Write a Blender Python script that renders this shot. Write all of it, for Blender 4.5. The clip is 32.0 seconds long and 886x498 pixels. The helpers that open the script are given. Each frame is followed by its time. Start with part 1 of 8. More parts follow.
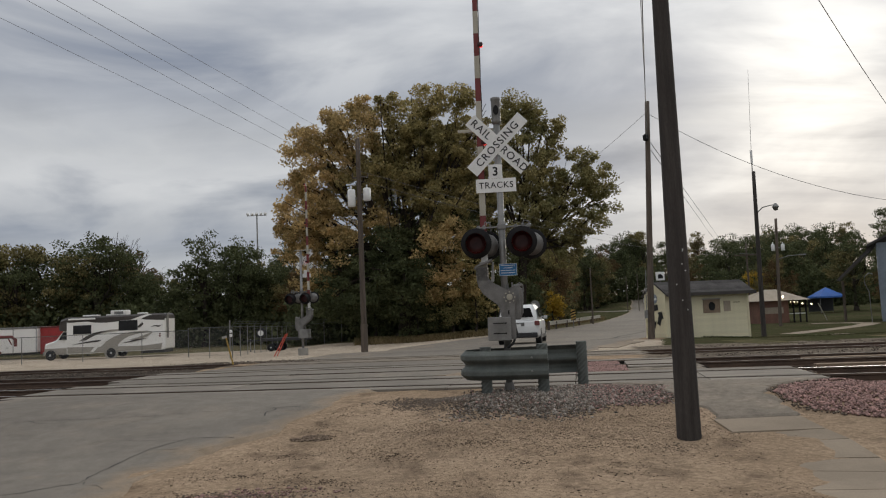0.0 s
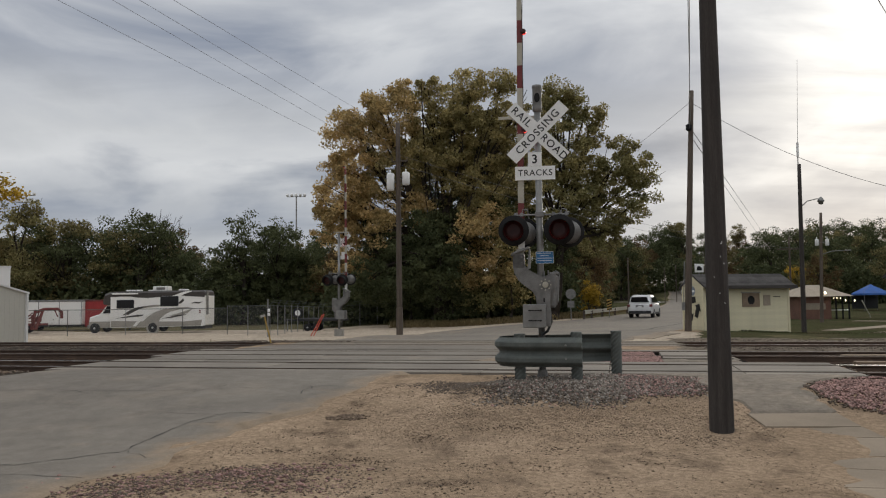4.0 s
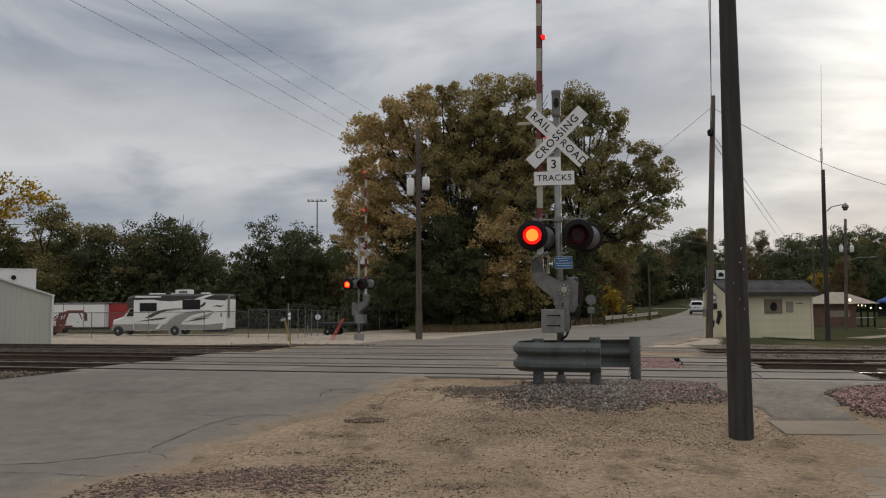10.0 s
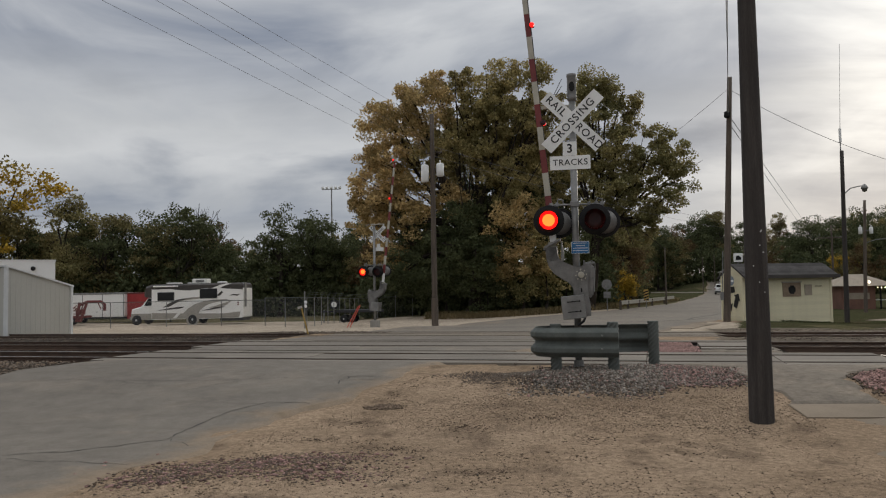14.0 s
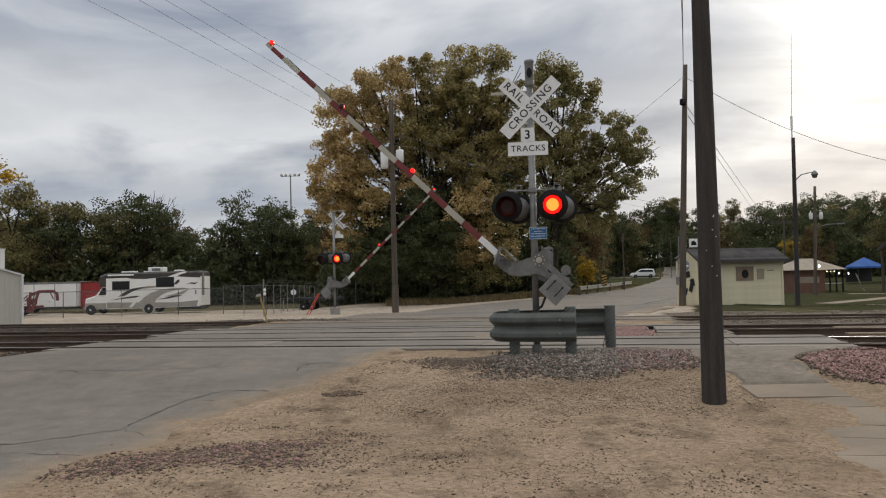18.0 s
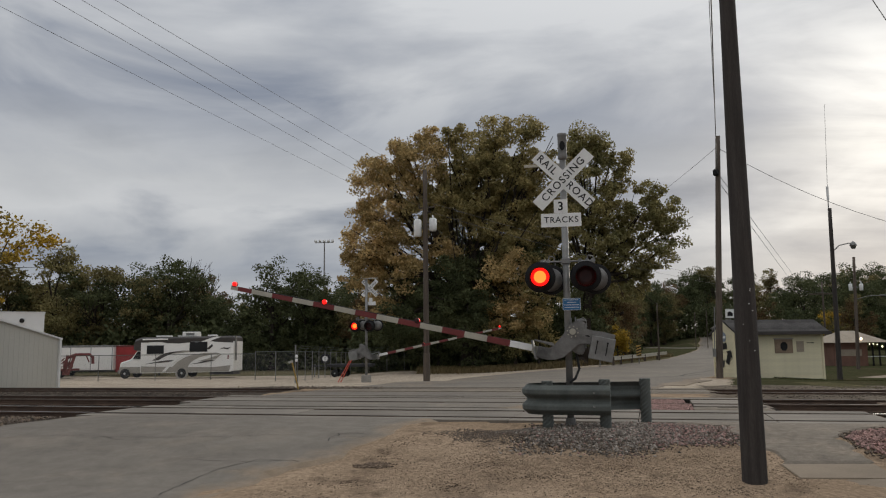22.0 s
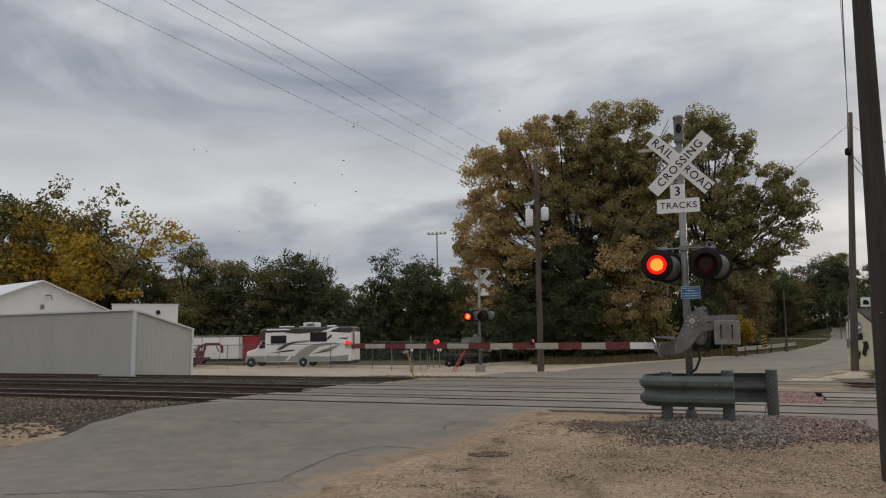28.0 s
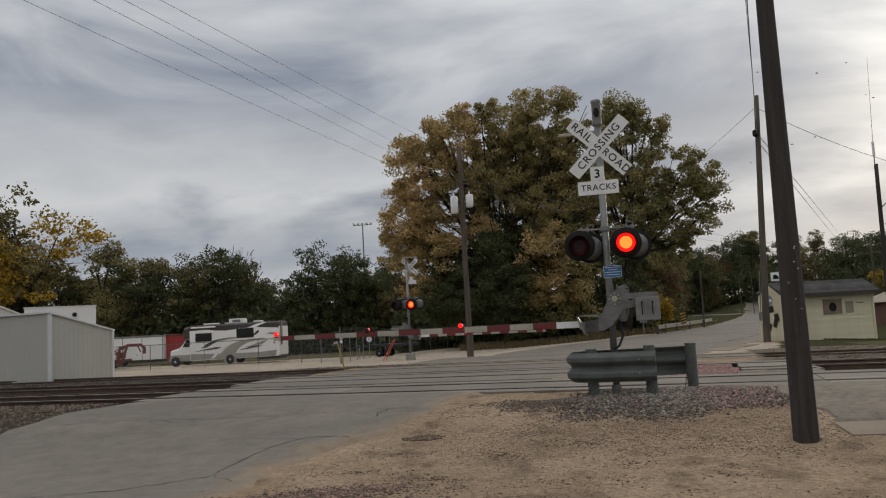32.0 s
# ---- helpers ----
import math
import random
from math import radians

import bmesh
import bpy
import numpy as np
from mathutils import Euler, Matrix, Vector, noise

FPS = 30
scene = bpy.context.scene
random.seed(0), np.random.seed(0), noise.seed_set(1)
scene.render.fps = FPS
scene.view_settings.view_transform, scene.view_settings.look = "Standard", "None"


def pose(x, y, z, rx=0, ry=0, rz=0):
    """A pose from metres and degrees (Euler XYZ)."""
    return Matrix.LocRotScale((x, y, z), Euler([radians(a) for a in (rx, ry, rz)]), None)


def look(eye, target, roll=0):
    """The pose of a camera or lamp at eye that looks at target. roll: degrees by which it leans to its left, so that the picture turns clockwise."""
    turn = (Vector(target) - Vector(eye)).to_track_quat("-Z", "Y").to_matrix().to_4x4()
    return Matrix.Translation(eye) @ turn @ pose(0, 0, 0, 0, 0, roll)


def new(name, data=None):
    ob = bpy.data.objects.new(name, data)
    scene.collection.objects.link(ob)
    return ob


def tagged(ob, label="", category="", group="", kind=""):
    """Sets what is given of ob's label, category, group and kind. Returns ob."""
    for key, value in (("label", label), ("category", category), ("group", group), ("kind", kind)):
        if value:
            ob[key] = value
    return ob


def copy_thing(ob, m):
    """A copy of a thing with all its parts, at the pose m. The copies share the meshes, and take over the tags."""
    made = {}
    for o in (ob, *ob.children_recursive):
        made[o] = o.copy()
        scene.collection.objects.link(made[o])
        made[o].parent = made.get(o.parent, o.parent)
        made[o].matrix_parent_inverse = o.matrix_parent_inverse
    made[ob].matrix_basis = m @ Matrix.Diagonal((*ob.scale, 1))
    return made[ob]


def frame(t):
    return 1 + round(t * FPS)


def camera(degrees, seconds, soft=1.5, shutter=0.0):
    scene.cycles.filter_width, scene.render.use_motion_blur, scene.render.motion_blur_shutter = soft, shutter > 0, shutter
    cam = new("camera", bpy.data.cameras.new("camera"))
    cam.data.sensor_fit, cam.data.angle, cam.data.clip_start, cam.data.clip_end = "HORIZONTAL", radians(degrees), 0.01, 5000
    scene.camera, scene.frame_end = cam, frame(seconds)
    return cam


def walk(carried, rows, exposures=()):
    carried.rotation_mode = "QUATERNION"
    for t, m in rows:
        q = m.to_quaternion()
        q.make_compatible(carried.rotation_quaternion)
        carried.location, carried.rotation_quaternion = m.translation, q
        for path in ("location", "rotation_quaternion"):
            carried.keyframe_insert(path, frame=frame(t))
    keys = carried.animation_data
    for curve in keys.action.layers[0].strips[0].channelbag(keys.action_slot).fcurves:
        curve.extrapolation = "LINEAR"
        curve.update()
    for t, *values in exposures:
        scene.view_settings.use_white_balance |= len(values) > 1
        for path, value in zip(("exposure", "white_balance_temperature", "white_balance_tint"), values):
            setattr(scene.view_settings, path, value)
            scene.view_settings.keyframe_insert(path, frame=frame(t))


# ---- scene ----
cam = camera(59.4, 32.0, 1.15)
PATH = [
    (0, (-0.009, 0.131, 1.385), (0.015, 2.124, 1.551), -2.5),
    (0.5, (-0.003, 0.073, 1.402), (-0.101, 2.061, 1.594), -3.0),
    (1, (-0.024, 0.073, 1.396), (-0.184, 2.057, 1.59), -3.8),
    (1.5, (-0.013, 0.059, 1.376), (-0.195, 2.044, 1.537), -4.2),
    (2, (-0.017, 0.0, 1.367), (-0.267, 1.981, 1.481), -3.4),
    (2.5, (-0.029, -0.005, 1.393), (-0.262, 1.978, 1.511), -2.5),
    (3, (-0.009, -0.001, 1.389), (-0.149, 1.987, 1.554), -0.8),
    (3.5, (-0.018, 0.028, 1.386), (-0.095, 2.022, 1.515), -0.5),
    (5.5, (-0.008, -0.003, 1.382), (-0.082, 1.988, 1.558), -1.1),
    (6, (0.0, 0.0, 1.38), (-0.07, 1.989, 1.579), -0.8),
    (6.5, (0.002, -0.007, 1.379), (-0.069, 1.983, 1.57), -0.6),
    (7, (0.002, 0.02, 1.376), (-0.064, 2.011, 1.543), -0.4),
    (7.5, (-0.005, 0.028, 1.377), (-0.074, 2.021, 1.523), 0.2),
    (8, (-0.003, -0.027, 1.382), (-0.094, 1.967, 1.519), -0.4),
    (8.5, (0.0, -0.013, 1.37), (-0.115, 1.98, 1.496), -0.8),
    (9, (-0.013, -0.013, 1.371), (-0.136, 1.979, 1.492), -0.7),
    (9.5, (0.003, -0.045, 1.372), (-0.125, 1.946, 1.507), -0.9),
    (10, (0.006, -0.028, 1.373), (-0.117, 1.963, 1.517), -0.4),
    (10.5, (0.008, -0.015, 1.368), (-0.106, 1.977, 1.495), 0.2),
    (11, (-0.005, -0.004, 1.37), (-0.139, 1.989, 1.483), -0.2),
    (11.5, (-0.008, -0.018, 1.361), (-0.167, 1.973, 1.473), -0.2),
    (12, (-0.021, -0.035, 1.364), (-0.192, 1.954, 1.488), -0.4),
    (12.5, (-0.022, -0.018, 1.371), (-0.195, 1.97, 1.498), -0.3),
    (13, (-0.021, -0.031, 1.37), (-0.196, 1.958, 1.489), -0.3),
    (13.5, (-0.022, -0.01, 1.374), (-0.188, 1.98, 1.482), -0.9),
    (15.5, (-0.015, 0.009, 1.362), (-0.166, 2.0, 1.481), -1.0),
    (16, (0.002, 0.019, 1.367), (-0.137, 2.012, 1.472), -1.8),
    (16.5, (-0.003, 0.032, 1.374), (-0.122, 2.026, 1.469), -1.9),
    (17, (0.007, -0.008, 1.372), (-0.117, 1.987, 1.42), -2.9),
    (17.5, (0.005, 0.025, 1.358), (-0.121, 2.021, 1.356), -3.2),
    (18, (0.01, -0.001, 1.358), (-0.051, 1.997, 1.432), -1.4),
    (18.5, (0.011, -0.013, 1.362), (-0.068, 1.982, 1.482), -1.8),
    (19, (0.001, -0.024, 1.389), (-0.134, 1.966, 1.537), -3.2),
    (19.5, (0.004, -0.052, 1.399), (-0.162, 1.934, 1.564), -4.2),
    (20, (-0.019, -0.093, 1.388), (-0.197, 1.89, 1.571), -3.0),
    (20.5, (-0.009, -0.049, 1.392), (-0.191, 1.935, 1.56), -2.8),
    (21, (-0.013, -0.045, 1.39), (-0.196, 1.941, 1.539), -1.8),
    (21.5, (-0.015, -0.097, 1.401), (-0.193, 1.886, 1.59), -0.8),
    (22, (-0.007, -0.066, 1.408), (-0.146, 1.914, 1.655), -0.7),
    (22.5, (0.008, -0.028, 1.404), (-0.103, 1.954, 1.653), -0.8),
    (23, (0.01, -0.028, 1.395), (-0.089, 1.958, 1.61), -0.5),
    (23.5, (0.004, -0.028, 1.382), (-0.1, 1.961, 1.567), 0.1),
    (24, (-0.007, -0.033, 1.382), (-0.135, 1.954, 1.564), 0.6),
    (24.5, (-0.009, -0.061, 1.382), (-0.155, 1.924, 1.58), 1.0),
    (25, (-0.009, -0.071, 1.381), (-0.173, 1.911, 1.591), 1.2),
    (25.5, (-0.017, -0.091, 1.375), (-0.211, 1.886, 1.604), 1.3),
    (26, (-0.022, -0.084, 1.387), (-0.263, 1.888, 1.616), 0.2),
    (26.5, (-0.023, -0.087, 1.395), (-0.337, 1.876, 1.613), -1.8),
    (28.5, (-0.001, -0.045, 1.393), (-0.438, 1.893, 1.62), -0.3),
    (29, (-0.01, -0.144, 1.345), (-0.228, 1.835, 1.533), 0.9),
    (29.5, (-0.002, -0.087, 1.349), (-0.082, 1.907, 1.481), -2.0),
    (30, (0.01, -0.111, 1.352), (-0.076, 1.882, 1.5), -2.6),
    (30.5, (0.005, -0.117, 1.35), (-0.133, 1.871, 1.517), -3.6),
    (31, (-0.026, -0.05, 1.347), (-0.217, 1.935, 1.502), -4.9),
    (31.5, (-0.016, -0.117, 1.351), (-0.237, 1.863, 1.52), -4.2),
    (32, (-0.012, -0.115, 1.338), (-0.251, 1.861, 1.532), -3.1),
]
walk(cam, [(t, look(eye, target, roll)) for t, eye, target, roll in PATH],
     [(0.0, 0.0), (1.0, -0.12), (3.0, 0.08), (6.0, -0.02), (8.0, -0.14), (10.0, -0.05), (13.0, -0.08), (16.0, 0.05), (18.0, 0.24), (20.0, 0.04), (22.0, -0.10), (24.0, -0.30), (26.0, -0.10), (29.0, 0.04), (32.0, -0.08)])

# ---- world, sun and exposure ----
SUN_AZ, SUN_EL = radians(27.0), radians(13.0)          # to the right of +y, above the horizon
world = bpy.data.worlds.new("overcast_sky")
scene.world = world
world.use_nodes = True


def build_sky():
    nt = world.node_tree
    nt.nodes.clear()
    N, L = nt.nodes.new, nt.links.new

    def math_node(op, a, b=None, clamp=False):
        n = N("ShaderNodeMath")
        n.operation, n.use_clamp = op, clamp
        for i, v in enumerate((a, b)):
            if v is None:
                continue
            if isinstance(v, (int, float)):
                n.inputs[i].default_value = v
            else:
                L(v, n.inputs[i])
        return n.outputs[0]

    def vmath(op, a, b):
        n = N("ShaderNodeVectorMath")
        n.operation = op
        for i, v in enumerate((a, b)):
            if isinstance(v, tuple):
                n.inputs[i].default_value = v
            else:
                L(v, n.inputs[i])
        return n

    def ramp(fac, stops):
        n = N("ShaderNodeValToRGB")
        e = n.color_ramp.elements
        while len(e) < len(stops):
            e.new(0.5)
        for el, (p, c) in zip(e, stops):
            el.position, el.color = p, (*c, 1)
        L(fac, n.inputs[0])
        return n.outputs[0]

    def mix(kind, fac, a, b):
        n = N("ShaderNodeMix")
        n.data_type, n.blend_type = "RGBA", kind
        for i, v in ((0, fac), (6, a), (7, b)):
            if isinstance(v, (int, float)):
                n.inputs[i].default_value = v
            elif isinstance(v, tuple):
                n.inputs[i].default_value = (*v, 1)
            else:
                L(v, n.inputs[i])
        return n.outputs[2]

    tc = N("ShaderNodeTexCoord").outputs["Generated"]
    sep = N("ShaderNodeSeparateXYZ")
    L(tc, sep.inputs[0])
    z = math_node("MAXIMUM", sep.outputs[2], 0.0)
    # the cloud sheet, seen in perspective: a plane overhead
    zz = math_node("ADD", z, 0.16)
    px, py = math_node("DIVIDE", sep.outputs[0], zz), math_node("DIVIDE", sep.outputs[1], zz)
    comb = N("ShaderNodeCombineXYZ")
    L(px, comb.inputs[0]), L(py, comb.inputs[1])

    def cloud(scale, stretch, rot, detail, rough, seed, warp=0.0):
        mp = N("ShaderNodeMapping")
        mp.inputs["Rotation"].default_value = (0, 0, radians(rot))
        mp.inputs["Scale"].default_value = (stretch, 1, 1)
        mp.inputs["Location"].default_value = (seed, seed * 0.7, 0)
        L(comb.outputs[0], mp.inputs[0])
        n = N("ShaderNodeTexNoise")
        n.inputs["Scale"].default_value, n.inputs["Detail"].default_value = scale, detail
        n.inputs["Roughness"].default_value, n.inputs["Distortion"].default_value = rough, warp
        L(mp.outputs[0], n.inputs["Vector"])
        return n.outputs[0]

    big = cloud(0.75, 0.40, 12, 4, 0.5, 3.1, 0.3)
    fine = cloud(2.1, 0.42, 14, 8, 0.58, 7.7, 0.5)
    wisps = cloud(5.0, 0.35, 10, 6, 0.6, 1.3, 0.4)
    mp = N("ShaderNodeMapping")
    mp.inputs["Scale"].default_value, mp.inputs["Location"].default_value = (1.0, 1.0, 3.0), (4.2, 1.7, 0.4)
    L(tc, mp.inputs[0])
    pf = N("ShaderNodeTexNoise")
    pf.inputs["Scale"].default_value, pf.inputs["Detail"].default_value, pf.inputs["Roughness"].default_value, pf.inputs["Distortion"].default_value = 2.6, 7, 0.52, 0.5
    L(mp.outputs[0], pf.inputs["Vector"])
    puff = pf.outputs[0]
    amount = math_node("ADD", math_node("MULTIPLY", puff, 0.55), math_node("ADD", math_node("ADD", math_node("MULTIPLY", big, 0.32), math_node("MULTIPLY", fine, 0.10)), math_node("MULTIPLY", wisps, 0.03)))
    clouds = ramp(amount, [(0.37, (0.15, 0.175, 0.235)), (0.43, (0.30, 0.33, 0.395)), (0.477, (0.48, 0.50, 0.54)), (0.55, (0.80, 0.81, 0.82))])
    # long level banks of cloud, warped by the noise and strongest away from the sun
    tilt = math_node("ADD", math_node("MULTIPLY", sep.outputs[0], 0.035), z)
    warp = math_node("ADD", tilt, math_node("ADD", math_node("MULTIPLY", math_node("SUBTRACT", big, 0.5), 0.10), math_node("MULTIPLY", math_node("SUBTRACT", puff, 0.5), 0.22)))
    bank = ramp(warp, [(0.0, (0.42, 0.44, 0.47)), (0.045, (0.42, 0.45, 0.50)), (0.10, (0.14, 0.185, 0.285)), (0.135, (0.24, 0.27, 0.335)), (0.18, (0.60, 0.61, 0.63)), (0.215, (0.42, 0.435, 0.46)), (0.27, (0.195, 0.228, 0.30)), (0.335, (0.42, 0.44, 0.475)), (0.50, (0.55, 0.565, 0.585))])
    clouds = mix("MIX", 0.56, clouds, bank)
    # paler towards the horizon, brighter overhead
    low = math_node("SUBTRACT", 1.0, math_node("DIVIDE", z, 0.20), True)
    clouds = mix("MIX", math_node("MULTIPLY", math_node("POWER", low, 3.0), 0.5), clouds, (0.47, 0.475, 0.48))
    over = math_node("MULTIPLY", math_node("POWER", z, 2.0), 1.4)
    lift = math_node("ADD", over, 1.0)
    sky = N("ShaderNodeTexSky")
    sky.sky_type, sky.sun_disc, sky.sun_elevation, sky.sun_rotation = "NISHITA", False, SUN_EL, SUN_AZ
    # the bright, thin place in the cloud before the sun
    s = (math.sin(SUN_AZ) * math.cos(SUN_EL), math.cos(SUN_AZ) * math.cos(SUN_EL), math.sin(SUN_EL))
    dot = vmath("DOT_PRODUCT", tc, s).outputs["Value"]
    dot = math_node("MAXIMUM", dot, 0.0)
    wide = math_node("POWER", dot, 60.0)
    core = math_node("POWER", dot, 170.0)
    broad = math_node("POWER", dot, 8.0)
    thin = math_node("MULTIPLY", math_node("SUBTRACT", math_node("ADD", amount, math_node("MULTIPLY", wisps, 0.30)), 0.50), 5.0, True)
    thin = math_node("ADD", math_node("MULTIPLY", thin, 0.6), 0.4)
    glow = mix("MIX", 1.0, (0, 0, 0), (1.0, 0.95, 0.87))
    g1 = mix("MULTIPLY", 1.0, glow, ramp(math_node("MULTIPLY", math_node("MULTIPLY", wide, thin), 1.0), [(0, (0, 0, 0)), (1, (0.08, 0.08, 0.08))]))
    g2 = mix("MULTIPLY", 1.0, (1.0, 0.94, 0.80), ramp(math_node("MULTIPLY", core, thin), [(0, (0, 0, 0)), (1, (0.85, 0.85, 0.85))]))
    col = mix("MULTIPLY", 1.0, clouds, ramp(math_node("MULTIPLY", lift, 0.4), [(0, (0, 0, 0)), (1, (2.5, 2.5, 2.5))]))
    g3 = ramp(broad, [(0, (0, 0, 0)), (1, (0.075, 0.075, 0.073))])
    col = mix("ADD", 1.0, mix("ADD", 1.0, mix("ADD", 1.0, col, g1), g2), g3)
    col = mix("ADD", 0.006, col, sky.outputs[0])
    bg, out = N("ShaderNodeBackground"), N("ShaderNodeOutputWorld")
    bg.inputs["Strength"].default_value = 0.84
    L(col, bg.inputs[0]), L(bg.outputs[0], out.inputs[0])


build_sky()
sun_data = bpy.data.lights.new("sun", "SUN")
sun_data.energy, sun_data.angle, sun_data.color = 0.8, radians(14), (1.0, 0.9, 0.76)
sun = new("sun", sun_data)
sun.matrix_world = look((60, 120, 40), (60 - math.sin(SUN_AZ) * 40, 120 - math.cos(SUN_AZ) * 40, 40 - math.tan(SUN_EL) * 40))
scene.view_settings.exposure = 0.0

# ---- materials ----


def mat(name, c1, c2=None, scale=2.0, fine=40.0, rough=0.8, metal=0.0, bump=0.25, dist=0.01, rand=0.0, contrast=0.25, island=0.0, emit=None, glow=0.0, stretch=(1, 1, 1), spec=0.4, translucent=0.0):
    m = bpy.data.materials.new(name)
    m.use_nodes = True
    nt = m.node_tree
    N, L = nt.nodes.new, nt.links.new
    b = nt.nodes["Principled BSDF"]
    b.inputs["Roughness"].default_value, b.inputs["Metallic"].default_value = rough, metal
    b.inputs["Specular IOR Level"].default_value = spec
    c2 = c2 or tuple(v * 0.72 for v in c1)
    tc, mp = N("ShaderNodeTexCoord"), N("ShaderNodeMapping")
    mp.inputs["Scale"].default_value = stretch
    L(tc.outputs["Object"], mp.inputs[0])

    def nz(s, detail):
        n = N("ShaderNodeTexNoise")
        n.inputs["Scale"].default_value, n.inputs["Detail"].default_value = s, detail
        n.inputs["Roughness"].default_value = 0.6
        L(mp.outputs[0], n.inputs["Vector"])
        return n.outputs[0]

    big, small = nz(scale, 5), nz(fine, 4)
    r = N("ShaderNodeMapRange")
    r.inputs[1].default_value, r.inputs[2].default_value = 0.38, 0.62
    L(big, r.inputs[0])
    mx = N("ShaderNodeMix")
    mx.data_type = "RGBA"
    mx.inputs[6].default_value, mx.inputs[7].default_value = (*c1, 1), (*c2, 1)
    L(r.outputs[0], mx.inputs[0])
    hv = N("ShaderNodeHueSaturation")
    L(mx.outputs[2], hv.inputs["Color"])
    v = N("ShaderNodeMapRange")
    v.inputs[1].default_value, v.inputs[2].default_value = 0.25, 0.75
    v.inputs[3].default_value, v.inputs[4].default_value = 1 - contrast, 1 + contrast
    L(small, v.inputs[0])
    value = v.outputs[0]
    for amount, node, sock in ((rand, "ShaderNodeObjectInfo", "Random"), (island, "ShaderNodeNewGeometry", "Random Per Island")):
        if amount:
            src, ad, mu = N(node), N("ShaderNodeMapRange"), N("ShaderNodeMath")
            ad.inputs[3].default_value, ad.inputs[4].default_value = 1 - amount, 1 + amount
            L(src.outputs[sock], ad.inputs[0])
            mu.operation = "MULTIPLY"
            L(value, mu.inputs[0]), L(ad.outputs[0], mu.inputs[1])
            value = mu.outputs[0]
    L(value, hv.inputs["Value"])
    L(hv.outputs[0], b.inputs["Base Color"])
    if bump:
        bp = N("ShaderNodeBump")
        bp.inputs["Strength"].default_value, bp.inputs["Distance"].default_value = bump, dist
        L(small, bp.inputs["Height"]), L(bp.outputs[0], b.inputs["Normal"])
    if emit:
        b.inputs["Emission Color"].default_value, b.inputs["Emission Strength"].default_value = (*emit, 1), glow
    if translucent:
        tr, ms, out = N("ShaderNodeBsdfTranslucent"), N("ShaderNodeMixShader"), nt.nodes["Material Output"]
        L(hv.outputs[0], tr.inputs[0])
        ms.inputs[0].default_value = translucent
        L(b.outputs[0], ms.inputs[1]), L(tr.outputs[0], ms.inputs[2]), L(ms.outputs[0], out.inputs[0])
    return m


def ground_mat(name, cols, scales, bump=0.5, dist=0.03, rough=0.95, vary=1.0, dust=None):
    """Earth of three colours, blended at several sizes, with specks."""
    m = bpy.data.materials.new(name)
    m.use_nodes = True
    nt = m.node_tree
    N, L = nt.nodes.new, nt.links.new
    b = nt.nodes["Principled BSDF"]
    b.inputs["Roughness"].default_value, b.inputs["Specular IOR Level"].default_value = rough, 0.0 if rough > 0.9 else 0.12
    tc = N("ShaderNodeTexCoord")

    def nz(s, d=6, r=0.62):
        n = N("ShaderNodeTexNoise")
        n.inputs["Scale"].default_value, n.inputs["Detail"].default_value, n.inputs["Roughness"].default_value = s, d, r
        L(tc.outputs["Object"], n.inputs["Vector"])
        return n.outputs[0]

    def rng(v, lo, hi, a=0.0, z=1.0):
        n = N("ShaderNodeMapRange")
        for i, q in enumerate((lo, hi, a, z)):
            n.inputs[i + 1].default_value = q
        L(v, n.inputs[0])
        return n.outputs[0]

    def mx(f, a, c, kind="MIX"):
        n = N("ShaderNodeMix")
        n.data_type, n.blend_type = "RGBA", kind
        for i, q in ((0, f), (6, a), (7, c)):
            if isinstance(q, tuple):
                n.inputs[i].default_value = (*q, 1)
            elif isinstance(q, float):
                n.inputs[i].default_value = q
            else:
                L(q, n.inputs[i])
        return n.outputs[2]

    n1, n2, n3, n4 = nz(scales[0]), nz(scales[1]), nz(scales[2], 8, 0.7), nz(scales[3], 3, 0.6)
    c = mx(rng(n1, 0.40, 0.60), cols[0], cols[1])
    c = mx(rng(n2, 0.52, 0.68, 0, 0.8), c, cols[2])
    if dust:
        at, ad = N("ShaderNodeAttribute"), N("ShaderNodeMath")
        at.attribute_name = "dust"
        L(at.outputs["Fac"], ad.inputs[0]), L(rng(nz(1.6, 8, 0.7), 0.25, 0.75, -0.45, 0.45), ad.inputs[1])
        c = mx(rng(ad.outputs[0], 0.22, 0.85), c, dust)
    hv = N("ShaderNodeHueSaturation")
    mu = N("ShaderNodeMath")
    mu.operation = "MULTIPLY"
    L(rng(n3, 0.3, 0.7, 1 - 0.34 * vary, 1 + 0.28 * vary), mu.inputs[0]), L(rng(n4, 0.3, 0.7, 0.72, 1.25), mu.inputs[1])
    L(mu.outputs[0], hv.inputs["Value"]), L(c, hv.inputs["Color"])
    L(hv.outputs[0], b.inputs["Base Color"])
    ad = N("ShaderNodeMath")
    L(n3, ad.inputs[0]), L(n4, ad.inputs[1])
    bp = N("ShaderNodeBump")
    bp.inputs["Strength"].default_value, bp.inputs["Distance"].default_value = bump, dist
    L(ad.outputs[0], bp.inputs["Height"]), L(bp.outputs[0], b.inputs["Normal"])
    return m


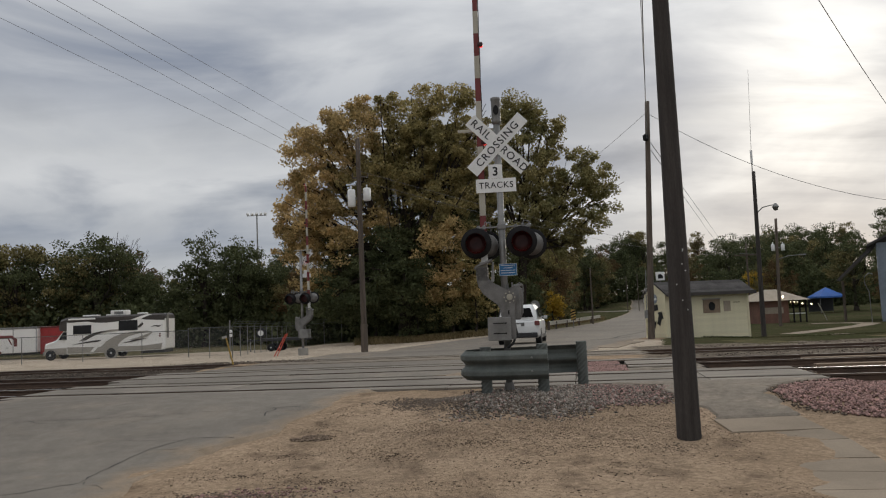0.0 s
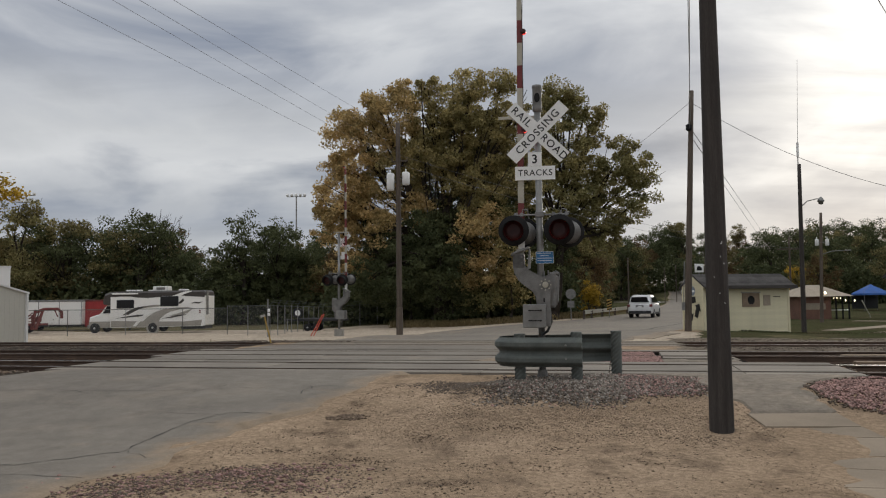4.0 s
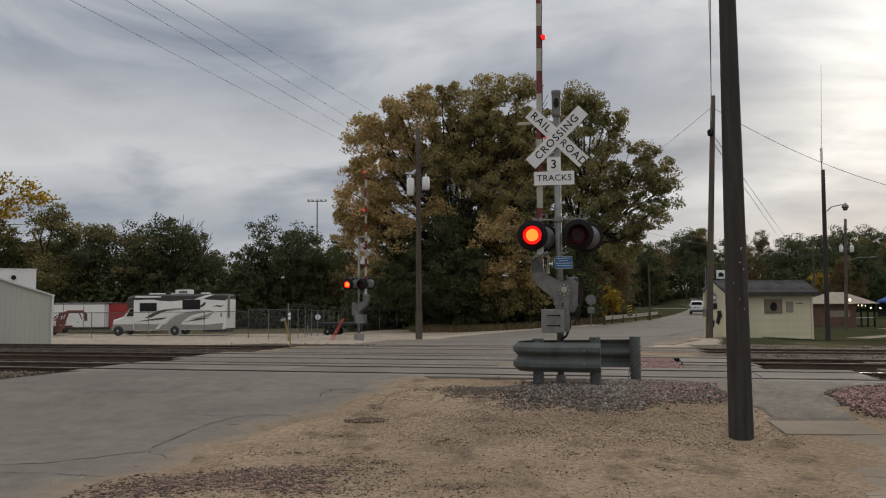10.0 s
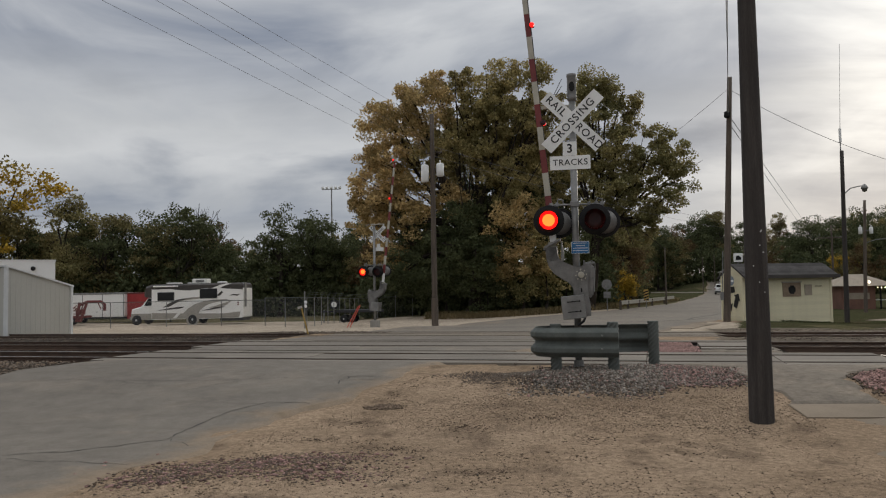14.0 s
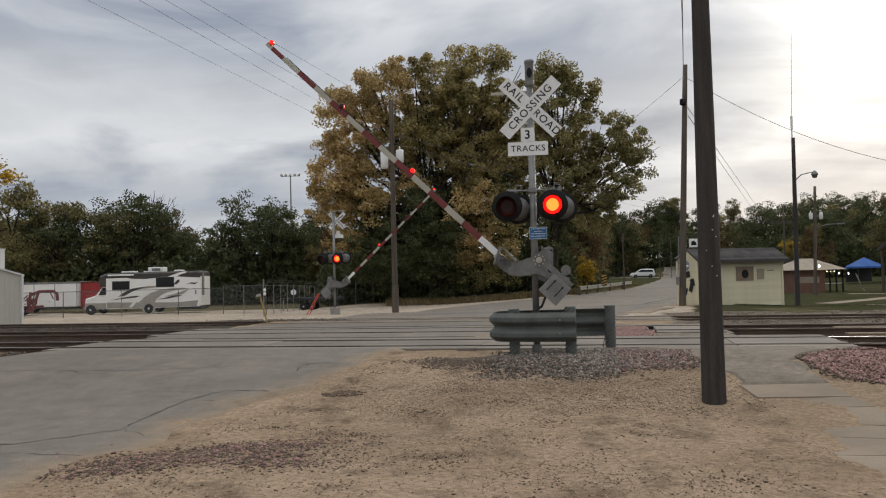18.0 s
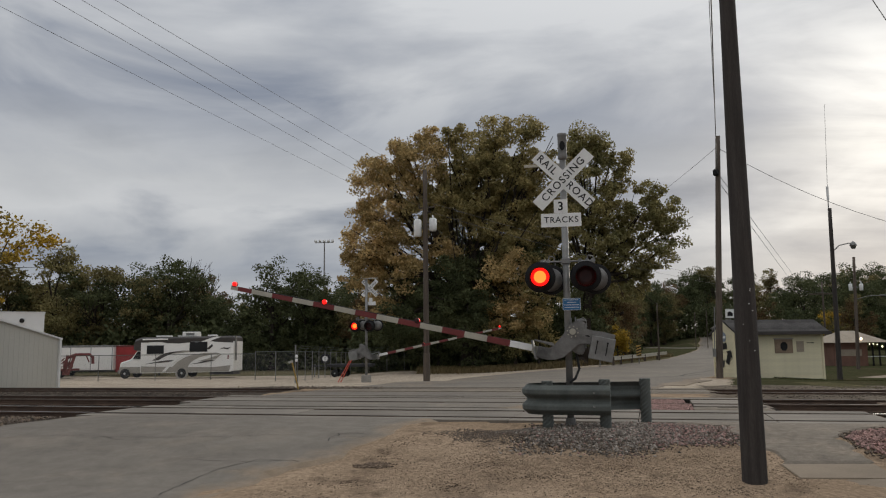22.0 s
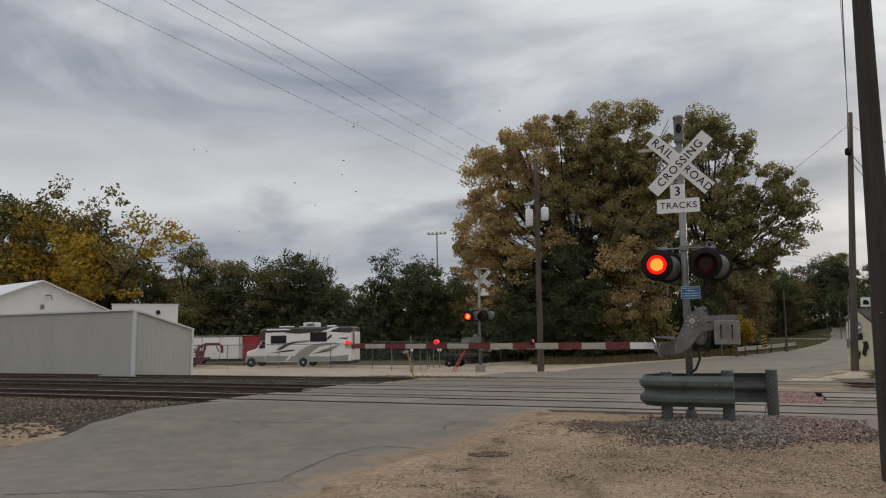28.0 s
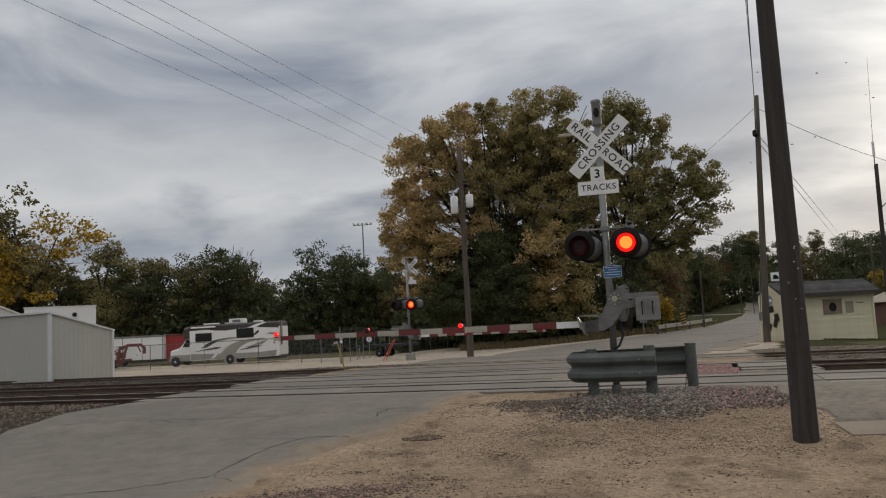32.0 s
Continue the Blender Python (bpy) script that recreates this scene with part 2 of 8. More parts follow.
M = dict(
    dirt=ground_mat("sandy_dirt", [(0.355, 0.262, 0.18), (0.28, 0.204, 0.138), (0.15, 0.108, 0.076)], (0.45, 1.7, 14, 90), 0.5, 0.02, 0.95, 1.15),
    yard=ground_mat("pale_gravel_yard", [(0.45, 0.375, 0.29), (0.375, 0.31, 0.24), (0.28, 0.23, 0.175)], (0.12, 0.5, 5, 40)),
    lawn=ground_mat("autumn_lawn", [(0.050, 0.056, 0.026), (0.068, 0.062, 0.034), (0.092, 0.074, 0.045)], (0.15, 0.6, 6, 50)),
    weeds=ground_mat("dry_weeds", [(0.13, 0.105, 0.06), (0.09, 0.085, 0.045), (0.19, 0.15, 0.09)], (0.2, 0.8, 6, 40)),
    road=ground_mat("worn_asphalt", [(0.190, 0.168, 0.140), (0.162, 0.142, 0.119), (0.235, 0.198, 0.157)], (0.16, 0.5, 3, 90), 0.2, 0.008, 0.85, 0.55, (0.262, 0.2, 0.14)),
    ballast=ground_mat("dark_ballast", [(0.036, 0.030, 0.025), (0.027, 0.023, 0.02), (0.06, 0.049, 0.04)], (0.5, 2, 14, 60), 0.9, 0.05),
    grit=ground_mat("grey_track_gravel", [(0.215, 0.178, 0.138), (0.165, 0.137, 0.108), (0.12, 0.098, 0.075)], (0.35, 1.3, 9, 45), 0.8, 0.03),
    stained=ground_mat("stained_track_gravel", [(0.10, 0.083, 0.068), (0.065, 0.054, 0.045), (0.17, 0.14, 0.11)], (0.6, 1.8, 9, 45), 0.9, 0.04),
    path=ground_mat("path_asphalt", [(0.205, 0.172, 0.136), (0.172, 0.145, 0.115), (0.25, 0.205, 0.157)], (0.5, 1.2, 8, 80), 0.3, 0.01, 0.9),
    slab=mat("sidewalk_concrete", (0.285, 0.230, 0.172), (0.225, 0.182, 0.137), 0.9, 60, 0.95, spec=0.06, rand=0.06, contrast=0.14, dist=0.004),
    panel=mat("crossing_panel_concrete", (0.235, 0.207, 0.172), (0.165, 0.145, 0.122), 1.4, 50, 0.95, spec=0.15, rand=0.10, contrast=0.18, dist=0.005, stretch=(0.35, 2, 1)),
    crack=mat("tar_crack", (0.055, 0.05, 0.045), None, 8, 60, 0.9),
    tie=mat("creosoted_tie", (0.028, 0.023, 0.019), (0.048, 0.039, 0.03), 2, 25, 0.9, rand=0.25, spec=0.06),
    rail=mat("rail_steel", (0.13, 0.085, 0.06), (0.09, 0.06, 0.045), 3, 60, 0.6, 0.5),
    railtop=mat("polished_rail_head", (0.42, 0.40, 0.38), (0.33, 0.31, 0.29), 2, 40, 0.42, 0.8, 0.05),
    railworn=mat("brown_rail_head", (0.20, 0.175, 0.15), (0.13, 0.112, 0.095), 2, 40, 0.7, 0.4, 0.1),
    raildull=mat("dusty_rail_head", (0.10, 0.088, 0.075), (0.07, 0.06, 0.052), 2, 40, 0.85, 0.0, 0.1, spec=0.1),
    seal=mat("rubber_flangeway", (0.022, 0.02, 0.018), (0.035, 0.031, 0.027), 3, 40, 0.95, spec=0.05),
    timber=mat("brown_timber", (0.23, 0.165, 0.115), (0.14, 0.10, 0.072), 1.5, 25, 0.9, stretch=(0.4, 6, 6), contrast=0.3, bump=0.4, spec=0.1),
    wood=mat("weathered_pole_wood", (0.055, 0.047, 0.042), (0.032, 0.027, 0.024), 1.5, 30, 0.9, stretch=(8, 8, 0.5), contrast=0.35, bump=0.6),
    wood2=mat("old_pole_wood", (0.115, 0.09, 0.07), (0.075, 0.059, 0.046), 1.5, 25, 0.9, stretch=(6, 6, 0.4), contrast=0.3, bump=0.4, rand=0.15),
    galv=mat("galvanized_steel", (0.25, 0.247, 0.236), (0.17, 0.168, 0.16), 3, 50, 0.5, 0.55, 0.1, contrast=0.12),
    alu=mat("cast_aluminium", (0.205, 0.20, 0.19), (0.135, 0.131, 0.124), 5, 60, 0.55, 0.45, 0.12, contrast=0.15),
    guard=mat("weathered_guardrail", (0.108, 0.117, 0.106), (0.070, 0.078, 0.071), 2.5, 40, 0.75, 0.1, 0.15, contrast=0.2),
    paintw=mat("white_paint", (0.80, 0.785, 0.75), (0.76, 0.745, 0.71), 0.8, 40, 0.5, contrast=0.02, bump=0.05),
    sign=mat("white_sign_sheeting", (0.76, 0.76, 0.74), (0.68, 0.68, 0.66), 4, 50, 0.4, contrast=0.04, bump=0.02),
    black=mat("black_paint", (0.014, 0.014, 0.015), (0.022, 0.021, 0.021), 4, 40, 0.75, bump=0.05, spec=0.15),
    letter=mat("black_letters", (0.012, 0.012, 0.012), None, 4, 40, 0.5, bump=0),
    redband=mat("red_reflective_band", (0.165, 0.028, 0.026), (0.125, 0.023, 0.021), 3, 50, 0.45, contrast=0.12, bump=0.03),
    whiteband=mat("grey_white_band", (0.42, 0.395, 0.325), (0.35, 0.33, 0.27), 3, 50, 0.45, contrast=0.1, bump=0.03),
    lensoff=mat("dark_red_glass", (0.055, 0.005, 0.006), (0.03, 0.003, 0.004), 8, 60, 0.45, contrast=0.2, bump=0.1),
    lenson=mat("lit_red_lens", (0.6, 0.03, 0.01), None, 8, 60, 0.3, bump=0, emit=(1.0, 0.066, 0.008), glow=6.0),
    lensred=mat("glowing_red_rim", (0.4, 0.02, 0.01), None, 8, 60, 0.3, bump=0, emit=(1.0, 0.006, 0.005), glow=1.8),
    blue=mat("blue_sign", (0.03, 0.16, 0.34), (0.025, 0.13, 0.29), 4, 40, 0.4, contrast=0.05, bump=0.02),
    wirecol=mat("weathered_wire", (0.13, 0.13, 0.135), None, 5, 40, 0.6),
    cable=mat("black_cable", (0.02, 0.02, 0.02), None, 5, 40, 0.6),
    yellow=mat("yellow_paint", (0.42, 0.27, 0.06), (0.32, 0.21, 0.05), 4, 40, 0.55),
    orange=mat("red_orange_pole", (0.55, 0.08, 0.04), (0.45, 0.06, 0.035), 4, 40, 0.5),
    concrete=mat("cast_concrete", (0.32, 0.30, 0.265), (0.24, 0.225, 0.20), 3, 50, 0.9),
    stone=mat("grey_gravel", (0.25, 0.222, 0.192), (0.135, 0.118, 0.10), 9, 60, 0.9, island=0.75, contrast=0.1, spec=0.06),
    pebble=mat("tan_pebbles", (0.35, 0.26, 0.18), (0.22, 0.16, 0.112), 9, 60, 0.9, island=0.4, contrast=0.1, spec=0.06),
    pink=mat("pink_granite_gravel", (0.31, 0.188, 0.162), (0.20, 0.132, 0.117), 9, 60, 0.9, island=0.6, contrast=0.1, spec=0.06),
    darkstone=mat("dark_gravel", (0.15, 0.119, 0.093), (0.105, 0.084, 0.067), 9, 60, 0.9, island=0.4, spec=0.06),
    # near-black: the shade between the heap's stones, put into a colour
    gap_shade=mat("black_gap_shade", (0.06, 0.05, 0.042), (0.04, 0.034, 0.029), 9, 60, 0.95, island=0.4, spec=0.06),
    chip=mat("bark_chips", (0.125, 0.09, 0.065), (0.075, 0.055, 0.04), 9, 60, 0.95, island=0.5, spec=0.06),
    clod=mat("dirt_clods", (0.20, 0.148, 0.105), (0.13, 0.095, 0.07), 9, 60, 0.95, island=0.4, spec=0.06),
    tyre=mat("tyre_rubber", (0.022, 0.022, 0.023), None, 6, 60, 0.85),
    rim=mat("wheel_rim", (0.5, 0.5, 0.49), None, 6, 50, 0.45, 0.2),
    carwhite=mat("white_car_paint", (0.72, 0.72, 0.71), (0.66, 0.66, 0.65), 2, 30, 0.25, contrast=0.03, bump=0.0, spec=0.6),
    trimblack=mat("black_trim", (0.03, 0.03, 0.032), None, 5, 50, 0.6),
    darkglass=mat("dark_window_glass", (0.012, 0.013, 0.015), None, 2, 20, 0.12, bump=0.0, spec=0.3),
    taillight=mat("tail_light", (0.17, 0.045, 0.04), None, 6, 40, 0.3, bump=0.0),
    lamp=mat("warm_bulb", (0.8, 0.7, 0.5), None, 6, 40, 0.3, bump=0, emit=(1, 0.8, 0.5), glow=6.0),
    champagne=mat("champagne_paint", (0.33, 0.305, 0.265), (0.29, 0.27, 0.235), 2, 30, 0.35, contrast=0.04, bump=0.0),
    brownpaint=mat("dark_brown_paint", (0.055, 0.047, 0.042), None, 2, 30, 0.35, bump=0.0),
    redtrailer=mat("red_trailer_side", (0.36, 0.035, 0.035), (0.28, 0.03, 0.03), 1.5, 30, 0.5, contrast=0.1),
    redframe=mat("red_frame_paint", (0.15, 0.028, 0.025), (0.11, 0.024, 0.02), 3, 30, 0.6),
    barn=mat("grey_metal_siding", (0.47, 0.45, 0.395), (0.42, 0.40, 0.35), 0.5, 30, 0.6, contrast=0.05, bump=0.05, stretch=(1, 1, 0.3)),
    barntrim=mat("white_metal_trim", (0.66, 0.655, 0.64), (0.60, 0.595, 0.58), 2, 30, 0.5, contrast=0.05),
    whitebarn=mat("white_metal_siding", (0.74, 0.735, 0.72), (0.69, 0.685, 0.67), 0.6, 20, 0.6, contrast=0.02, bump=0.05),
    siding=mat("cream_vinyl_siding", (0.68, 0.62, 0.42), (0.60, 0.545, 0.37), 1.2, 30, 0.6, contrast=0.07, rand=0.04, bump=0.05),
    shingle=mat("dark_shingle", (0.06, 0.055, 0.053), (0.085, 0.08, 0.075), 1.5, 30, 0.9, contrast=0.3, rand=0.2, spec=0.06),
    board=mat("bare_plywood", (0.26, 0.19, 0.13), (0.20, 0.145, 0.10), 2, 30, 0.85),
    brick=mat("brown_brick", (0.20, 0.105, 0.075), (0.155, 0.085, 0.062), 1.5, 25, 0.9, contrast=0.25),
    tan_roof=mat("tan_roof", (0.36, 0.30, 0.23), (0.30, 0.25, 0.19), 1, 20, 0.85),
    tarp=mat("blue_tarp", (0.03, 0.11, 0.36), (0.025, 0.085, 0.28), 1, 20, 0.6),
    bluegrey=mat("blue_grey_siding", (0.22, 0.25, 0.29), (0.18, 0.21, 0.245), 1, 20, 0.7, rand=0.05),
    bark=mat("tree_bark", (0.055, 0.045, 0.036), (0.034, 0.028, 0.023), 1.5, 14, 0.95, stretch=(3, 3, 0.5), contrast=0.35, bump=0.6, spec=0.06),
    deadwood=mat("dead_branch_grey", (0.07, 0.062, 0.055), None, 2, 20, 0.95),
    leaf_gold=mat("golden_brown_leaves", (0.56, 0.41, 0.195), (0.35, 0.265, 0.12), 0.35, 3, 0.7, island=0.35, contrast=0.25, bump=0, translucent=0.5, spec=0.06),
    leaf_olive=mat("olive_leaves", (0.40, 0.325, 0.145), (0.25, 0.215, 0.095), 0.35, 3, 0.7, island=0.4, contrast=0.25, bump=0, translucent=0.5, spec=0.06),
    leaf_green=mat("dark_green_leaves", (0.104, 0.113, 0.053), (0.072, 0.084, 0.041), 0.3, 3, 0.7, island=0.4, contrast=0.25, bump=0, translucent=0.3, spec=0.06),
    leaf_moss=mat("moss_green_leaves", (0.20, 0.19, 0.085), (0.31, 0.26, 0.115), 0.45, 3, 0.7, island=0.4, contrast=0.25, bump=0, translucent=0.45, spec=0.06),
    leaf_wood=mat("wood_edge_leaves", (0.215, 0.18, 0.08), (0.14, 0.125, 0.058), 0.3, 3, 0.7, island=0.4, contrast=0.25, bump=0, translucent=0.4, spec=0.06),
    leaf_rust=mat("rust_leaves", (0.15, 0.095, 0.048), (0.105, 0.078, 0.038), 0.3, 3, 0.7, island=0.4, contrast=0.25, bump=0, translucent=0.3, spec=0.06),
    leaf_yellow=mat("yellow_leaves", (0.48, 0.31, 0.045), (0.33, 0.235, 0.05), 0.3, 3, 0.7, island=0.35, contrast=0.2, bump=0, translucent=0.4, spec=0.06),
    grassblade=mat("grass_blades", (0.058, 0.068, 0.028), (0.085, 0.075, 0.038), 0.5, 6, 0.8, island=0.35, bump=0, translucent=0.3, spec=0.06),
    dryblade=mat("dry_grass_blades", (0.22, 0.165, 0.085), (0.14, 0.115, 0.06), 0.4, 6, 0.85, island=0.35, bump=0, translucent=0.25, spec=0.06),
)


def fence_mesh_mat():
    """Chain link, too fine to tell its wires apart."""
    m = bpy.data.materials.new("chain_link")
    m.use_nodes = True
    nt = m.node_tree
    b, out = nt.nodes["Principled BSDF"], nt.nodes["Material Output"]
    b.inputs["Base Color"].default_value, b.inputs["Roughness"].default_value = (0.22, 0.225, 0.225, 1), 0.6
    tr, ms = nt.nodes.new("ShaderNodeBsdfTransparent"), nt.nodes.new("ShaderNodeMixShader")
    ms.inputs[0].default_value = 0.11
    nt.links.new(tr.outputs[0], ms.inputs[1]), nt.links.new(b.outputs[0], ms.inputs[2]), nt.links.new(ms.outputs[0], out.inputs[0])
    return m


M["chain"] = fence_mesh_mat()

# ---- small builders ----


def thing(name, label, category, m=None, group="", kind=""):
    ob = tagged(new(name), label, category, group, kind)
    ob.empty_display_size = 0.2
    if m is not None:
        ob.matrix_basis = m
    return ob


def mesh_of(bm, name):
    me = bpy.data.meshes.new(name)
    bm.normal_update()
    bm.to_mesh(me)
    bm.free()
    return me


def part(name, bm, material, parent, label="", m=None, smooth=False):
    me = mesh_of(bm, name) if isinstance(bm, bmesh.types.BMesh) else bm
    if not me.materials:
        for mt in (material if isinstance(material, (list, tuple)) else [material]):
            me.materials.append(mt)
    if smooth:
        me.polygons.foreach_set("use_smooth", [True] * len(me.polygons))
    ob = new(name, me)
    ob.parent = parent
    if m is not None:
        ob.matrix_basis = m
    if label:
        tagged(ob, label)
    return ob


def solo(name, bm, material, label, category, m=None, group="", kind="", smooth=False):
    ob = part(name, bm, material, None, "", m, smooth)
    return tagged(ob, label, category, group, kind)


def box(x0, x1, y0, y1, z0, z1, bevel=0.0, bm=None):
    bm = bm or bmesh.new()
    vs = [bm.verts.new((x, y, z)) for z in (z0, z1) for x, y in ((x0, y0), (x1, y0), (x1, y1), (x0, y1))]
    fs = [bm.faces.new([vs[i] for i in q]) for q in ((3, 2, 1, 0), (4, 5, 6, 7), (0, 1, 5, 4), (1, 2, 6, 5), (2, 3, 7, 6), (3, 0, 4, 7))]
    if bevel:
        edges = list({e for f in fs for e in f.edges})
        bmesh.ops.bevel(bm, geom=edges, offset=bevel, segments=2, affect="EDGES", profile=0.6)
    return bm


def rod(p0, p1, r0, r1=None, seg=12, bm=None, caps=True):
    """A straight, tapered rod."""
    bm = bm or bmesh.new()
    p0, p1 = Vector(p0), Vector(p1)
    r1 = r0 if r1 is None else r1
    q = (p1 - p0).to_track_quat("Z", "Y")
    rings = [[bm.verts.new(p + q @ Vector((r * math.cos(2 * math.pi * i / seg), r * math.sin(2 * math.pi * i / seg), 0))) for i in range(seg)] for p, r in ((p0, r0), (p1, r1))]
    for i in range(seg):
        j = (i + 1) % seg
        bm.faces.new((rings[0][i], rings[0][j], rings[1][j], rings[1][i]))
    if caps:
        bm.faces.new(rings[0][::-1]), bm.faces.new(rings[1])
    return bm


def tube(points, r, seg=6, bm=None, r_end=None):
    """A bent tube through points."""
    bm = bm or bmesh.new()
    pts = [Vector(p) for p in points]
    prev, n = None, len(pts)
    for k, p in enumerate(pts):
        d = (pts[min(k + 1, n - 1)] - pts[max(k - 1, 0)]).normalized()
        side = d.cross(Vector((0, 0, 1)))
        side = side.normalized() if side.length > 1e-3 else Vector((1, 0, 0))
        up = side.cross(d).normalized()
        rr = r if r_end is None else r + (r_end - r) * k / (n - 1)
        ring = [bm.verts.new(p + rr * (math.cos(2 * math.pi * i / seg) * side + math.sin(2 * math.pi * i / seg) * up)) for i in range(seg)]
        if prev:
            for i in range(seg):
                j = (i + 1) % seg
                bm.faces.new((prev[i], prev[j], ring[j], ring[i]))
        else:
            bm.faces.new(ring[::-1])
        prev = ring
    bm.faces.new(prev)
    return bm


def lathe(profile, seg=20, bm=None, axis="Z", at=(0, 0, 0)):
    """A turned shape from (radius, height) pairs; axis Y points it along y."""
    bm = bm or bmesh.new()
    prev, first = None, None
    for r, h in profile:
        ring = []
        for i in range(seg):
            a = 2 * math.pi * i / seg
            p = (r * math.cos(a), r * math.sin(a), h) if axis == "Z" else (r * math.cos(a), h, r * math.sin(a))
            ring.append(bm.verts.new(Vector(p) + Vector(at)))
        if prev:
            for i in range(seg):
                j = (i + 1) % seg
                q = (prev[i], prev[j], ring[j], ring[i])
                bm.faces.new(q if axis == "Z" else q[::-1])
        else:
            first = ring
        prev = ring
    bm.faces.new(first[::-1] if axis == "Z" else first), bm.faces.new(prev if axis == "Z" else prev[::-1])
    return bm


def plate(outline, y0, y1, bevel=0.0, bm=None):
    """A flat plate: an outline in x and z, thick from y0 to y1."""
    bm = bm or bmesh.new()
    a = [bm.verts.new((x, y0, z)) for x, z in outline]
    b = [bm.verts.new((x, y1, z)) for x, z in outline]
    fs = [bm.faces.new(a), bm.faces.new(b[::-1])]
    for i in range(len(a)):
        j = (i + 1) % len(a)
        fs.append(bm.faces.new((a[j], a[i], b[i], b[j])))
    bmesh.ops.recalc_face_normals(bm, faces=fs)
    if bevel:
        bmesh.ops.bevel(bm, geom=list({e for f in fs[:2] for e in f.edges}), offset=bevel, segments=2, affect="EDGES")
    return bm


def hull(sections, bm=None):
    """A body skinned over cross sections [(x, [(y, z), ...]), ...] of equal count."""
    bm = bm or bmesh.new()
    rings = []
    for x, ring in sections:
        rings.append([bm.verts.new((x, y, z)) for y, z in ring])
    for a, b in zip(rings, rings[1:]):
        for i in range(len(a)):
            j = (i + 1) % len(a)
            bm.faces.new((a[i], a[j], b[j], b[i]))
    bm.faces.new(rings[0][::-1]), bm.faces.new(rings[-1])
    bmesh.ops.recalc_face_normals(bm, faces=bm.faces[:])
    return bm


def quads(name, corners, material):
    """A mesh of loose quads from an array (n, 4, 3)."""
    corners = np.asarray(corners, np.float32)
    n = len(corners)
    me = bpy.data.meshes.new(name)
    me.vertices.add(4 * n), me.loops.add(4 * n), me.polygons.add(n)
    me.vertices.foreach_set("co", corners.ravel())
    me.loops.foreach_set("vertex_index", np.arange(4 * n, dtype=np.int32))
    me.polygons.foreach_set("loop_start", np.arange(0, 4 * n, 4, dtype=np.int32))
    me.update(calc_edges=True)
    me.materials.append(material)
    return me


def text_mesh(s, size, name="lettering", bold=0.0, space=1.0):
    cu = bpy.data.curves.new(name, "FONT")
    cu.body, cu.size, cu.align_x, cu.align_y = s, size, "CENTER", "CENTER"
    cu.extrude, cu.offset, cu.space_character, cu.resolution_u = 0.0015, bold, space, 4
    ob = bpy.data.objects.new(name, cu)
    me = bpy.data.meshes.new_from_object(ob)
    bpy.data.objects.remove(ob)
    return me


def smoothstep(a, b, x):
    t = np.clip((np.asarray(x, float) - a) / (b - a), 0, 1)
    return t * t * (3 - 2 * t)


# ---- the lie of the land ----
TH = 0.187                                   # the tracks run this far (radians) off the x axis
CU, SU = math.cos(TH), math.sin(TH)


def to_uv(x, y):
    return x * CU - y * SU, x * SU + y * CU


def to_xy(u, v):
    return u * CU + v * SU, -u * SU + v * CU


def slope_v(x, y):
    """How far up the bank of the crossing a point lies."""
    return 0.0998 * x + 0.995 * y


TRACKS = ((15.28, 16.78), (19.20, 20.70), (23.60, 25.05))   # the two rails of each track, across
DECK_W = -12.26                              # where the crossing's deck begins and, for each track, ends
DECK_E = (4.10, 2.45, 1.6)


def road_z(y):
    y = np.asarray(y, float)
    return -0.25 * smoothstep(28, 42, y) + 0.004 * (np.clip(y, 70, 150) - 70) + 2.4 * smoothstep(155, 200, y)


def gz(x, y):
    """Height of the ground."""
    x, y = np.asarray(x, float), np.asarray(y, float)
    u, c = to_uv(x, y)
    v = slope_v(x, y)
    near = -0.42 * (1 - smoothstep(8.5, 14.3, v))
    west = (-0.24 * smoothstep(24, 27, v) * (1 - smoothstep(-13, -8, x)) - 0.42 * smoothstep(30, 46, v) - 0.24 * smoothstep(28, 40, v) * smoothstep(-13, -8, x) - 0.30 * smoothstep(50, 60, v) * (1 - smoothstep(-14, -8, x))) * (1 - smoothstep(-7, 4, x - 0.3 * np.maximum(y - 45, 0)))
    east = -0.5 * smoothstep(27, 46, v) * smoothstep(1.5, 7, x - (7.2 + 0.32 * (y - 30))) * (1 - smoothstep(85, 120, y))
    road = road_z(y) * smoothstep(-6, 4, x - 0.3 * np.maximum(y - 45, 0))
    road = road + 0.95 * smoothstep(115, 150, y) * smoothstep(0, 25, x) * (1 - smoothstep(-6, 4, x - 0.3 * np.maximum(y - 45, 0)))
    hill = 4.5 * smoothstep(120, 300, y) * smoothstep(10, 60, x) + 4 * smoothstep(48, 110, x - 0.1 * y)
    open_bed = 1 - smoothstep(DECK_W, DECK_W + 0.6, u) * (1 - smoothstep(0, 0.5, u - np.where(c < 17.6, DECK_E[0], np.where(c < 21.6, DECK_E[1], DECK_E[2]))))
    bed = (-0.17 * smoothstep(14.05, 14.65, c) * (1 - smoothstep(21.3, 21.9, c)) - 0.08 * smoothstep(22.9, 23.3, c) * (1 - smoothstep(25.3, 25.8, c))) * open_bed
    return near + west + east + road + hill + bed


def gzf(x, y):
    return float(gz(x, y))

# ---- ground ----


def axis(stops):
    """Grid lines: (from, to, step) stretches joined."""
    out = []
    for a, b, s in stops:
        out += list(np.arange(a, b, s))
    return np.array(out + [stops[-1][1]])


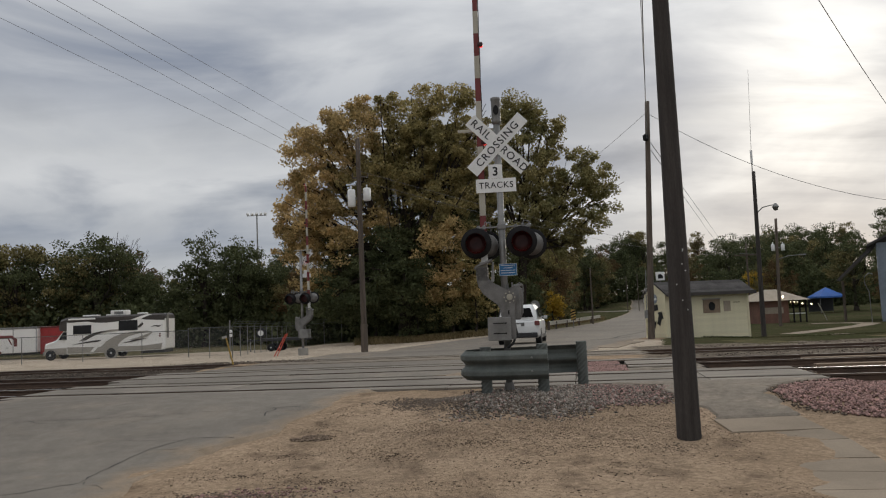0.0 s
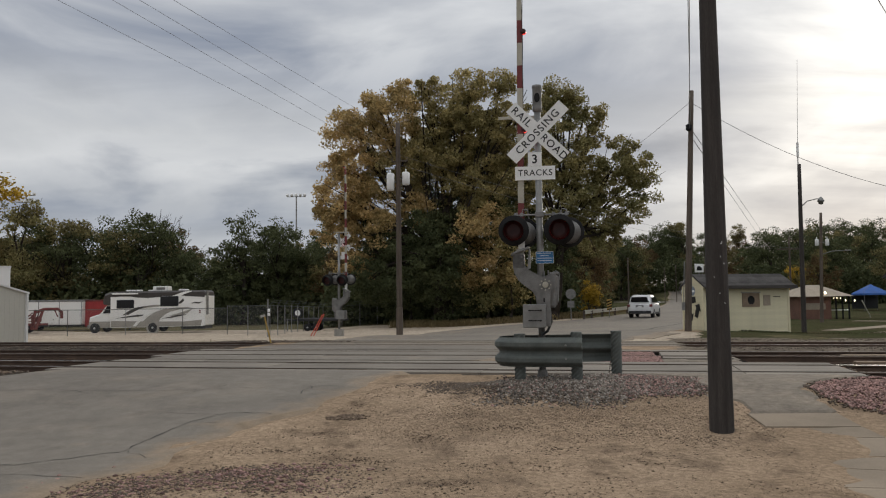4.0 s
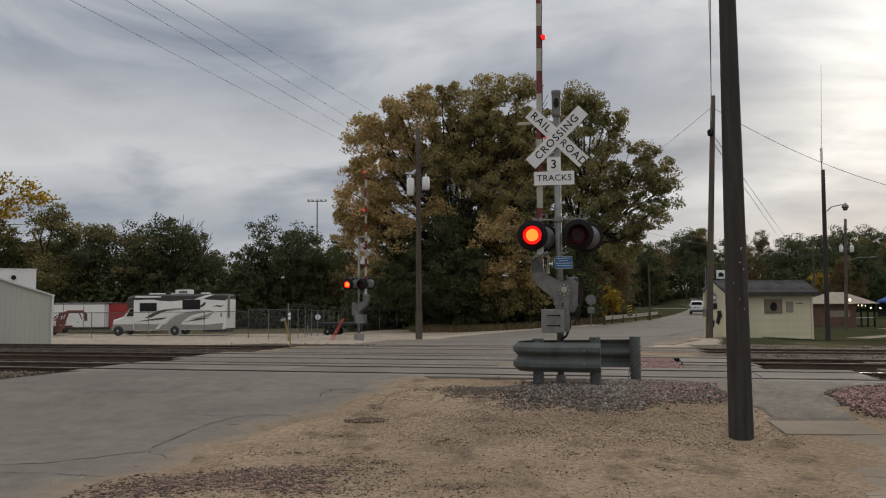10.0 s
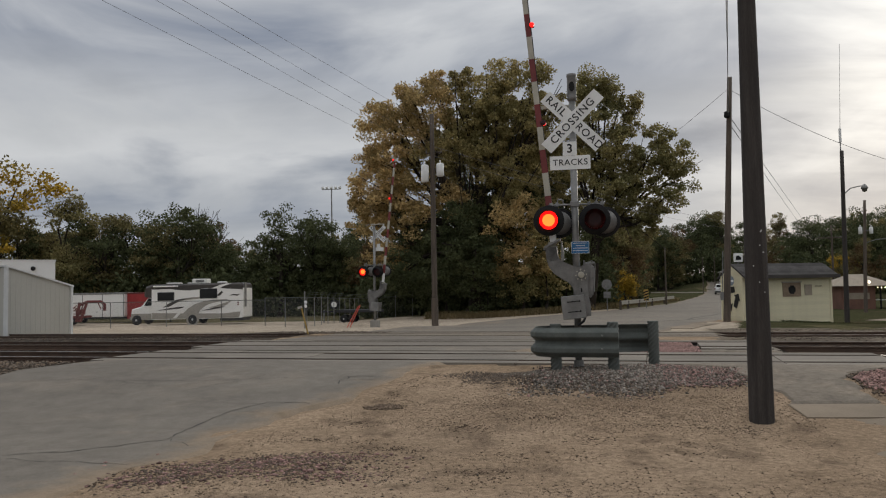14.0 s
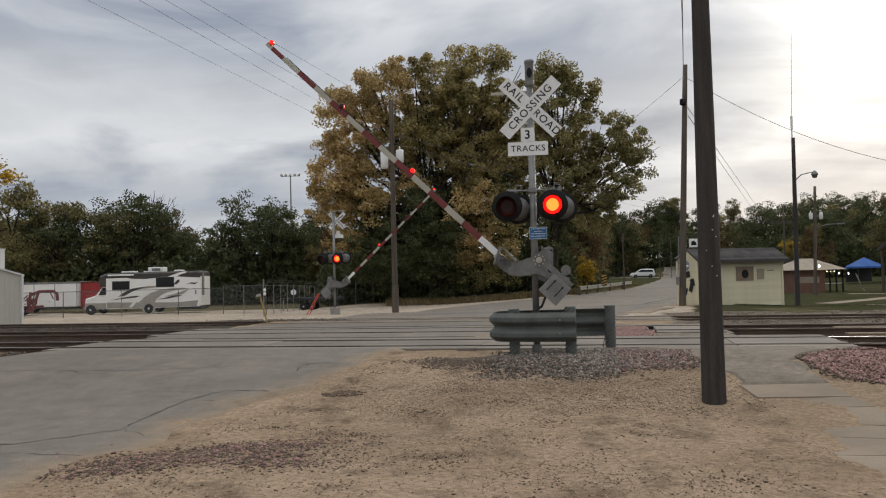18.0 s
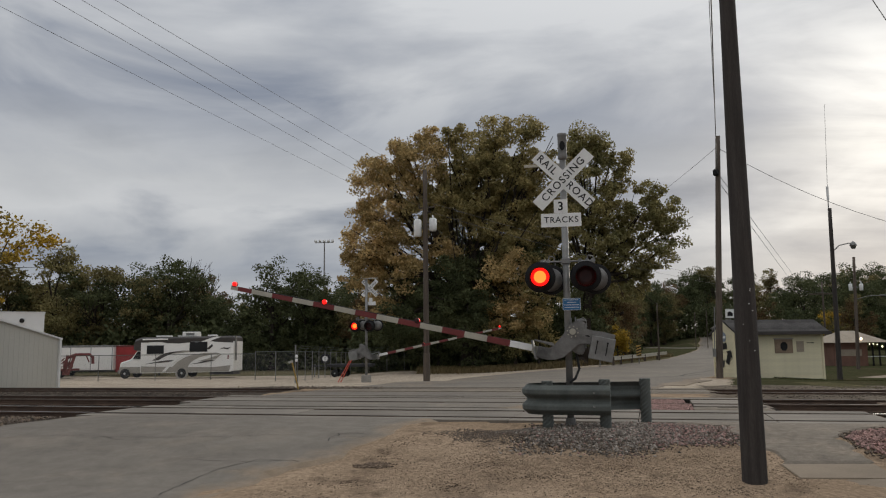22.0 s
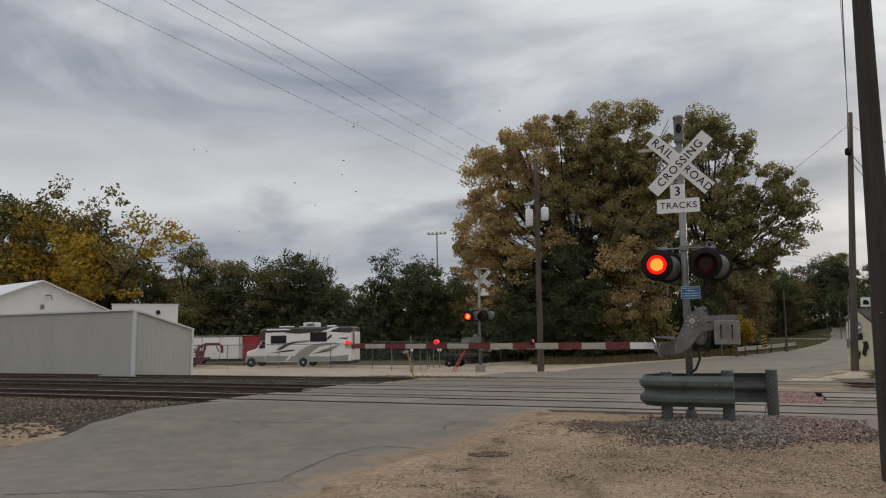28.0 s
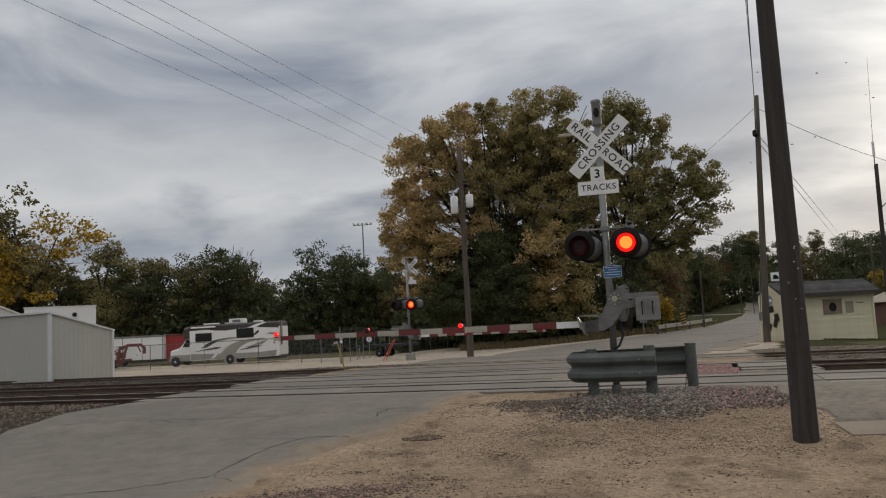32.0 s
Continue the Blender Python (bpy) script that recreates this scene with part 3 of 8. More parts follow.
def sheet(name, xs, ys, lift, material, height=None):
    X, Y = np.meshgrid(xs, ys)
    Z = (gz(X, Y) if height is None else height(X, Y)) + lift
    nx, ny = len(xs), len(ys)
    co = np.stack([X, Y, Z], -1).reshape(-1, 3)
    i = np.arange(nx * ny).reshape(ny, nx)
    f = np.stack([i[:-1, :-1], i[:-1, 1:], i[1:, 1:], i[1:, :-1]], -1).reshape(-1, 4)
    me = bpy.data.meshes.new(name)
    me.from_pydata(co.tolist(), [], f.tolist())
    me.polygons.foreach_set("use_smooth", [True] * len(me.polygons))
    for mt in material if isinstance(material, list) else [material]:
        me.materials.append(mt)
    return me


def edge(points, v):
    uv = [to_uv(*p) for p in points]
    return np.interp(v, [q[1] for q in uv], [q[0] for q in uv])


ROAD_L = ((-17, -20), (-10.1, 10), (-9.75, 14.0), (-9.5, 15.6), (-9.0, 18), (-8.0, 22), (-5.2, 27.5), (-2.8, 45), (1.5, 51), (6.9, 58), (16.3, 80), (25.5, 110), (37, 150), (53, 210))
ROAD_R = ((-6.3, -20), (-4.4, 4), (-3.62, 8), (-3.35, 9.8), (-2.65, 10.9), (-1.8, 12.65), (-1.2, 14.6), (0.6, 17.5), (3.5, 22), (7.4, 30), (14.6, 50), (22.8, 75), (32.5, 110), (44.5, 150), (61, 210))


def edge_x(points, y):
    return np.interp(y, [p[1] for p in points], [p[0] for p in points])


def soil(x, y):
    """Small unevenness of the dirt, and the gravel mound round the near signal."""
    x, y = np.asarray(x, float), np.asarray(y, float)
    v = slope_v(x, y)
    soft = sum(a * np.sin(fx * x + fy * y + k) for k, (fx, fy, a) in enumerate(((1.1, 0.7, 0.02), (2.3, -1.6, 0.012), (-0.6, 2.9, 0.012), (4.1, 3.3, 0.006))))
    mound = 0.11 * np.clip(1 - ((x - 1.85) / 2.2) ** 2 - ((y - 12.9) / 1.35) ** 2, 0, 1)
    return soft * (v < 13.8) * (v > 2) + mound - 0.012


def build_ground():
    xs = axis([(-900, -100, 50), (-100, -30, 5), (-30, -12, 1), (-12, 12, 0.25), (12, 40, 1), (40, 110, 5), (110, 900, 50)])
    ys = axis([(-300, -20, 40), (-20, 4, 2), (4, 29, 0.25), (29, 66, 1), (66, 160, 4), (160, 300, 10), (300, 1500, 80)])

    def height(x, y):
        u, v = to_uv(x, y)
        inside = (u > edge(ROAD_L, v) + 0.7) & (u < edge(ROAD_R, v) - 0.45) & (v < 205)
        deck = (v > 14.45) & (v < 21.5) & (u > DECK_W - 0.1) & (u < np.where(v < 17.55, DECK_E[0], DECK_E[1]) - 0.1)
        return gz(x, y) + soil(x, y) - 0.07 * inside - 0.15 * (deck & ~inside & ((v < 17.6) | (v > 18.35)))
    me = sheet("ground", xs, ys, 0, [M["dirt"], M["yard"], M["lawn"], M["weeds"], M["ballast"], M["path"], M["grit"], M["stained"]], height)
    mids = np.empty(len(me.polygons) * 3)
    me.polygons.foreach_get("center", mids)
    x, y = mids.reshape(-1, 3)[:, 0], mids.reshape(-1, 3)[:, 1]
    u, c = to_uv(x, y)
    v = slope_v(x, y)
    wob = 0.5 * np.sin(x * 0.9) + 0.4 * np.sin(x * 2.3 + 1)
    zone = np.zeros(len(x), np.int32)
    zone[(c > 25.6 + 0.25 * wob) & (x < 9)] = 1
    zone[v > 64] = 3
    zone[(x > 8.6 + 0.3 * (y - 30)) & (c > 27.6 + 0.4 * wob)] = 2
    zone[(y > 66) & (x - 0.31 * (y - 50) > 9)] = 2
    zone[(y > 88) & (x - edge_x(ROAD_L, y) > -14) & (x - edge_x(ROAD_L, y) < 0.5)] = 2
    zone[(c > 21.5) & (c < 25.7 + 0.25 * wob) & (u < DECK_W + 0.7)] = 7
    zone[(c > 21.5) & (c < 27.6 + 0.4 * wob) & (u > 1.5)] = 6
    zone[(c > 10.6 + 0.6 * wob) & (c < 14.5) & (u < -11.7)] = 7
    zone[(c > 14.45) & (c < 21.5) & ((u < DECK_W + 0.3) | (u > np.where(c < 17.5, DECK_E[0], DECK_E[1])))] = 4
    zone[(c > 17.3) & (c < 21.55) & (u > -2.5) & (u < DECK_E[1])] = 5
    zone[(c > 26.3) & (c < 30) & (u > 4.5 + 0.5 * wob) & (np.sin(1.3 * x) + wob > 0.5)] = 3
    me.polygons.foreach_set("material_index", zone)
    solo("ground", me, M["dirt"], "sandy dirt and gravel ground with a pale yard and autumn grass", "ground", kind="structure")


build_ground()


def build_road():
    strips = []
    for a, b in TRACKS:
        strips.append((a - 0.62, b + 0.62))
    vs = sorted(set(np.round(np.concatenate([np.arange(-20, 14.8, 0.5), np.arange(14.8, 27, 0.25), np.arange(27, 70, 1.5), np.arange(70, 212, 5)] + [np.array([a - 0.012, a + 0.012, b - 0.012, b + 0.012]) for a, b in strips]), 4)))
    ns = 28
    verts, faces, dust = [], [], []
    for k, v in enumerate(vs):
        l, r = float(edge(ROAD_L, v)), float(edge(ROAD_R, v))
        j = 0.16 * math.sin(v * 1.7) + 0.10 * math.sin(v * 4.1 + 1) + 0.06 * math.sin(v * 9.3)
        r, l = r + j, l - 0.8 * j
        deep = any(a < v < b for a, b in strips)
        for s in range(ns + 1):
            u = l + (r - l) * s / ns
            x, y = to_xy(u, v)
            near = max(0.0, 1 - (r - u) / (1.1 if v < 13.5 else 0.8)) if v < 40 else 0.0
            dust.append(max(near, max(0.0, 1 - (u - l) / 0.9) if v > 26 else 0.0, 0.35 if 26.5 < v < 45 and u < l + 3 else 0.0))
            crown = 0.0 if s not in (0, ns) else -0.10
            verts.append((x, y, gzf(x, y) + (-0.11 if deep else 0.014) + crown))
    for k in range(len(vs) - 1):
        for s in range(ns):
            i = k * (ns + 1) + s
            faces.append((i, i + 1, i + ns + 2, i + ns + 1))
    me = bpy.data.meshes.new("road")
    me.from_pydata(verts, [], faces)
    me.materials.append(M["road"])
    me.attributes.new("dust", "FLOAT", "POINT").data.foreach_set("value", dust)
    road = solo("road", me, M["road"], "worn grey asphalt street with tar cracks crossing the tracks", "road", kind="structure")

    def crack(points, w, seed):
        rnd = random.Random(seed)
        pts = []
        for (x0, y0), (x1, y1) in zip(points, points[1:]):
            n = max(2, int(math.hypot(x1 - x0, y1 - y0) / 0.12))
            for k in range(n):
                t = k / n
                pts.append((x0 + (x1 - x0) * t + rnd.uniform(-0.035, 0.035), y0 + (y1 - y0) * t + rnd.uniform(-0.035, 0.035)))
        bm, prev = bmesh.new(), None
        for k, (x, y) in enumerate(pts):
            x2, y2 = pts[min(k + 1, len(pts) - 1)]
            x1, y1 = pts[max(k - 1, 0)]
            d = Vector((x2 - x1, y2 - y1)).normalized()
            ww = w * rnd.uniform(0.2, 0.95)
            zz = max(gzf(x, y) + 0.014, -1) + 0.005
            pr = [bm.verts.new((x - d.y * ww, y + d.x * ww, zz)), bm.verts.new((x + d.y * ww, y - d.x * ww, zz))]
            if prev:
                bm.faces.new((prev[0], prev[1], pr[1], pr[0]))
            prev = pr
        part("crack", bm, M["crack"], road, "dark tar-filled crack")

    for k, (pts, w) in enumerate((
        (((-7.2, 8.1), (-5.17, 8.73), (-4.40, 9.30), (-4.24, 9.42), (-4.26, 9.95), (-4.02, 10.98), (-3.62, 11.48), (-2.84, 11.35)), 0.016),
        (((-3.95, 10.97), (-3.46, 10.85)), 0.010),
        (((-4.24, 9.42), (-3.9, 9.15), (-3.75, 8.9)), 0.010),
        (((-2.78, 12.62), (-2.84, 12.9), (-2.70, 13.05), (-2.81, 13.25), (-2.2, 13.2)), 0.016),
        (((-9.1, 13.23), (-7.63, 13.38), (-6.8, 13.22), (-5.94, 13.13), (-4.72, 13.09), (-3.6, 13.2)), 0.013),
        (((-6.9, 13.22), (-6.5, 12.95), (-5.9, 12.9)), 0.010),
        (((-5.2, 12.4), (-4.6, 13.0), (-4.2, 13.6)), 0.007),
        (((-6.6, 8.5), (-5.77, 8.38), (-5.18, 8.23), (-4.67, 8.2), (-3.95, 8.04)), 0.009),
        (((-4.65, 11.56), (-4.1, 11.44), (-3.58, 11.36)), 0.010),
        (((-3.1, 12.84), (-2.43, 12.96), (-2.1, 12.9)), 0.011),
        (((5.4, 35.4), (6.2, 36.1), (7.2, 36.9), (8.1, 38.4), (8.8, 39.2), (9.6, 41.6), (10.6, 43.6), (11.4, 45.0), (12.8, 48.2)), 0.13),
        (((7.6, 37.2), (8.6, 38.2), (9.8, 40.6), (10.4, 41.6)), 0.09),
        (((-7.0, 28.4), (-4.6, 28.9), (-2.0, 29.3), (0.4, 29.2)), 0.05),
        (((-3.2, 33.0), (0.4, 34.6), (3.0, 37.0)), 0.06),
    )):
        crack(pts, w, k)
    return road


road = build_road()
verts, faces = [], []
for k in range(21):
    x, y = 41.5 - 1.7 * k, 155.0 + 0.16 * k
    verts += [(x, y - 3.0, gzf(x, y - 3.0) + 0.03), (x, y, gzf(x, y) + 0.05), (x, y + 3.0, gzf(x, y + 3.0) + 0.03)]
    if k:
        q = 3 * k
        faces += [(q - 3, q - 2, q + 1, q), (q - 2, q - 1, q + 2, q + 1)]
me = bpy.data.meshes.new("side_street")
me.from_pydata(verts, [], faces)
solo("side_street", me, M["road"], "narrow pale side street turning off the far street", "road", kind="structure")

# ---- tracks ----


def rail_bar(v, u0, u1):
    """A flat-bottomed rail along u."""
    bm = bmesh.new()
    prof = ((-0.07, -0.165), (0.07, -0.165), (0.07, -0.145), (0.012, -0.13), (0.012, -0.045), (0.036, -0.03), (0.036, -0.001), (-0.036, -0.001), (-0.036, -0.03), (-0.012, -0.045), (-0.012, -0.13), (-0.07, -0.145))
    ends = [[bm.verts.new((u, v + p, q)) for p, q in prof] for u in (u0, u1)]
    for i in range(len(prof)):
        j = (i + 1) % len(prof)
        bm.faces.new((ends[0][i], ends[1][i], ends[1][j], ends[0][j]))
    bm.faces.new(ends[0][::-1]), bm.faces.new(ends[1])
    bmesh.ops.recalc_face_normals(bm, faces=bm.faces[:])
    return bm


def build_track(k, a, b):
    bed = tagged(new("railway_track"), "railway track of steel rails on dark ties in stained ballast", "railway track", "tracks over the street", "structure")
    bed.matrix_basis = pose(0, 0, 0, 0, 0, -math.degrees(TH))
    east = DECK_E[k]
    for v in (a, b):
        rail = part("rail", rail_bar(v, -90, 70), M["rail"], bed)
        for u0, u1, mt, lab in ((-90, DECK_W, "railtop" if k == 0 else "railworn", "polished top of the rail"), (DECK_W, east, "raildull", "dusty top of the rail in the crossing"), (east, 70, "railtop" if v == b and k == 0 else "railworn", "polished top of the rail")):
            part("rail_head", box(u0, u1, v - 0.032, v + 0.032, 0.0, 0.004), M[mt], rail, lab)
        if k < 2:
            for p, q in ((0.040, 0.128), (-0.128, -0.040)):
                part("flangeway_seal", box(DECK_W, east, v + p, v + q, -0.13, -0.016, 0.004), M["seal"], bed, "black rubber strip along the rail")
    tie = mesh_of(box(-0.11, 0.11, a - 0.55, b + 0.55, -0.30, -0.155, 0.012), "tie")
    rnd = random.Random(k)
    for u in list(np.arange(-34, DECK_W - 0.15, 0.52)) + list(np.arange(east + 0.3, 24, 0.52)):
        part("tie", tie, M["tie"], bed, m=pose(float(u) + rnd.uniform(-0.03, 0.03), 0, rnd.uniform(-0.012, 0.008), 0, 0, rnd.uniform(-0.6, 0.6)))
    if k < 2:
        # concrete panels of the crossing: between the rails and outside them
        cuts = [DECK_W + 2.4 * i for i in range(7)]
        cuts = [c for c in cuts if c < east - 0.8] + [east]
        for row, (p, q) in enumerate(((a + 0.135, b - 0.135), (a - 0.60, a - 0.135), (b + 0.135, b + 0.60))):
            for i, (c0, c1) in enumerate(zip(cuts, cuts[1:])):
                if k == 1 and c0 < 0 < c1 and row < 2:
                    c0 = 0.9                       # gravel fills the rest of this bay
                bm = box(0.007, c1 - c0 - 0.007, p, q, -0.14, -0.002, 0.010)
                part("crossing_panel", bm, M["panel"], bed, "worn concrete crossing panel" if i == 0 else "", pose(c0, 0, rnd.uniform(-0.006, 0.003)))
    else:
        for (p, q) in ((a + 0.10, b - 0.10), (a - 0.60, a - 0.06), (b + 0.06, b + 0.60)):
            me = mesh_of(box(DECK_W + 1.5, east, p, q, -0.14, -0.004, 0.010), "crossing_panel")
            part("crossing_panel", me, M["path"], bed, "asphalt filled between the rails")


for k, (a, b) in enumerate(TRACKS):
    build_track(k, a, b)
for u, v, n in ((5.0, 19.95, 7.5), (4.75, 17.95, 9.0)):
    solo("timber", box(0, n, -0.14, 0.14, -0.16, -0.015, 0.015), M["timber"], "brown weathered timber laid along the rail", "timber", pose(*to_xy(u, v), 0.0, 0, 0, -math.degrees(TH)))


# ---- crossing signals ----


def crossbuck(parent, x, z, y, face, size=1.29):
    """Two crossed blades; face -1 looks towards -y, +1 towards +y."""
    k = size / 1.29
    w, h = 0.235 * k, size / 2
    turn = pose(x, y, z, 0, 0, 0 if face < 0 else 180)
    back = part("crossbuck_blade", box(-h, h, -0.004, 0.0, -w / 2, w / 2, 0.0015), M["sign"], parent, "white blade lettered RAIL ROAD", turn @ pose(0, 0, 0, 0, 45, 0))
    front = part("crossbuck_blade", box(-h, h, -0.004, 0.0, -w / 2, w / 2, 0.0015), M["sign"], parent, "white blade lettered CROSSING", turn @ pose(0, -0.007, 0, 0, -45, 0))
    tx = lambda blade, s, x: part("lettering", text_mesh(s, 0.185 * k, bold=0.0015, space=1.16), M["letter"], blade, "black letters " + s, pose(x * k, -0.0065, 0.0, 90, 0, 0))
    tx(back, "RAIL", -0.385), tx(back, "ROAD", 0.385), tx(front, "CROSSING", 0.0)


LENSES = []          # lens, side (-1 or 1)


def flasher(parent, x, y, z, face, side):
    """A round red signal light with its black disc and long hood, on the crossarm."""
    turn = pose(x, y, z, 0, 0, 0 if face < 0 else 180)
    cup = lathe([(0.03, 0.105), (0.12, 0.095), (0.180, 0.065), (0.205, 0.025), (0.205, 0.014)], 24, axis="Y")
    bm = lathe([(0.255, 0.012), (0.262, 0.006), (0.262, -0.004), (0.255, -0.008)], 36, axis="Y")
    body = part("flasher", bm, M["black"], parent, "black disc and hood of a red flashing light", turn, True)
    part("lamp_cup", cup, M["alu"], body, "grey cast cup behind the disc", smooth=True)
    # hood: an open tube, longer above than below
    hood = bmesh.new()
    seg, rows = 28, []
    for r0, ring in ((0.172, 0), (0.165, 1)):
        a, b = [], []
        for i in range(seg):
            t = 2 * math.pi * i / seg
            reach = 0.34 - 0.17 * max(0.0, -math.sin(t)) ** 0.8
            a.append(hood.verts.new((r0 * math.cos(t), -0.006, r0 * math.sin(t))))
            b.append(hood.verts.new((r0 * 1.05 * math.cos(t), -reach, r0 * 1.05 * math.sin(t) - 0.03)))
        rows.append((a, b))
    for i in range(seg):
        j = (i + 1) % seg
        hood.faces.new((rows[0][0][i], rows[0][0][j], rows[0][1][j], rows[0][1][i]))
        hood.faces.new((rows[1][0][j], rows[1][0][i], rows[1][1][i], rows[1][1][j]))
        hood.faces.new((rows[0][1][i], rows[0][1][j], rows[1][1][j], rows[1][1][i]))
    part("hood", hood, M["black"], body, smooth=True)
    lens = bmesh.new()
    ring = lambda yy, rr: [lens.verts.new((rr * math.cos(2 * math.pi * i / 24), yy, rr * math.sin(2 * math.pi * i / 24))) for i in range(24)]
    f0, f1, b1, b0 = ring(-0.022, 0.105), ring(-0.012, 0.158), ring(0.012, 0.158), ring(0.022, 0.105)
    lens.faces.new(f0)
    for p, q in ((f0, f1), (f1, b1), (b1, b0)):
        for i in range(24):
            j = (i + 1) % 24
            lens.faces.new((p[j], p[i], q[i], q[j]))
    lens.faces.new(b0[::-1])
    bmesh.ops.recalc_face_normals(lens, faces=lens.faces[:])
    for f in lens.faces:
        f.material_index = 1 if f.calc_center_median().y > 0.0205 else 2 if f.calc_center_median().y > 0.014 else 0
    ob = part("lens", lens, [M["lensoff"], M["lenson"], M["lensred"]], body, "red roundel, dark on one face, lit on the other", pose(0, -0.02, 0))
    LENSES.append((ob, side, (0, -0.06, 0)))
    ob.matrix_basis = pose(0, -0.06, 0)
    return body


ARM_LAMPS = []


def arm_lamp(arm, x, y, z, which):
    """A small drum with a lens all round one half, which turns to show it lit."""
    bm = lathe([(0.02, -0.03), (0.036, -0.026), (0.036, 0.026), (0.02, 0.03)], 14, axis="Y")
    box(-0.055, -0.030, -0.035, 0.035, -0.035, 0.035, 0.006, bm)
    rod((-0.07, 0, 0), (-0.03, 0, 0), 0.012, bm=bm)
    part("lamp_housing", bm, M["lensoff"], arm, "small dark red lamp on the arm", pose(x, y, z), True)
    lens = bmesh.new()
    rings = [[lens.verts.new((r * math.cos(2 * math.pi * i / 16), yy, r * math.sin(2 * math.pi * i / 16))) for i in range(16)] for yy, r in ((-0.052, 0.030), (-0.042, 0.041), (0.0, 0.041), (0.042, 0.041), (0.052, 0.030))]
    lens.faces.new(rings[0]), lens.faces.new(rings[-1])
    for p, q in zip(rings, rings[1:]):
        for i in range(16):
            j = (i + 1) % 16
            lens.faces.new((p[i], p[j], q[j], q[i]))
    bmesh.ops.recalc_face_normals(lens, faces=lens.faces[:])
    for f in lens.faces:
        f.material_index = 1 if f.calc_center_median().y > 0.01 else 0
    ob = part("lamp_lens", lens, [M["lensoff"], M["lensred"]], arm, "red lens of the arm lamp", pose(x, y, z))
    ARM_LAMPS.append((ob, which, (x, y, z)))


def gate_arm(parent, pivot):
    """The counterweighted bracket and the striped arm, upright."""
    out = ((-0.54, 0.54), (-0.545, 0.34), (-0.52, 0.20), (-0.45, 0.07), (-0.34, -0.02), (-0.22, -0.11), (-0.165, -0.20), (-0.150, -0.32), (-0.150, -0.52), (-0.130, -0.70), (0.085, -0.70), (0.095, -0.50), (0.085, -0.36), (0.09, -0.18), (0.125, -0.06), (0.12, 0.05), (0.08, 0.10), (-0.06, 0.14), (-0.20, 0.215), (-0.29, 0.27), (-0.345, 0.34), (-0.35, 0.51))
    bm = plate(out, -0.02, 0.02, 0.008)
    plate([(x, z) for x, z in out], 0.30, 0.34, 0.008, bm)
    box(-0.54, -0.35, -0.02, 0.34, 0.28, 0.52, 0.006, bm)
    arm = part("gate_arm", bm, M["alu"], parent, "striped gate arm on a grey cast bracket", pose(*pivot))
    bm = lathe([(0.012, -0.045), (0.05, -0.04), (0.055, -0.02)], 16, axis="Y")
    for i in range(8):
        t = math.pi * i / 4
        rod((0.088 * math.cos(t), -0.040, 0.088 * math.sin(t)), (0.088 * math.cos(t), -0.018, 0.088 * math.sin(t)), 0.014, seg=6, bm=bm)
    part("pivot_bolts", bm, M["whiteband"], arm, "ring of bright bolts at the pivot")
    part("slot", box(-0.035, -0.012, -0.024, -0.021, -0.29, -0.22), M["black"], arm)
    bm = plate([(-0.30, 0.26), (-0.245, 0.28), (-0.245, 0.60), (-0.27, 0.60)], -0.05, 0.10, 0.004)
    plate([(-0.58, 0.50), (-0.56, 0.545), (-0.27, 0.66), (-0.27, 0.63)], -0.03, 0.30, 0.003, bm)
    part("hinge_plate", bm, M["galv"], arm, "bent steel plate at the arm's foot")
    for zz, xx in ((0.38, -0.50), (0.47, -0.50), (0.38, -0.39), (0.47, -0.39)):
        part("clamp_bolt", rod((xx, -0.035, zz), (xx, -0.018, zz), 0.013, seg=6), M["galv"], arm)
    bm = box(-0.38, 0.005, -0.10, -0.022, -0.72, -0.33, 0.01)
    part("counterweight", bm, M["galv"], arm, "flat steel counterweight plate")
    for zz in (-0.43, -0.60):
        bm = box(-0.29, -0.07, -0.108, -0.10, zz - 0.008, zz + 0.008)
        rod((-0.08, -0.14, zz), (-0.08, -0.10, zz), 0.016, seg=8, bm=bm)
        part("counterweight_bolt", bm, M["black"], arm)
    part("counterweight", box(-0.38, 0.005, 0.342, 0.42, -0.72, -0.33, 0.01), M["galv"], arm)
    part("arm_clamp", box(-0.49, -0.36, 0.10, 0.22, 0.44, 0.62, 0.01), M["whiteband"], arm, "white clamp that holds the arm")
    marks = [0.58, 1.01] + [1.01 + 0.4025 * (i + 1) for i in range(12)] + [6.12, 6.26]
    marks = sorted(set(round(m_, 3) for m_ in marks if not 5.84 < m_ < 6.1))
    for i, (z0, z1) in enumerate(zip(marks, marks[1:])):
        w0, w1 = (0.058 - 0.003 * z0, 0.058 - 0.003 * z1)
        o = [(-0.40 - w0, z0), (-0.40 + w0, z0), (-0.40 + w1, z1), (-0.40 - w1, z1)]
        part("arm_band", plate(o, 0.13, 0.18, 0.004), M["sign"] if i == 0 else M["whiteband"] if i % 2 == 0 else M["redband"], arm, "red band" if i % 2 else "greyed white band")
    part("lamp_cable", tube([(-0.345, 0.155, 0.6 + 0.4 * i + 0.0) if i % 2 else (-0.352, 0.155, 0.6 + 0.4 * i) for i in range(14)], 0.008), M["cable"], arm)
    for z, which in ((6.2, 0), (4.43, -1), (2.69, 1)):
        arm_lamp(arm, -0.325, 0.155, z, which)
    return arm


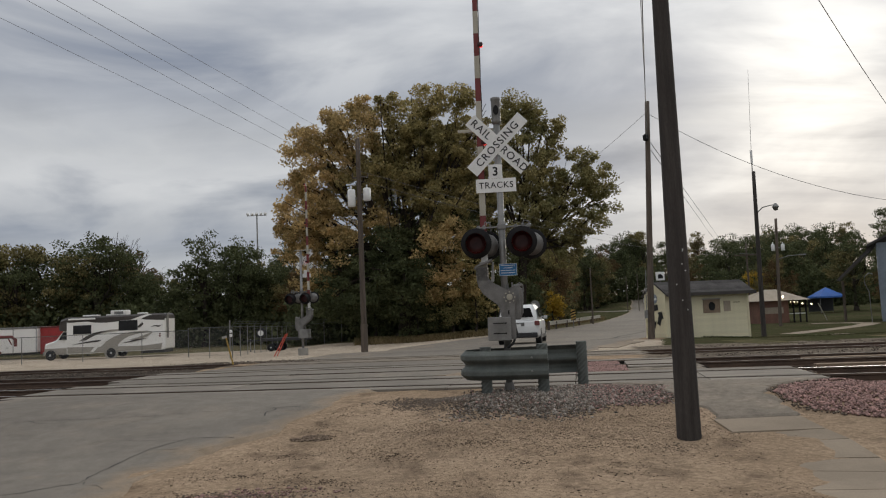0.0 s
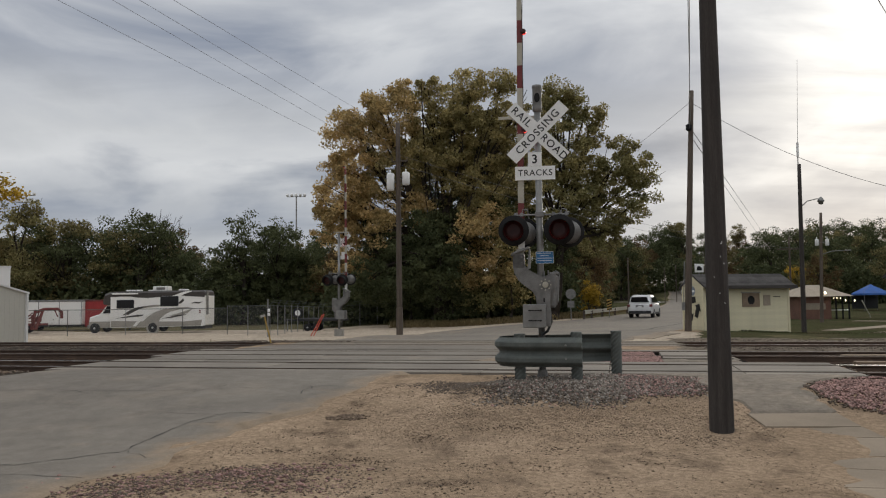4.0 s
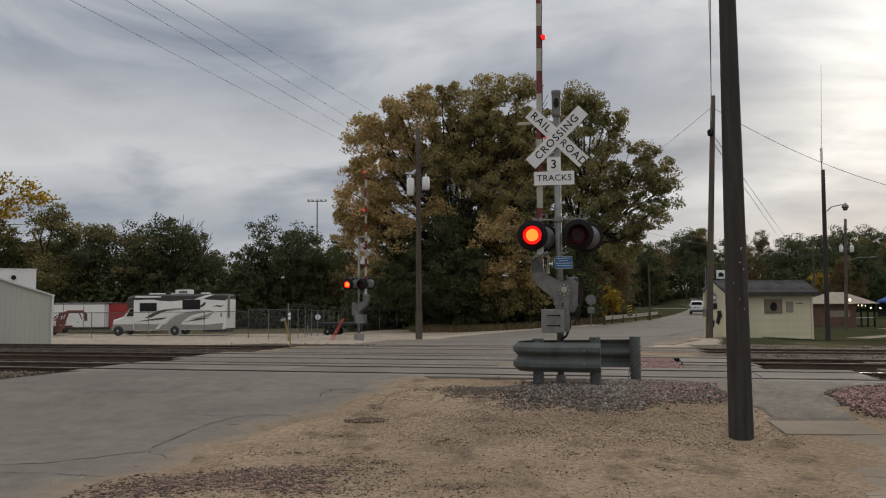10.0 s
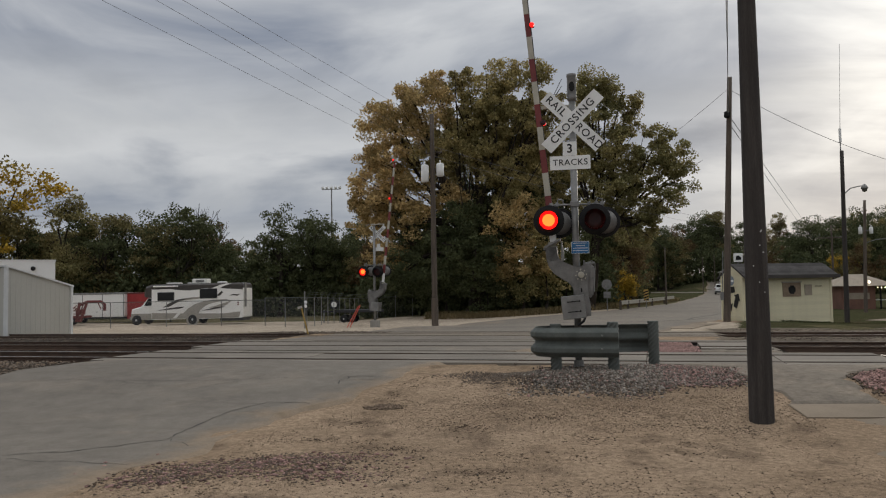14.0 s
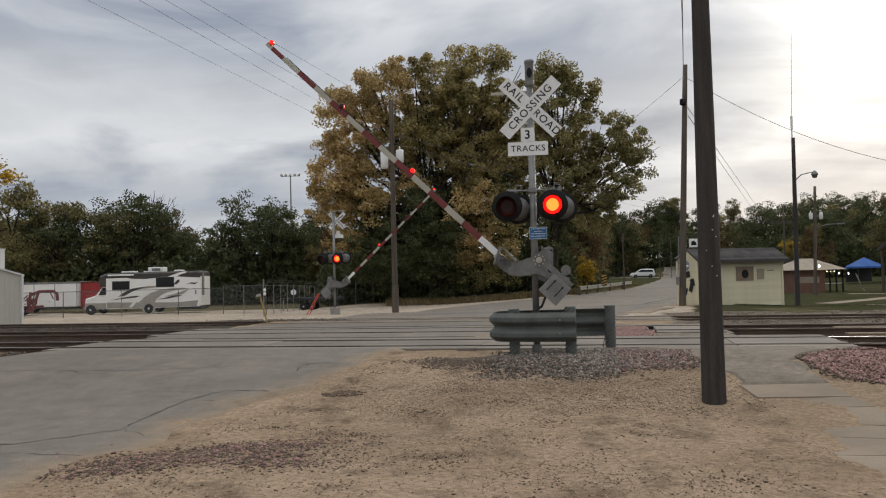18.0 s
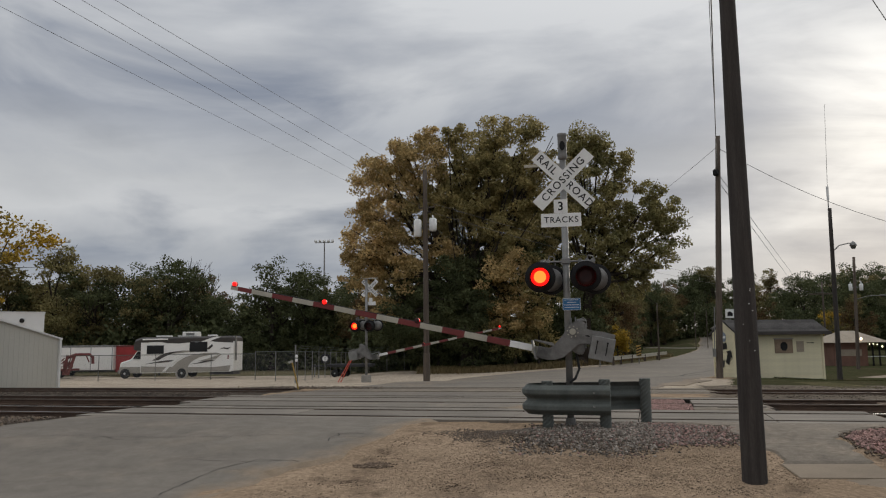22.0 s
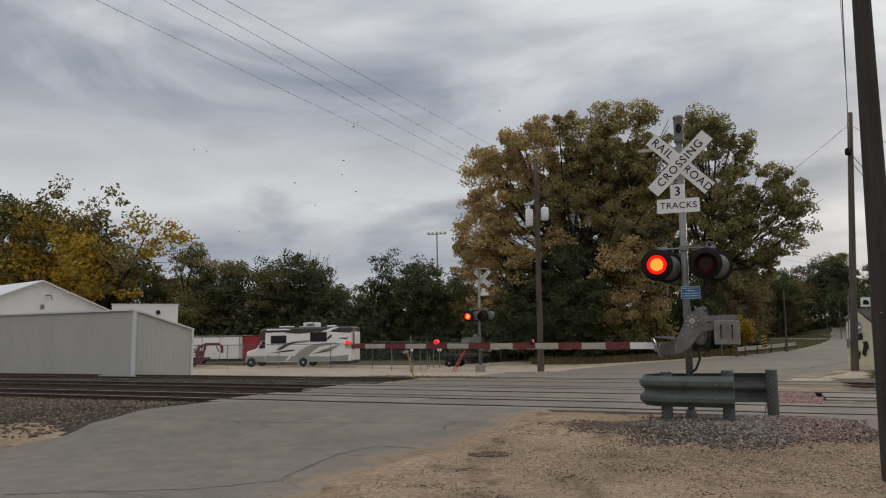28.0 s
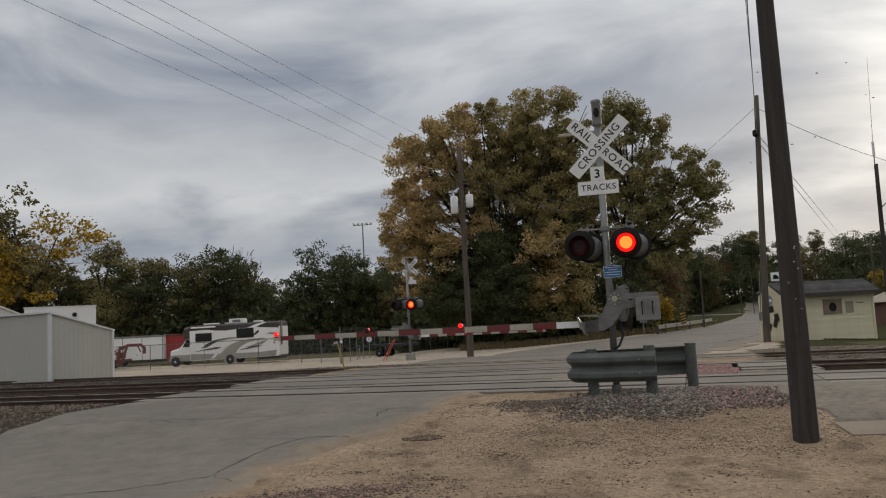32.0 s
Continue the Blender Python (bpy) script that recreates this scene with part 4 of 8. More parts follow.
def crossing_signal(m, far=False):
    s = thing("crossing_signal", "railroad crossing signal with crossbuck, red flashers and striped gate arm" if not far else "railroad crossing signal across the tracks with striped gate arm", "crossing signal", m, "crossing signals")
    top = 4.62
    part("mast", rod((0, 0, -0.3), (0, 0, top), 0.057, seg=18), M["galv"], s, "galvanized steel mast", smooth=True)
    bm = box(-0.19, 0.19, -0.17, 0.17, -0.35, 0.03 if not far else 0.30, 0.02)
    if not far:
        for i in range(5):
            rod((-0.15 + 0.075 * i, -0.15, 0.03), (-0.15 + 0.075 * i, -0.15, 0.07), 0.018, seg=6, bm=bm)
    rod((0, 0, 0.0), (0, 0, 0.16), 0.10, 0.075, bm=bm)
    part("mast_base", bm, M["alu"] if not far else M["concrete"], s)
    if not far:
        bell = part("bell", lathe([(0.05, 4.58), (0.085, 4.62), (0.078, 4.66), (0.078, 5.0), (0.086, 5.02), (0.083, 5.06), (0.03, 5.075)], 20), M["alu"], s, "grey electronic bell on the mast top", smooth=True)
        part("bell_mouth", plate([(0.048 * math.cos(a), 4.83 + 0.085 * math.sin(a)) for a in [math.pi * i / 8 for i in range(16)]], -0.086, -0.05), M["black"], bell)
    part("arm_guide", box(-0.68 if not far else -0.52, 0.06 if not far else 0.14, 0.055, 0.085, 4.50 if not far else 4.64, 4.55 if not far else 4.68, 0.004), M["whiteband"], s, "pale bar across the mast")
    if far:
        for face, y in ((-1, -0.082), (1, -0.074)):
            crossbuck(s, -0.145, 4.22, y, face, 0.98)
    else:
        crossbuck(s, 0.0, 4.23, -0.062, -1)
    k, xp, zq = (1.0, 0.0, 3.52) if not far else (0.70, -0.145, 3.525)
    plate1 = part("number_plate", box(xp - 0.175 * k, xp + 0.06 * k, -0.067, -0.062, zq + 0.12 * k, zq + 0.36 * k, 0.002), M["sign"], s, "white plate with the figure 3")
    part("lettering", text_mesh("3", 0.21 * k, bold=0.004), M["letter"], plate1, "black figure 3", pose(xp - 0.06 * k, -0.069, zq + 0.235 * k, 90))
    plate2 = part("tracks_plate", box(xp - 0.40 * k, xp + 0.285 * k, -0.066, -0.061, zq - 0.12 * k, zq + 0.117 * k, 0.002), M["sign"], s, "white plate lettered TRACKS")
    part("lettering", text_mesh("TRACKS", 0.15 * k, bold=0.001, space=1.1), M["letter"], plate2, "black letters TRACKS", pose(xp - 0.055 * k, -0.068, zq, 90))
    zl = 2.53
    bm = rod((-0.44, -0.02, 2.80), (0.50, -0.02, 2.80), 0.017, seg=10)
    for x in (-0.40, -0.30, 0.24, 0.36, 0.46):
        box(x - 0.028, x + 0.028, -0.055, 0.02, 2.775, 2.84, 0.008, bm)
    for x in (-0.30, 0.36):
        tube([(x, -0.02, 2.83), (x + 0.02, -0.03, 2.90), (x + 0.10, -0.03, 2.88), (x + 0.12, 0.0, 2.74)], 0.012, 6, bm)
    for x in (-0.38, 0.38):
        rod((x, -0.02, 2.82), (x, -0.02, zl + 0.1), 0.02, seg=8, bm=bm)
        rod((x - 0.04, -0.10, zl), (x + 0.12, 0.10, zl), 0.030, seg=10, bm=bm)
    box(-0.075, 0.075, -0.075, 0.065, 2.76, 2.85, 0.01, bm)
    part("crossarm", bm, M["galv"], s, "steel crossarm that carries the lights")
    for x in (-0.40, 0.37) if not far else (-0.32, 0.36):
        flasher(s, x - (0.04 if not far else 0.18), -0.13, zl, -1, -1 if x < 0 else 1)
        flasher(s, x + 0.13, 0.12, zl - 0.03, 1, -1 if x < 0 else 1)
    if not far:
        b = part("notice", box(-0.075, 0.225, -0.068, -0.064, 1.96, 2.165, 0.002), M["blue"], s, "small blue notice with pale lines of writing")
        bm = bmesh.new()
        for i, (p, q) in enumerate(((-0.045, 0.195), (0.0, 0.15), (-0.05, 0.20), (-0.045, 0.195))):
            box(p, q, -0.0705, -0.069, 2.131 - 0.042 * i, 2.139 - 0.042 * i, 0, bm)
        for o in ((-0.073, 0.223, 1.962, 1.967), (-0.073, 0.223, 2.158, 2.163), (-0.073, -0.068, 1.962, 2.163), (0.218, 0.223, 1.962, 2.163)):
            box(o[0], o[1], -0.0705, -0.069, o[2], o[3], 0, bm)
        part("notice_lines", bm, M["sign"], b, "pale bars of writing")
    zp = 1.595 if not far else 1.46
    bm = hull([(0.02, [(-0.09, zp - 0.30), (0.14, zp - 0.30), (0.15, zp + 0.13), (-0.09, zp + 0.13)]), (0.20, [(-0.10, zp - 0.40), (0.15, zp - 0.40), (0.16, zp + 0.20), (-0.10, zp + 0.20)]), (0.27, [(-0.10, zp - 0.36), (0.15, zp - 0.36), (0.16, zp + 0.17), (-0.10, zp + 0.17)]), (0.315, [(-0.07, zp - 0.05), (0.12, zp - 0.05), (0.12, zp + 0.12), (-0.07, zp + 0.12)])])
    bmesh.ops.bevel(bm, geom=bm.edges[:], offset=0.022, segments=2, affect="EDGES")
    gm = part("gate_mechanism", bm, M["alu"], s, "grey cast gate motor housing")
    bm = hull([(0.285, [(-0.085, zp - 0.30), (0.13, zp - 0.30), (0.13, zp + 0.12), (-0.085, zp + 0.12)]), (0.30, [(-0.06, zp - 0.27), (0.11, zp - 0.27), (0.11, zp + 0.09), (-0.06, zp + 0.09)])])
    part("service_cover", bm, M["galv"], gm, "bolted service cover")
    bm = rod((0.06, -0.08, zp + 0.12), (0.06, -0.08, zp + 0.235), 0.010, seg=6)
    rod((0.13, -0.05, zp + 0.15), (0.13, -0.05, zp + 0.25), 0.012, seg=6, bm=bm)
    box(0.15, 0.30, -0.06, 0.08, zp + 0.18, zp + 0.215, 0.008, bm)
    tube([(0.20, 0.0, zp + 0.21), (0.26, 0.0, zp + 0.24), (0.31, 0.0, zp + 0.20), (0.315, 0.0, zp + 0.08)], 0.010, 6, bm)
    part("cable_fitting", bm, M["galv"], gm, "bolts and cable on the housing")
    part("conduit", tube([(0.12, 0.02, zp - 0.30), (0.17, -0.02, zp - 0.62), (0.10, -0.05, zp - 0.78), (0.0, -0.05, zp - 0.85)], 0.022, 8), M["cable"], s, "bent black conduit")
    arm = gate_arm(s, (0.078, -0.16, zp))
    return s, arm


near_signal, near_arm = crossing_signal(pose(1.17, 13.37, 0.02, 0, 0, -5.7))
far_signal, far_arm = crossing_signal(pose(-6.0, 35.0, gzf(-6, 35) + 0.03, 0, 0, 180 - 5.7), True)

# ---- guardrail round the near signal ----


def sweep_beam(path, name, parent, material, z0, label="", tall=1.0):
    """A W-shaped steel beam along a plan path, standing on edge."""
    prof = ((-0.160, 0.0), (-0.152, 0.004), (-0.118, 0.066), (-0.105, 0.080), (-0.066, 0.080), (-0.052, 0.070), (-0.016, 0.008), (0.0, 0.0), (0.016, 0.008), (0.052, 0.070), (0.066, 0.080), (0.105, 0.080), (0.118, 0.066), (0.152, 0.004), (0.160, 0.0))
    bm = bmesh.new()
    layers = []
    for off in (0.0, 0.012):
        rows = []
        for k, p in enumerate(path):
            d = (Vector(path[min(k + 1, len(path) - 1)]) - Vector(path[max(k - 1, 0)])).normalized()
            nrm = Vector((d.y, -d.x))
            rows.append([bm.verts.new((p[0] + nrm.x * (q + off), p[1] + nrm.y * (q + off), z0 + h * tall)) for h, q in prof])
        layers.append(rows)
    for rows, flip in ((layers[0], 1), (layers[1], 0)):
        for a, b in zip(rows, rows[1:]):
            for i in range(len(prof) - 1):
                q = (a[i], b[i], b[i + 1], a[i + 1])
                bm.faces.new(q[::-1] if flip else q)
    for e in (0, -1):
        for i in range(len(prof) - 1):
            bm.faces.new((layers[0][e][i], layers[0][e][i + 1], layers[1][e][i + 1], layers[1][e][i]))
    for i in (0, len(prof) - 1):
        for k in range(len(path) - 1):
            bm.faces.new((layers[0][k][i], layers[0][k + 1][i], layers[1][k + 1][i], layers[1][k][i]))
    bmesh.ops.recalc_face_normals(bm, faces=bm.faces[:])
    return part(name, bm, material, parent, label)


def twisted_post(parent, x, y, z0, z1, r=0.08):
    """A round post with a rope-like spiral of ribs."""
    bm = bmesh.new()
    seg, n = 28, 70
    rows = []
    for k in range(n + 1):
        z = z0 + (z1 - z0) * k / n
        row = []
        for i in range(seg):
            t = 2 * math.pi * i / seg
            rr = r * (1 + 0.10 * math.sin(6 * t - z * 85))
            row.append(bm.verts.new((x + rr * math.cos(t), y + rr * math.sin(t), z)))
        rows.append(row)
    for a, b in zip(rows, rows[1:]):
        for i in range(seg):
            j = (i + 1) % seg
            bm.faces.new((a[i], a[j], b[j], b[i]))
    bm.faces.new(rows[-1])
    part("post", bm, M["guard"], parent, "steel post with spiral ribs", smooth=True)


def build_guard():
    g = thing("guardrail", "weathered steel guardrail bent round the signal mast on ribbed posts", "guardrail")
    z = 0.50
    front = [(1.77, 12.84)] + [(1.77 + (0.78 - 1.77) * t, 12.84 + 0.21 * t) for t in (0.25, 0.5, 0.75, 1.0)]
    curve = []
    for k in range(1, 12):
        a = radians(255 - 15 * k)
        curve.append((0.86 + 0.40 * math.cos(a), 13.45 + 0.40 * math.sin(a)))
    rear = [(0.95 + (2.62 - 0.95) * t, 13.84 + 0.20 * t) for t in (0.0, 0.33, 0.66, 1.0)]
    path = front + curve + rear
    sweep_beam(path[::-1], "w_beam", g, M["guard"], z, "bent W-beam", 1.52)
    for x, y, top in ((0.78, 13.19, 0.80), (1.70, 12.985, 0.83), (2.51, 13.86, 0.80)):
        twisted_post(g, x, y, -0.25, top, 0.088)
    for x, zz in ((1.50, 0.62), (1.50, 0.40)):
        part("bolt", rod((x, 12.77, zz), (x, 12.86, zz), 0.016, seg=8), M["galv"], g)


build_guard()

# ---- poles and wires ----


def pole(x, y, h, r0, r1, label, material, lean=(0, 0), z=None, bow=0.0):
    z0 = gzf(x, y) if z is None else z
    p = thing("utility_pole", label, "utility pole", pose(x, y, z0), "utility poles")
    pts = []
    for k in range(9):
        t = k / 8
        pts.append((lean[0] * t + bow * math.sin(math.pi * t), lean[1] * t, -0.4 * (1 - t) ** 8 + h * t))
    bm = bmesh.new()
    prev = None
    seg = 18
    for k, q in enumerate(pts):
        rr = r0 + (r1 - r0) * k / 8
        ring = [bm.verts.new((q[0] + rr * math.cos(2 * math.pi * i / seg), q[1] + rr * math.sin(2 * math.pi * i / seg), q[2])) for i in range(seg)]
        if prev:
            for i in range(seg):
                bm.faces.new((prev[i], prev[(i + 1) % seg], ring[(i + 1) % seg], ring[i]))
        prev = ring
    bm.faces.new(prev)
    part("shaft", bm, material, p, smooth=True)
    return p


def transformer(p, x, y, z, w=0.34, h=0.75):
    bm = lathe([(w * 0.42, -h / 2), (w * 0.5, -h / 2 + 0.04), (w * 0.5, h / 2 - 0.05), (w * 0.4, h / 2)], 14, at=(x, y, z))
    rod((x, y, z + h / 2), (x, y, z + h / 2 + 0.16), 0.04, 0.025, bm=bm, seg=8)
    part("transformer", bm, M["sign"], p, "pale grey transformer can", smooth=True)
    part("bracket", rod((0, 0, z), (x, y, z), 0.03), M["galv"], p)


near_pole = pole(3.19, 10.32, 9.4, 0.157, 0.078, "dark weathered wooden utility pole standing in the dirt", M["wood"], (0.02, 0.0), -0.36)
rnd = random.Random(5)
for i in range(7):
    a = rnd.uniform(4.2, 5.2)
    zz = rnd.uniform(1.55, 2.5)
    part("staple", rod((0.13 * math.cos(a), 0.13 * math.sin(a), zz), (0.150 * math.cos(a), 0.150 * math.sin(a), zz), 0.006, seg=6), M["sign"], near_pole, "shiny staple")
far_pole = pole(-3.36, 36.0, 9.95, 0.138, 0.10, "brown wooden utility pole with two transformer cans", M["wood2"], (0.0, 0.0))
transformer(far_pole, -0.36, -0.05, 7.15, 0.36, 0.8), transformer(far_pole, 0.36, -0.05, 7.3, 0.36, 0.6)
bm = rod((-0.3, 0, 8.1), (0.45, 0, 8.15), 0.035)
for x in (-0.28, 0.1, 0.42):
    rod((x, 0, 8.12), (x, 0, 8.32), 0.03, 0.02, bm=bm, seg=8)
part("crossarm", bm, M["wood2"], far_pole)
part("splice", box(-0.148, 0.148, -0.165, 0.15, -0.1, 1.3, 0.03), M["wood2"], far_pole, "stub that braces the foot of the pole")
pole2 = pole(9.27, 34.0, 10.5, 0.15, 0.10, "tall wooden utility pole beside the cream shed", M["wood2"], (0.50, 0.0))
part("insulator", lathe([(0.06, -0.15), (0.13, -0.1), (0.13, 0.1), (0.06, 0.15)], 12, at=(0.30, -0.12, 8.85)), M["black"], pole2)
bm = bmesh.new()
box(-0.24, -0.13, -0.2, -0.05, 0.9, 1.25, 0.01, bm), rod((-0.17, -0.14, 1.2), (-0.09, -0.14, 3.0), 0.02, bm=bm)
part("meter_box", bm, M["galv"], pole2, "meter box with conduit")
lamp_pole = pole(18.8, 45.0, 9.65, 0.14, 0.10, "dark utility pole with a street lamp on a short arm", M["wood"], (0.12, 0.0))
part("lamp_arm", tube([(0.1, 0, 7.15), (0.45, -0.1, 7.5), (0.9, -0.2, 7.6), (1.05, -0.22, 7.6)], 0.03, 8), M["galv"], lamp_pole)
part("lamp_head", lathe([(0.03, 0.26), (0.09, 0.20), (0.19, 0.05), (0.18, -0.01), (0.14, -0.03), (0.12, -0.15), (0.04, -0.18)], 14, at=(1.15, -0.24, 7.45)), M["galv"], lamp_pole, "grey barn-light street lamp", smooth=True)
mast_pole = thing("radio_mast", "thin whip antenna mast behind the shed", "antenna", pose(19.4, 46.5, gzf(19.4, 46.5)))
part("mast", rod((0, 0, -0.2), (0.1, 0, 10.9), 0.035, 0.03), M["galv"], mast_pole)
part("whip", rod((0.1, 0, 10.8), (0.30, 0, 16.2), 0.014, 0.007, seg=6), M["galv"], mast_pole)
part("coil", rod((0.1, 0, 10.4), (0.1, 0, 11.2), 0.07), M["sign"], mast_pole)
lawn_pole = pole(27.3, 62.0, 8.6, 0.14, 0.10, "grey wooden utility pole on the lawn with transformer cans", M["wood2"], (0.3, 0))
transformer(lawn_pole, -0.2, -0.2, 6.25, 0.27, 0.52), transformer(lawn_pole, 0.6, -0.2, 6.25, 0.27, 0.52)
part("lamp_arm", tube([(0.2, 0, 5.3), (1.0, -0.1, 5.55), (2.0, -0.2, 5.6)], 0.03, 6), M["galv"], lawn_pole), part("lamp_head", box(1.95, 2.4, -0.28, -0.12, 5.55, 5.65, 0.03), M["galv"], lawn_pole, "flat grey street lamp")
pole3 = pole(40.4, 100.0, 9.2, 0.13, 0.10, "distant wooden utility pole with a crossarm", M["wood2"])
part("crossarm", box(-1.6, 1.6, -0.06, 0.06, 7.6, 7.75, 0.01), M["wood2"], pole3)
for x, y, h in ((15.0, 75, 5.4), (36.9, 150, 6.8), (39.6, 152, 7.2), (50.5, 170, 8)):
    pole(x, y, h, 0.085, 0.06, "thin grey pole beside the far street", M["wood2"])


def wire(name, p0, p1, sag, r=0.009, label="thin black sagging overhead wire", end=None):
    pts = []
    for k in range(17):
        t = k / 16
        pts.append(tuple(a + (b - a) * t - (4 * sag * t * (1 - t) if i == 2 else 0) for i, (a, b) in enumerate(zip(p0, p1))))
    solo(name, tube(pts, r, 5), M["wirecol"], label, "wire", group="overhead wires", kind="")


# ---- trees ----


def leaf_quads(centres, size, rng, flat=0.0):
    n = len(centres)
    a = rng.normal(size=(n, 3))
    a /= np.linalg.norm(a, axis=1)[:, None]
    b = np.cross(a, rng.normal(size=(n, 3)))
    b /= np.linalg.norm(b, axis=1)[:, None] + 1e-9
    s = size * rng.uniform(0.6, 1.3, (n, 1))
    a, b = a * s, b * s * 0.7
    return np.stack([centres - a, centres - b * 0.9, centres + a, centres + b], 1)


def lobe_points(lobe, n, clump, per, rng):
    """Sprays of leaves over an uneven ellipsoid, thinner inside, with gaps between them."""
    cx, cy, cz, rx, ry, rz = lobe
    d = rng.normal(size=(n, 3))
    d /= np.linalg.norm(d, axis=1)[:, None]
    rad = rng.uniform(0.10, 1.0, (n, 1)) ** 0.5
    ph = rng.uniform(0, 6.28, 3)
    wob = 1 + 0.15 * np.sin(4 * d[:, :1] + ph[0]) * np.cos(3 * d[:, 2:] + ph[1]) + 0.10 * np.sin(7 * d[:, 2:] + 5 * d[:, :1] + ph[2])
    c = d * rad * wob * (rx, ry, rz) + (cx, cy, cz)
    size = clump * rng.uniform(0.55, 1.35, (n, 1))
    e = rng.normal(size=(n * per, 3))
    e /= np.linalg.norm(e, axis=1)[:, None]
    e *= rng.uniform(0, 1, (n * per, 1)) ** 0.42 * np.repeat(size, per, 0) * (1.1, 1.1, 0.72)
    e[:, 2] -= 0.22 * (e[:, 0] ** 2 + e[:, 1] ** 2) / clump
    return np.repeat(c, per, 0) + e


def limbs(bm, lobes, base, top, r, rng):
    """Boughs from the trunk's top to the lobes."""
    for lobe in lobes:
        q0 = np.array(base) + (np.array(top) - base) * rng.uniform(0.45, 1.0)
        q1 = np.array(lobe[:3])
        mid = (q0 + q1) / 2 + rng.normal(size=3) * 0.4
        mid[2] -= 0.1 * abs(q1[2] - q0[2])
        tube([tuple(q0), tuple((q0 + mid) / 2 + (0, 0, 0.1)), tuple(mid), tuple((mid + q1) / 2), tuple(q1)], r * 0.32, 6, bm, r * 0.08)
        for _ in range(3):
            e = q1 + rng.normal(size=3) * np.array(lobe[3:]) * 0.55
            tube([tuple(mid), tuple((mid + e) / 2 + (0, 0, 0.15)), tuple(e)], r * 0.12, 5, bm, r * 0.03)


def tree(name, label, base, trunk_top, r, groups, leaf, seed, clump=0.45, per=22, density=1.0, boughs=True):
    """groups: (part label, material, lobes in the tree's own space)."""
    rng = np.random.default_rng(seed)
    t = thing(name, label, "tree", pose(*base))
    bm = bmesh.new()
    tt = np.array(trunk_top, float)
    tube([(0, 0, -0.3), tuple(tt * 0.25 + (0.1, 0, 0)), tuple(tt * 0.6), tuple(tt)], r, 12, bm, r * 0.55)
    lathe([(r * 1.5, -0.3), (r * 1.25, 0.1), (r * 1.0, 0.7)], 12, bm)
    every = [l for _, _, ls in groups for l in ls]
    if boughs:
        limbs(bm, every, np.zeros(3), tt, r, rng)
    part("trunk", bm, M["bark"], t, "dark furrowed trunk and boughs", smooth=True)
    for lab, material, ls in groups:
        pts = []
        for l in ls:
            n = max(16, int(density * 2.6 * (l[3] * l[4] + l[3] * l[5] + l[4] * l[5])))
            pts.append(lobe_points(l, n, clump, per, rng))
        part("crown", quads("crown", leaf_quads(np.concatenate(pts), leaf, rng), material), material, t, lab)
    return t


def wild_tree(seed, h, w, materials, leaf=0.10, density=0.62):
    """A rounded tree of several lobes, for the wood's edge."""
    rng = np.random.default_rng(seed)
    lobes = []
    for k in range(9):
        a = rng.uniform(0, 2 * math.pi)
        rad = w * 0.30 * math.sqrt(rng.uniform(0, 1))
        z = h * rng.uniform(0.32, 0.84)
        s = w * rng.uniform(0.18, 0.30) * (1.1 - 0.45 * z / h)
        lobes.append((rad * math.cos(a), rad * math.sin(a), z, s, s, s * rng.uniform(0.7, 1.1)))
    lobes.append((0, 0, h * 0.82, w * 0.17, w * 0.17, h * 0.16))
    lobes.append((0, 0, h * 0.28, w * 0.33, w * 0.33, h * 0.22))
    cut = len(lobes) // 2
    groups = [("crown foliage", materials[0], lobes[:cut]), ("crown foliage", materials[1], lobes[cut:])]
    return tree("tree", "leafy tree at the edge of the wood, turning in autumn", (0, 0, 0), (0, 0, h * 0.55), 0.16 + 0.012 * h, groups, leaf, seed, clump=0.62, per=62, density=density)


